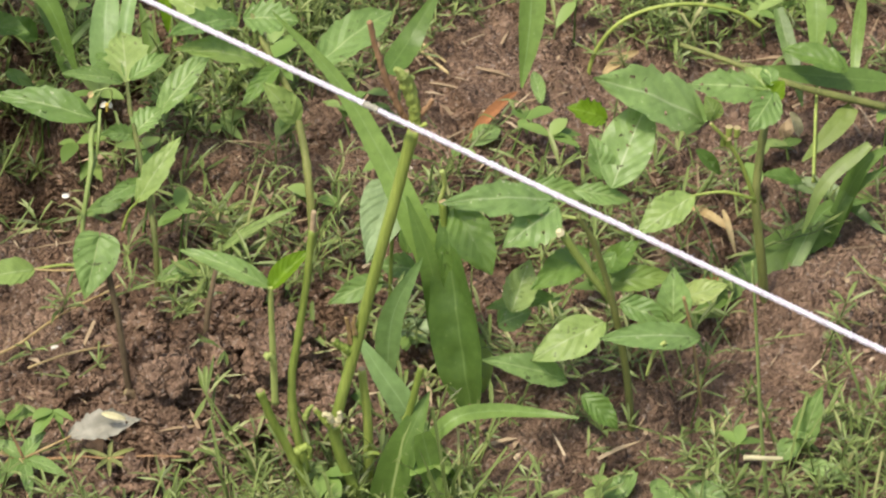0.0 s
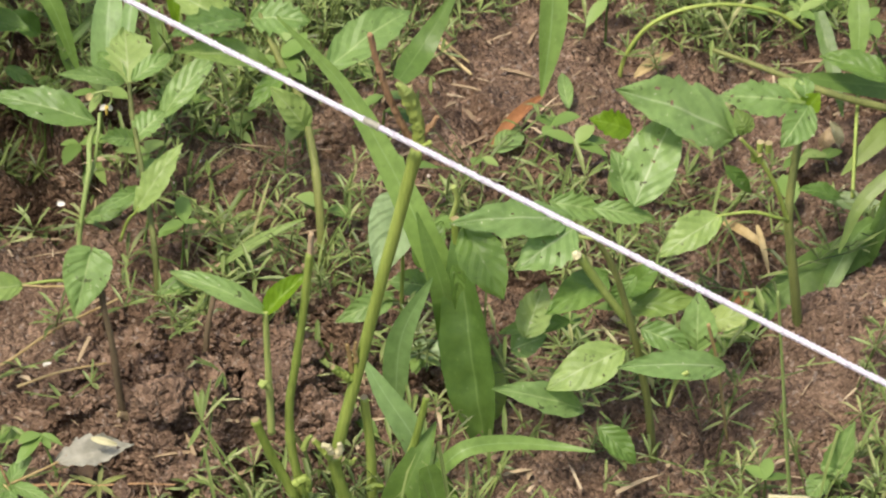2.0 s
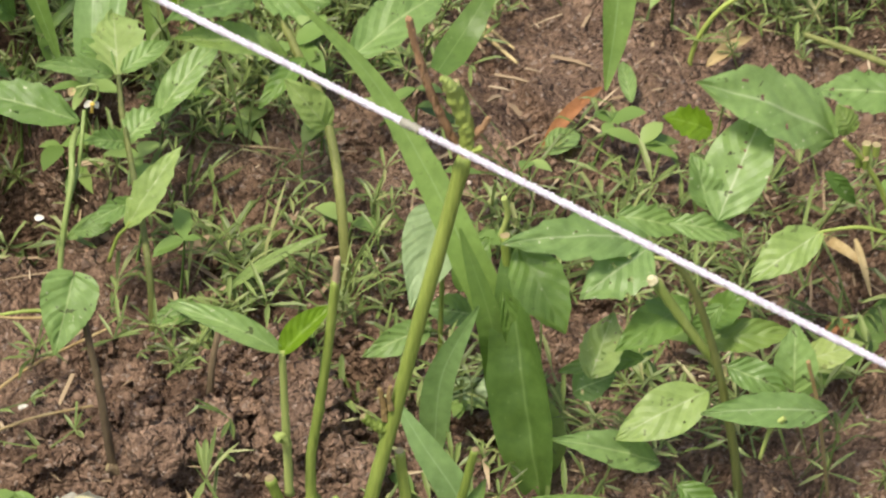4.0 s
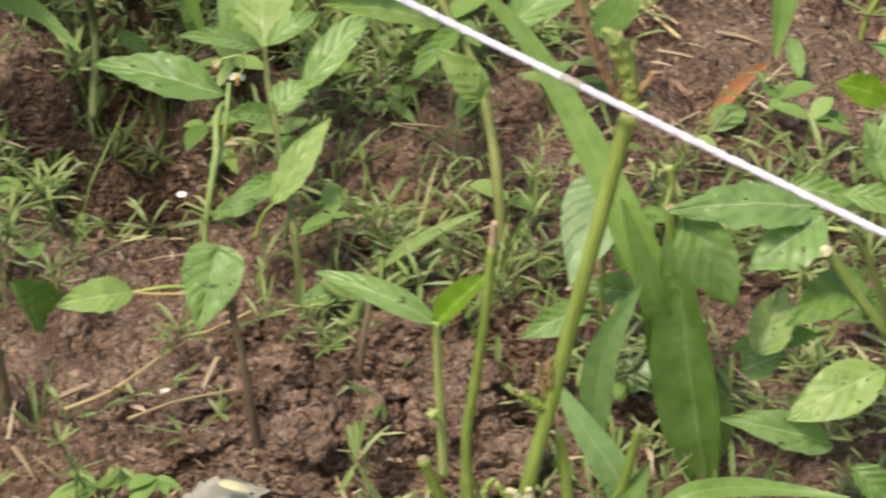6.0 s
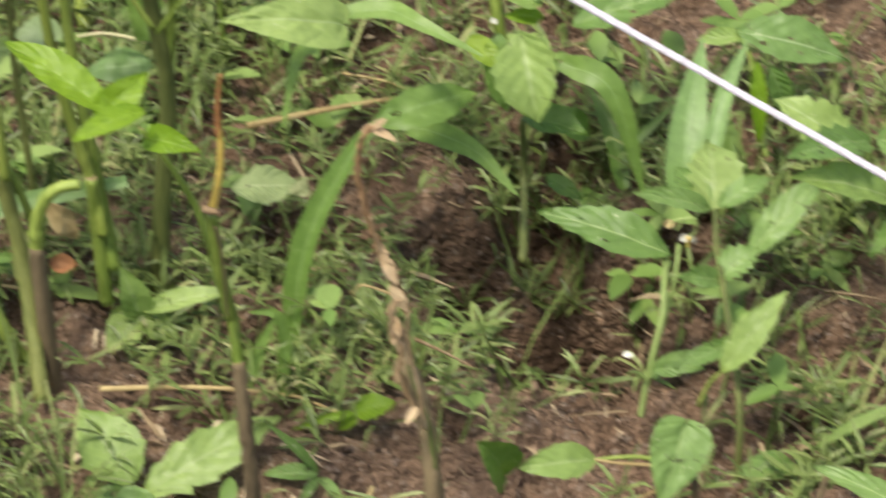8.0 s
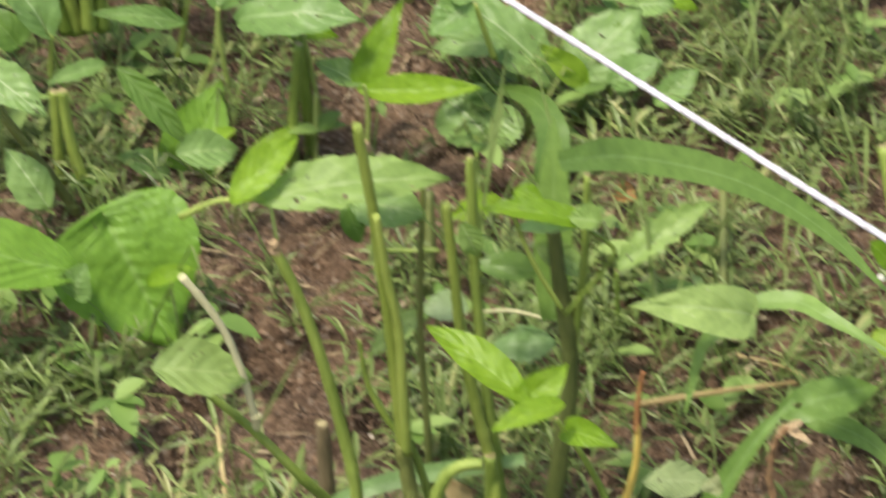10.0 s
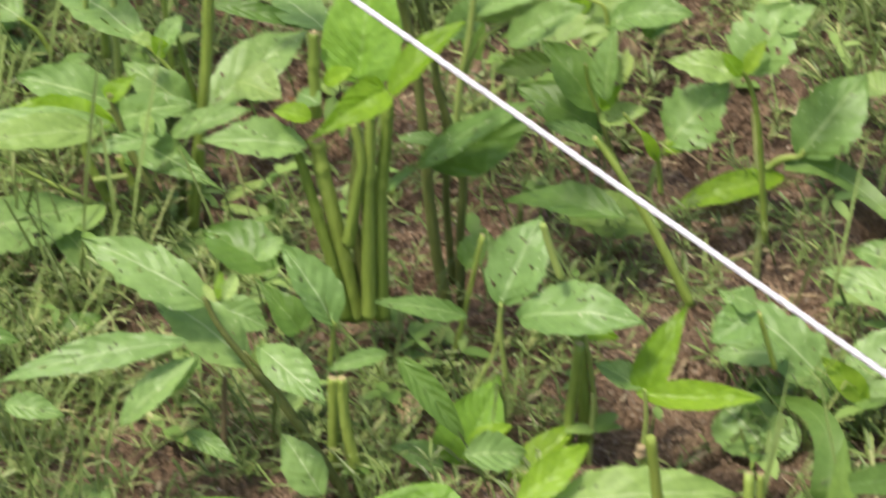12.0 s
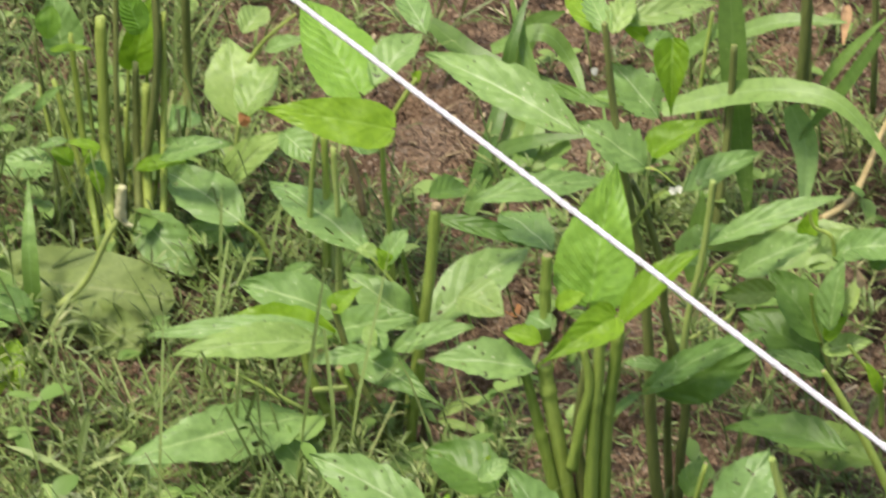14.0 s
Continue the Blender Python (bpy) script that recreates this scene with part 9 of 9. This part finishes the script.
leaf(p, (-0.2475, 0.4000, 0.0666), (-0.2639, 0.3900, 0.0579), 0.0161, (-0.09, -0.56, 0.82), mat=DUSTY, teeth=0.08)
leaf(p, (-0.2477, 0.4000, 0.0692), (-0.2591, 0.4000, 0.0751), 0.0106, (0.38, -0.56, 0.74))
stalk(p, [(-0.2385, 0.4000, 0.0409), (-0.2464, 0.4000, 0.0667)], 0.00132, 0.00098, STEM)

p = plant("nightshade", -0.3419, 0.3850, "low weed pair of broad holed leaves", "weed")
stalk(p, [(-0.3570, 0.3850, 0.0223), (-0.3515, 0.3850, 0.0367), (-0.3469, 0.3850, 0.0507), (-0.3453, 0.3850, 0.0712)], 0.00088, 0.00066, PALESTEM)
stalk(p, [(-0.3421, 0.3850, 0.0351), (-0.3450, 0.3850, 0.0564), (-0.3453, 0.3850, 0.0712)], 0.00109, 0.00087, PALESTEM)
stalk(p, [(-0.3098, 0.3890, -0.0077), (-0.3118, 0.3890, 0.0252), (-0.3152, 0.3890, 0.0584)], 0.00265, 0.00221, STEM)
stalk(p, [(-0.3063, 0.3890, 0.0150), (-0.3098, 0.3890, 0.0418), (-0.3130, 0.3890, 0.0586)], 0.00110, 0.00088, PALESTEM)
leaf(p, (-0.3455, 0.3850, 0.0702), (-0.3327, 0.4050, 0.0999), 0.0239, (-0.15, -0.66, 0.73), mat=DUSTY, holes=6, teeth=0.04, fold=0.25)
leaf(p, (-0.3381, 0.3790, 0.0694), (-0.2889, 0.3690, 0.0793), 0.0248, (-0.10, -0.40, 0.91), mat=DUSTY, holes=4, fold=0.2, arch=0.1, teeth=0.03)
leaf(p, (-0.3267, 0.3950, 0.0570), (-0.2995, 0.3950, 0.0529), 0.0103, (0.00, -0.57, 0.82), mat=FRESH)
leaf(p, (-0.3584, 0.3890, 0.0610), (-0.3932, 0.3790, 0.0716), 0.0089, (0.10, -0.56, 0.82), mat=WEED, teeth=0.03, fold=0.3)
stalk(p, [(-0.3223, 0.3790, 0.0898), (-0.3259, 0.3790, 0.0997), (-0.3301, 0.3790, 0.1132)], 0.00172, 0.00139, PALESTEM)
leaf(p, (-0.3647, 0.4450, 0.0451), (-0.3585, 0.4550, 0.0583), 0.0115, (0.00, -0.57, 0.82), mat=DARK)
stalk(p, [(-0.3706, 0.4350, -0.0014), (-0.3658, 0.4350, 0.0188), (-0.3576, 0.4350, 0.0690)], 0.00136, 0.00091, STEM)

p = plant("bean_plant", -0.3580, 0.3600, "hanging dark leaf and quilted bean leaf", "bean plant")
stalk(p, [(-0.3624, 0.3600, -0.0200), (-0.3588, 0.3600, -0.0031), (-0.3553, 0.3600, 0.0109)], 0.00133, 0.00088, OLIVE)
stalk(p, [(-0.3553, 0.3600, 0.0109), (-0.3447, 0.3600, 0.0057), (-0.3313, 0.3600, -0.0009), (-0.3200, 0.3600, -0.0222), (-0.3171, 0.3600, -0.0444)], 0.00110, 0.00099, OLIVE)
stalk(p, [(-0.3136, 0.3800, -0.0596), (-0.3151, 0.3800, -0.0201), (-0.3169, 0.3800, 0.0130), (-0.3140, 0.3800, 0.0590)], 0.00244, 0.00199, STEM, nodes=(0.4, 0.7))
stalk(p, [(-0.3082, 0.3800, -0.0001), (-0.3077, 0.3800, 0.0192), (-0.3075, 0.3800, 0.0354)], 0.00099, 0.00077, PALESTEM)
stalk(p, [(-0.3629, 0.3640, -0.0230), (-0.3602, 0.3640, -0.0061), (-0.3575, 0.3640, 0.0078)], 0.00100, 0.00078, STEM)
leaf(p, (-0.3818, 0.3560, 0.0622), (-0.3538, 0.3460, 0.0336), 0.0105, (0.30, -0.75, 0.60), "lance", mat=DARK, fold=0.4)
leaf(p, (-0.3564, 0.3660, 0.0086), (-0.3448, 0.3860, 0.0371), 0.0260, (0.10, -0.67, 0.74), "bean", mat=BEAN, fold=0.15)
leaf(p, (-0.3542, 0.3540, 0.0214), (-0.3377, 0.3640, 0.0294), 0.0084, (-0.30, -0.54, 0.79), "lance", mat=FRESH, fold=0.5)
leaf(p, (-0.3376, 0.3600, 0.0008), (-0.3117, 0.3800, 0.0216), 0.0114, (-0.38, -0.52, 0.76), "lance", mat=FRESH, fold=0.5)
leaf(p, (-0.3633, 0.3600, 0.0097), (-0.3827, 0.3500, 0.0242), 0.0110, (0.00, -0.57, 0.82), mat=DUSTY, fold=0.2, teeth=0.03)
stalk(p, [(-0.3824, 0.3600, 0.0006), (-0.3757, 0.3600, 0.0066), (-0.3646, 0.3600, 0.0107)], 0.00077, 0.00055, STEM, "petiole")
stalk(p, [(-0.3270, 0.3560, -0.0031), (-0.3266, 0.3560, 0.0065)], 0.00154, 0.00121, DRIED, "dead_tip", knobs=0.6)
stalk(p, [(-0.3205, 0.3560, -0.0261), (-0.3197, 0.3560, -0.0205)], 0.00177, 0.00133, TAN, "cut_end", knobs=0.4)

p = plant("young_bean", -0.2857, 0.3700, "young bean shoot with upright yellow-green leaf", "bean plant")
stalk(p, [(-0.2755, 0.3600, -0.0580), (-0.2776, 0.3600, -0.0299), (-0.2814, 0.3600, -0.0025), (-0.2860, 0.3600, 0.0244)], 0.00374, 0.00220, STEM, nodes=(0.55,))
stalk(p, [(-0.2867, 0.3580, 0.0247), (-0.2872, 0.3580, 0.0290)], 0.00261, 0.00152, TAN, "cut_end", knobs=0.6)
stalk(p, [(-0.2864, 0.3600, 0.0257), (-0.2859, 0.3600, 0.0405), (-0.2871, 0.3600, 0.0543)], 0.00109, 0.00076, PALESTEM)
leaf(p, (-0.2876, 0.3700, 0.0461), (-0.2740, 0.3900, 0.0747), 0.0144, (-0.20, -0.76, 0.61), "bean", mat=FRESH, fold=0.25)
leaf(p, (-0.2881, 0.3700, 0.0466), (-0.3078, 0.3800, 0.0510), 0.0104, (0.20, -0.55, 0.81), mat=WEED, teeth=0.02)
leaf(p, (-0.2904, 0.3660, 0.0477), (-0.2430, 0.3560, 0.0583), 0.0118, (0.10, -0.60, 0.80), "lance", mat=FRESH, fold=0.5, arch=-0.05)

p = plant("broad_grass", -0.2146, 0.4000, "grass plant with bent wide blades beside mallow", "grass")
leaf(p, (-0.2120, 0.3700, -0.0436), (-0.2420, 0.4100, 0.0203), 0.0130, (0.10, -0.86, 0.50), "blade", mat=DEEP, name="blade", fold=0.2, wave=0.01, through_point=[(-0.2145, 0.3500, 0.0157), (-0.2150, 0.3700, 0.0280), (-0.2237, 0.3900, 0.0293)])
leaf(p, (-0.2121, 0.3900, -0.0060), (-0.1559, 0.3800, 0.0019), 0.0093, (0.00, -0.60, 0.80), "blade", mat=MIST, name="blade", fold=0.25, wave=0.01, through_point=[(-0.1914, 0.3900, 0.0017)])
leaf(p, (-0.1969, 0.3800, -0.0135), (-0.1713, 0.3800, 0.0018), 0.0102, (0.00, -0.57, 0.82), "lance", mat=DARK)

p = plant("mallow", -0.2441, 0.4100, "mallow weed with round scalloped leaves", "weed")
leaf(p, (-0.2402, 0.3950, 0.0058), (-0.2573, 0.4070, 0.0152), 0.0283, (0.10, -0.50, 0.86), "round", mat=DUSTY, teeth=0.12, fold=0.25, wave=0.03)
leaf(p, (-0.2403, 0.3950, 0.0075), (-0.2273, 0.3950, 0.0167), 0.0165, (0.00, -0.57, 0.82), "round", mat=DUSTY, teeth=0.12, fold=0.2)
leaf(p, (-0.2406, 0.4300, 0.0051), (-0.2402, 0.4400, 0.0076), 0.0204, (0.00, -0.57, 0.82), "round", mat=WEED, teeth=0.12)
leaf(p, (-0.2420, 0.3700, -0.0151), (-0.2247, 0.3800, -0.0129), 0.0130, (0.00, -0.57, 0.82), "round", mat=FRESH, teeth=0.12)
stalk(p, [(-0.2400, 0.3173, 0.0060), (-0.2452, 0.3975, 0.0060)], 0.00107, 0.00089, STEM)

p = plant("nightshade", -0.2049, 0.4150, "nightshade weed with wide pale leaves under string", "weed")
stalk(p, [(-0.1950, 0.4150, -0.0481), (-0.1996, 0.4150, -0.0257), (-0.2041, 0.4150, -0.0036), (-0.2127, 0.4150, 0.0211)], 0.00113, 0.00079, STEM)
stalk(p, [(-0.1954, 0.4150, -0.0197), (-0.1939, 0.4150, 0.0027), (-0.1908, 0.4150, 0.0277)], 0.00135, 0.00090, STEM)
leaf(p, (-0.2122, 0.4150, 0.0201), (-0.2629, 0.4350, 0.0532), 0.0234, (0.10, -0.50, 0.86), mat=DUSTY, holes=2, teeth=0.2, fold=0.12)
leaf(p, (-0.2340, 0.4130, 0.0395), (-0.2631, 0.4080, 0.0397), 0.0129, (0.00, -0.57, 0.82), mat=DUSTY, teeth=0.12, fold=0.1)
leaf(p, (-0.2081, 0.4150, 0.0176), (-0.1814, 0.4350, 0.0434), 0.0281, (-0.05, -0.51, 0.86), mat=DUSTY, holes=6, teeth=0.1, fold=0.1)
leaf(p, (-0.1931, 0.4110, 0.0221), (-0.1725, 0.4110, 0.0346), 0.0142, (0.00, -0.57, 0.82), mat=DUSTY, fold=0.2)
leaf(p, (-0.2019, 0.4050, 0.0252), (-0.2206, 0.4050, 0.0444), 0.0102, (0.21, -0.83, 0.52), "lance", mat=FRESH)
leaf(p, (-0.2131, 0.4130, 0.0206), (-0.2270, 0.4130, 0.0318), 0.0104, (0.00, -0.57, 0.82), mat=DUSTY, teeth=0.2)
leaf(p, (-0.2239, 0.4150, 0.0115), (-0.2130, 0.4150, 0.0178), 0.0048, (0.00, -0.57, 0.82), "lance", mat=FRESH)
leaf(p, (-0.1748, 0.4050, 0.0168), (-0.1580, 0.4150, 0.0285), 0.0114, (0.00, -0.57, 0.82))
leaf(p, (-0.1748, 0.4550, 0.0314), (-0.2240, 0.4750, 0.0408), 0.0168, (0.10, -0.50, 0.86), mat=DUSTY, holes=3, teeth=0.16, fold=0.12)
leaf(p, (-0.1788, 0.4950, 0.0263), (-0.2108, 0.5050, 0.0297), 0.0184, (0.10, -0.40, 0.91), mat=WEED, teeth=0.1, holes=1)
leaf(p, (-0.1835, 0.4450, 0.0375), (-0.1679, 0.4450, 0.0387), 0.0130, (0.00, -0.57, 0.82), mat=DUSTY, holes=2)
leaf(p, (-0.1769, 0.4550, 0.0367), (-0.1584, 0.4550, 0.0298), 0.0083, (0.00, -0.57, 0.82), mat=FRESH)

p = plant("broad_grass", -0.2528, 0.5800, "arched grass blade with bright torn leaf", "grass")
stalk(p, [(-0.2499, 0.5097, 0.0060), (-0.2508, 0.5617, 0.0060), (-0.2567, 0.6000, 0.0330)], 0.00188, 0.00121, OLIVE)
leaf(p, (-0.2419, 0.5800, 0.0207), (-0.1697, 0.5289, 0.0060), 0.0101, (-0.16, -0.47, 0.87), "blade", mat=BLADE, through_point=[(-0.2238, 0.5800, 0.0205), (-0.2013, 0.5700, 0.0112)], name="blade", fold=0.12, wave=0.01)
leaf(p, (-0.2417, 0.5800, 0.0144), (-0.2887, 0.5612, 0.0060), 0.0136, (0.03, -0.47, 0.88), "lance", mat=FRESH, teeth=0.3)
leaf(p, (-0.2361, 0.5800, 0.0254), (-0.2107, 0.6000, 0.0572), 0.0293, (-0.13, -0.79, 0.60), petiole=(-0.2525, 0.5800, 0.0143), teeth=0.1)
stalk(p, [(-0.1713, 0.5096, 0.0060), (-0.1703, 0.5704, 0.0060), (-0.1749, 0.6100, 0.0208), (-0.1817, 0.6200, 0.0485)], 0.00117, 0.00097, OLIVE)
leaf(p, (-0.1992, 0.6200, 0.0360), (-0.2141, 0.6300, 0.0347), 0.0142, (-0.30, -0.32, 0.90))

p = plant("fallen_leaf", -0.4595, 0.6357, "small orange dead leaf scrap on soil", "dead leaf")
leaf(p, (-0.4606, 0.6326, 0.0040), (-0.4571, 0.6263, 0.0040), 0.0067, (-0.22, -0.12, 0.97), "lance", mat=RUST, name="blade")

p = plant("seed_head_weed", -0.3827, 0.4000, "small feathery pinkish seed head", "weed")
leaf(p, (-0.3806, 0.3831, 0.0060), (-0.3871, 0.4000, 0.0105), 0.0016, (-0.07, -0.28, 0.96), "lance", mat=TAN)
leaf(p, (-0.3806, 0.3831, 0.0060), (-0.3853, 0.4000, 0.0123), 0.0016, (-0.00, -0.35, 0.94), "lance", mat=TAN)
leaf(p, (-0.3806, 0.3831, 0.0060), (-0.3834, 0.4000, 0.0141), 0.0016, (0.04, -0.42, 0.90), "lance", mat=TAN)
leaf(p, (-0.3806, 0.3831, 0.0060), (-0.3816, 0.4000, 0.0159), 0.0016, (0.07, -0.50, 0.86), "lance", mat=TAN)
leaf(p, (-0.3806, 0.3831, 0.0060), (-0.3798, 0.4000, 0.0143), 0.0016, (0.09, -0.44, 0.89), "lance", mat=TAN)
leaf(p, (-0.3806, 0.3831, 0.0060), (-0.3780, 0.4000, 0.0128), 0.0016, (0.12, -0.39, 0.91), "lance", mat=TAN)
leaf(p, (-0.3806, 0.3831, 0.0060), (-0.3762, 0.4000, 0.0113), 0.0016, (0.16, -0.33, 0.93), "lance", mat=TAN)

p = plant("cut_bean_plant", -0.2427, 0.3100, "short cut green bean stubs", "bean plant")
stalk(p, [(-0.2409, 0.2928, 0.0060), (-0.2447, 0.3100, 0.0562)], 0.00276, 0.00189, STEM)
stalk(p, [(-0.2588, 0.2909, 0.0060), (-0.2601, 0.3100, 0.0419)], 0.00233, 0.00190, OLIVE)
leaf(p, (-0.2318, 0.3400, 0.0138), (-0.2529, 0.3300, 0.0142), 0.0117, (0.16, -0.29, 0.94), mat=FRESH, teeth=0.3)

p = plant("seedling", -0.4791, 0.5366, "low seedling with pale narrow leaves", "weed")
leaf(p, (-0.4781, 0.5365, 0.0060), (-0.4558, 0.5366, 0.0207), 0.0044, (-0.46, -0.56, 0.70), "lance", mat=PALE)
leaf(p, (-0.4778, 0.5344, 0.0060), (-0.4563, 0.5283, 0.0060), 0.0038, (-0.12, -0.42, 0.90), "lance", mat=PALE)
leaf(p, (-0.4789, 0.5341, 0.0060), (-0.4916, 0.5366, 0.0097), 0.0037, (0.15, -0.49, 0.86), "lance", mat=PALE)

p = plant("seedling", -0.4565, 0.5157, "low weed with soft rounded leaves", "weed")
leaf(p, (-0.4561, 0.5111, 0.0060), (-0.4449, 0.5157, 0.0075), 0.0158, (0.07, -0.46, 0.89))
leaf(p, (-0.4555, 0.5070, 0.0060), (-0.4651, 0.4922, 0.0060), 0.0155, (0.27, -0.17, 0.95))
leaf(p, (-0.4547, 0.5157, 0.0117), (-0.4457, 0.5157, 0.0244), 0.0107, (-0.58, -0.71, 0.41))
leaf(p, (-0.4914, 0.5075, 0.0060), (-0.4713, 0.4866, 0.0060), 0.0179, (-0.21, -0.21, 0.96))

p = plant("low_leaf_weed", -0.3298, 0.5800, "low shaded leaf among fallen stems", "weed")
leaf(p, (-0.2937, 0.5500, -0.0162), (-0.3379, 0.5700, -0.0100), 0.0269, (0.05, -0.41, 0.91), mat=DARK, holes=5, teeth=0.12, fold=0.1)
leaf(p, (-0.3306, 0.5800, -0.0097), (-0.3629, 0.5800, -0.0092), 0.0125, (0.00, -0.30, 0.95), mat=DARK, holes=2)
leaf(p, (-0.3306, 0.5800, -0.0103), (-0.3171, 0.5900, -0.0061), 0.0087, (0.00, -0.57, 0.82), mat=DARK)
leaf(p, (-0.3658, 0.5200, -0.0072), (-0.3658, 0.5300, 0.0096), 0.0142, (0.00, -0.57, 0.82), mat=WEED, fold=0.2)

p = plant("wide_leaf_weed", -0.4979, 0.3300, "wide pale green leaf among creeping weeds", "weed")
leaf(p, (-0.4996, 0.3300, 0.0082), (-0.4923, 0.2766, 0.0060), 0.0193, (0.08, -0.03, 1.00), "strap")

p = plant("seedling", -0.2145, 0.0370, "low weed with pale toothed leaf near soil", "weed")
leaf(p, (-0.2151, 0.0333, 0.0060), (-0.1686, 0.0570, 0.0194), 0.0174, (0.00, -0.50, 0.87), mat=PALE, fold=0.15, teeth=0.25)
leaf(p, (-0.2179, 0.0370, 0.0079), (-0.2362, 0.0570, 0.0239), 0.0211, (0.10, -0.56, 0.82), mat=PALE, fold=0.15, teeth=0.2)
leaf(p, (-0.2253, 0.0283, 0.0060), (-0.2087, 0.0270, 0.0077), 0.0115, (-0.12, -0.39, 0.91))
leaf(p, (-0.2198, 0.0364, 0.0060), (-0.2363, 0.0179, 0.0060), 0.0101, (0.23, -0.20, 0.95))

p = plant("seedling", -0.1361, 0.0640, "tiny seedling with rounded green leaves on soil", "weed")
leaf(p, (-0.1435, 0.0640, 0.0132), (-0.1300, 0.0640, 0.0177), 0.0092, (-0.28, -0.43, 0.86), mat=FRESH)
leaf(p, (-0.1435, 0.0640, 0.0132), (-0.1648, 0.0640, 0.0065), 0.0030, (-0.27, -0.43, 0.86), mat=FRESH)
leaf(p, (-0.1416, 0.0640, 0.0119), (-0.1494, 0.0638, 0.0060), 0.0051, (-0.51, -0.50, 0.70), mat=FRESH)

p = plant("seedling", -0.1556, 0.0479, "tiny narrow-leaved seedling on soil", "weed")
leaf(p, (-0.1565, 0.0428, 0.0060), (-0.1719, 0.0479, 0.0226), 0.0028, (0.46, -0.64, 0.62), "lance")
leaf(p, (-0.1565, 0.0414, 0.0060), (-0.1745, 0.0424, 0.0060), 0.0054, (-0.02, -0.40, 0.92), "lance")
leaf(p, (-0.1556, 0.0399, 0.0060), (-0.1482, 0.0270, 0.0060), 0.0031, (-0.18, -0.10, 0.98), "lance")
leaf(p, (-0.1565, 0.0400, 0.0060), (-0.1633, 0.0250, 0.0060), 0.0027, (0.17, -0.08, 0.98), "lance")

p = plant("seedling", -0.2159, 0.1247, "small pale green seedling leaves", "weed")
leaf(p, (-0.2174, 0.1208, 0.0060), (-0.2056, 0.1201, 0.0060), 0.0087, (-0.02, -0.42, 0.91), mat=PALE)
leaf(p, (-0.2194, 0.1209, 0.0060), (-0.2272, 0.1247, 0.0083), 0.0106, (0.06, -0.43, 0.90), mat=PALE)
leaf(p, (-0.2155, 0.1237, 0.0060), (-0.1973, 0.1247, 0.0147), 0.0065, (-0.36, -0.48, 0.80), mat=PALE)

p = plant("grass_tuft", -0.1687, 0.0862, "bent green grass blades by dead stalk", "grass")
leaf(p, (-0.1685, 0.0823, 0.0060), (-0.1786, 0.0862, 0.0401), 0.0039, (0.31, -0.93, 0.20), "blade", mat=BLADE, through_point=[(-0.1667, 0.0862, 0.0256), (-0.1691, 0.0862, 0.0384)], name="blade", fold=0.12, wave=0.01)
leaf(p, (-0.1801, 0.0858, 0.0060), (-0.1691, 0.0862, 0.0384), 0.0039, (-0.37, -0.92, 0.13), "blade", mat=BLADE, through_point=[(-0.1751, 0.0862, 0.0235)], name="blade", fold=0.12, wave=0.01)

p = plant("straw", -0.2310, 0.0939, "long pale straw lying across soil", "twig")
stalk(p, [(-0.2304, 0.0871, 0.0060), (-0.1975, 0.0868, 0.0060), (-0.1665, 0.0822, 0.0060), (-0.1493, 0.0725, 0.0060)], 0.00097, 0.00048, STRAW, "stick")

p = plant("straw", -0.1447, 0.0222, "short tan straw piece on soil", "twig")
stalk(p, [(-0.1447, 0.0158, 0.0060), (-0.1382, 0.0348, 0.0060)], 0.00122, 0.00085, STRAW, "stick")

p = plant("seedling", -0.0084, 0.0429, "low narrow leaves beside creeping weeds", "weed")
leaf(p, (0.0028, 0.0414, 0.0060), (-0.0157, 0.0381, 0.0060), 0.0100, (0.05, -0.31, 0.95), "lance")
leaf(p, (0.0103, 0.0429, 0.0120), (0.0473, 0.0429, 0.0356), 0.0039, (-0.50, -0.37, 0.78), "lance")

p = plant("weed", -0.5741, 0.4187, "low weed with dark holed leaves in mat", "weed")
leaf(p, (-0.5750, 0.4180, 0.0060), (-0.5395, 0.4087, 0.0160), 0.0210, (-0.34, -0.38, 0.86), holes=4)
leaf(p, (-0.5764, 0.4187, 0.0081), (-0.5971, 0.4287, 0.0207), 0.0145, (0.24, -0.52, 0.82), holes=1)
leaf(p, (-0.5775, 0.4135, 0.0060), (-0.5834, 0.3879, 0.0060), 0.0143, (0.21, -0.05, 0.98))
leaf(p, (-0.5254, 0.4187, 0.0151), (-0.5100, 0.4287, 0.0187), 0.0105, (0.04, -0.38, 0.92), mat=DARK)

p = plant("weed", -0.4640, 0.4982, "low dark leaves under bean stems", "weed")
leaf(p, (-0.4739, 0.4982, 0.0129), (-0.4525, 0.4982, 0.0130), 0.0175, (-0.00, -0.46, 0.89), mat=DARK, holes=2)
leaf(p, (-0.4570, 0.4982, 0.0067), (-0.4442, 0.4982, 0.0141), 0.0119, (-0.42, -0.53, 0.73), mat=FRESH)
leaf(p, (-0.4736, 0.5482, 0.0599), (-0.4529, 0.5382, 0.0604), 0.0200, (-0.16, -0.29, 0.94))
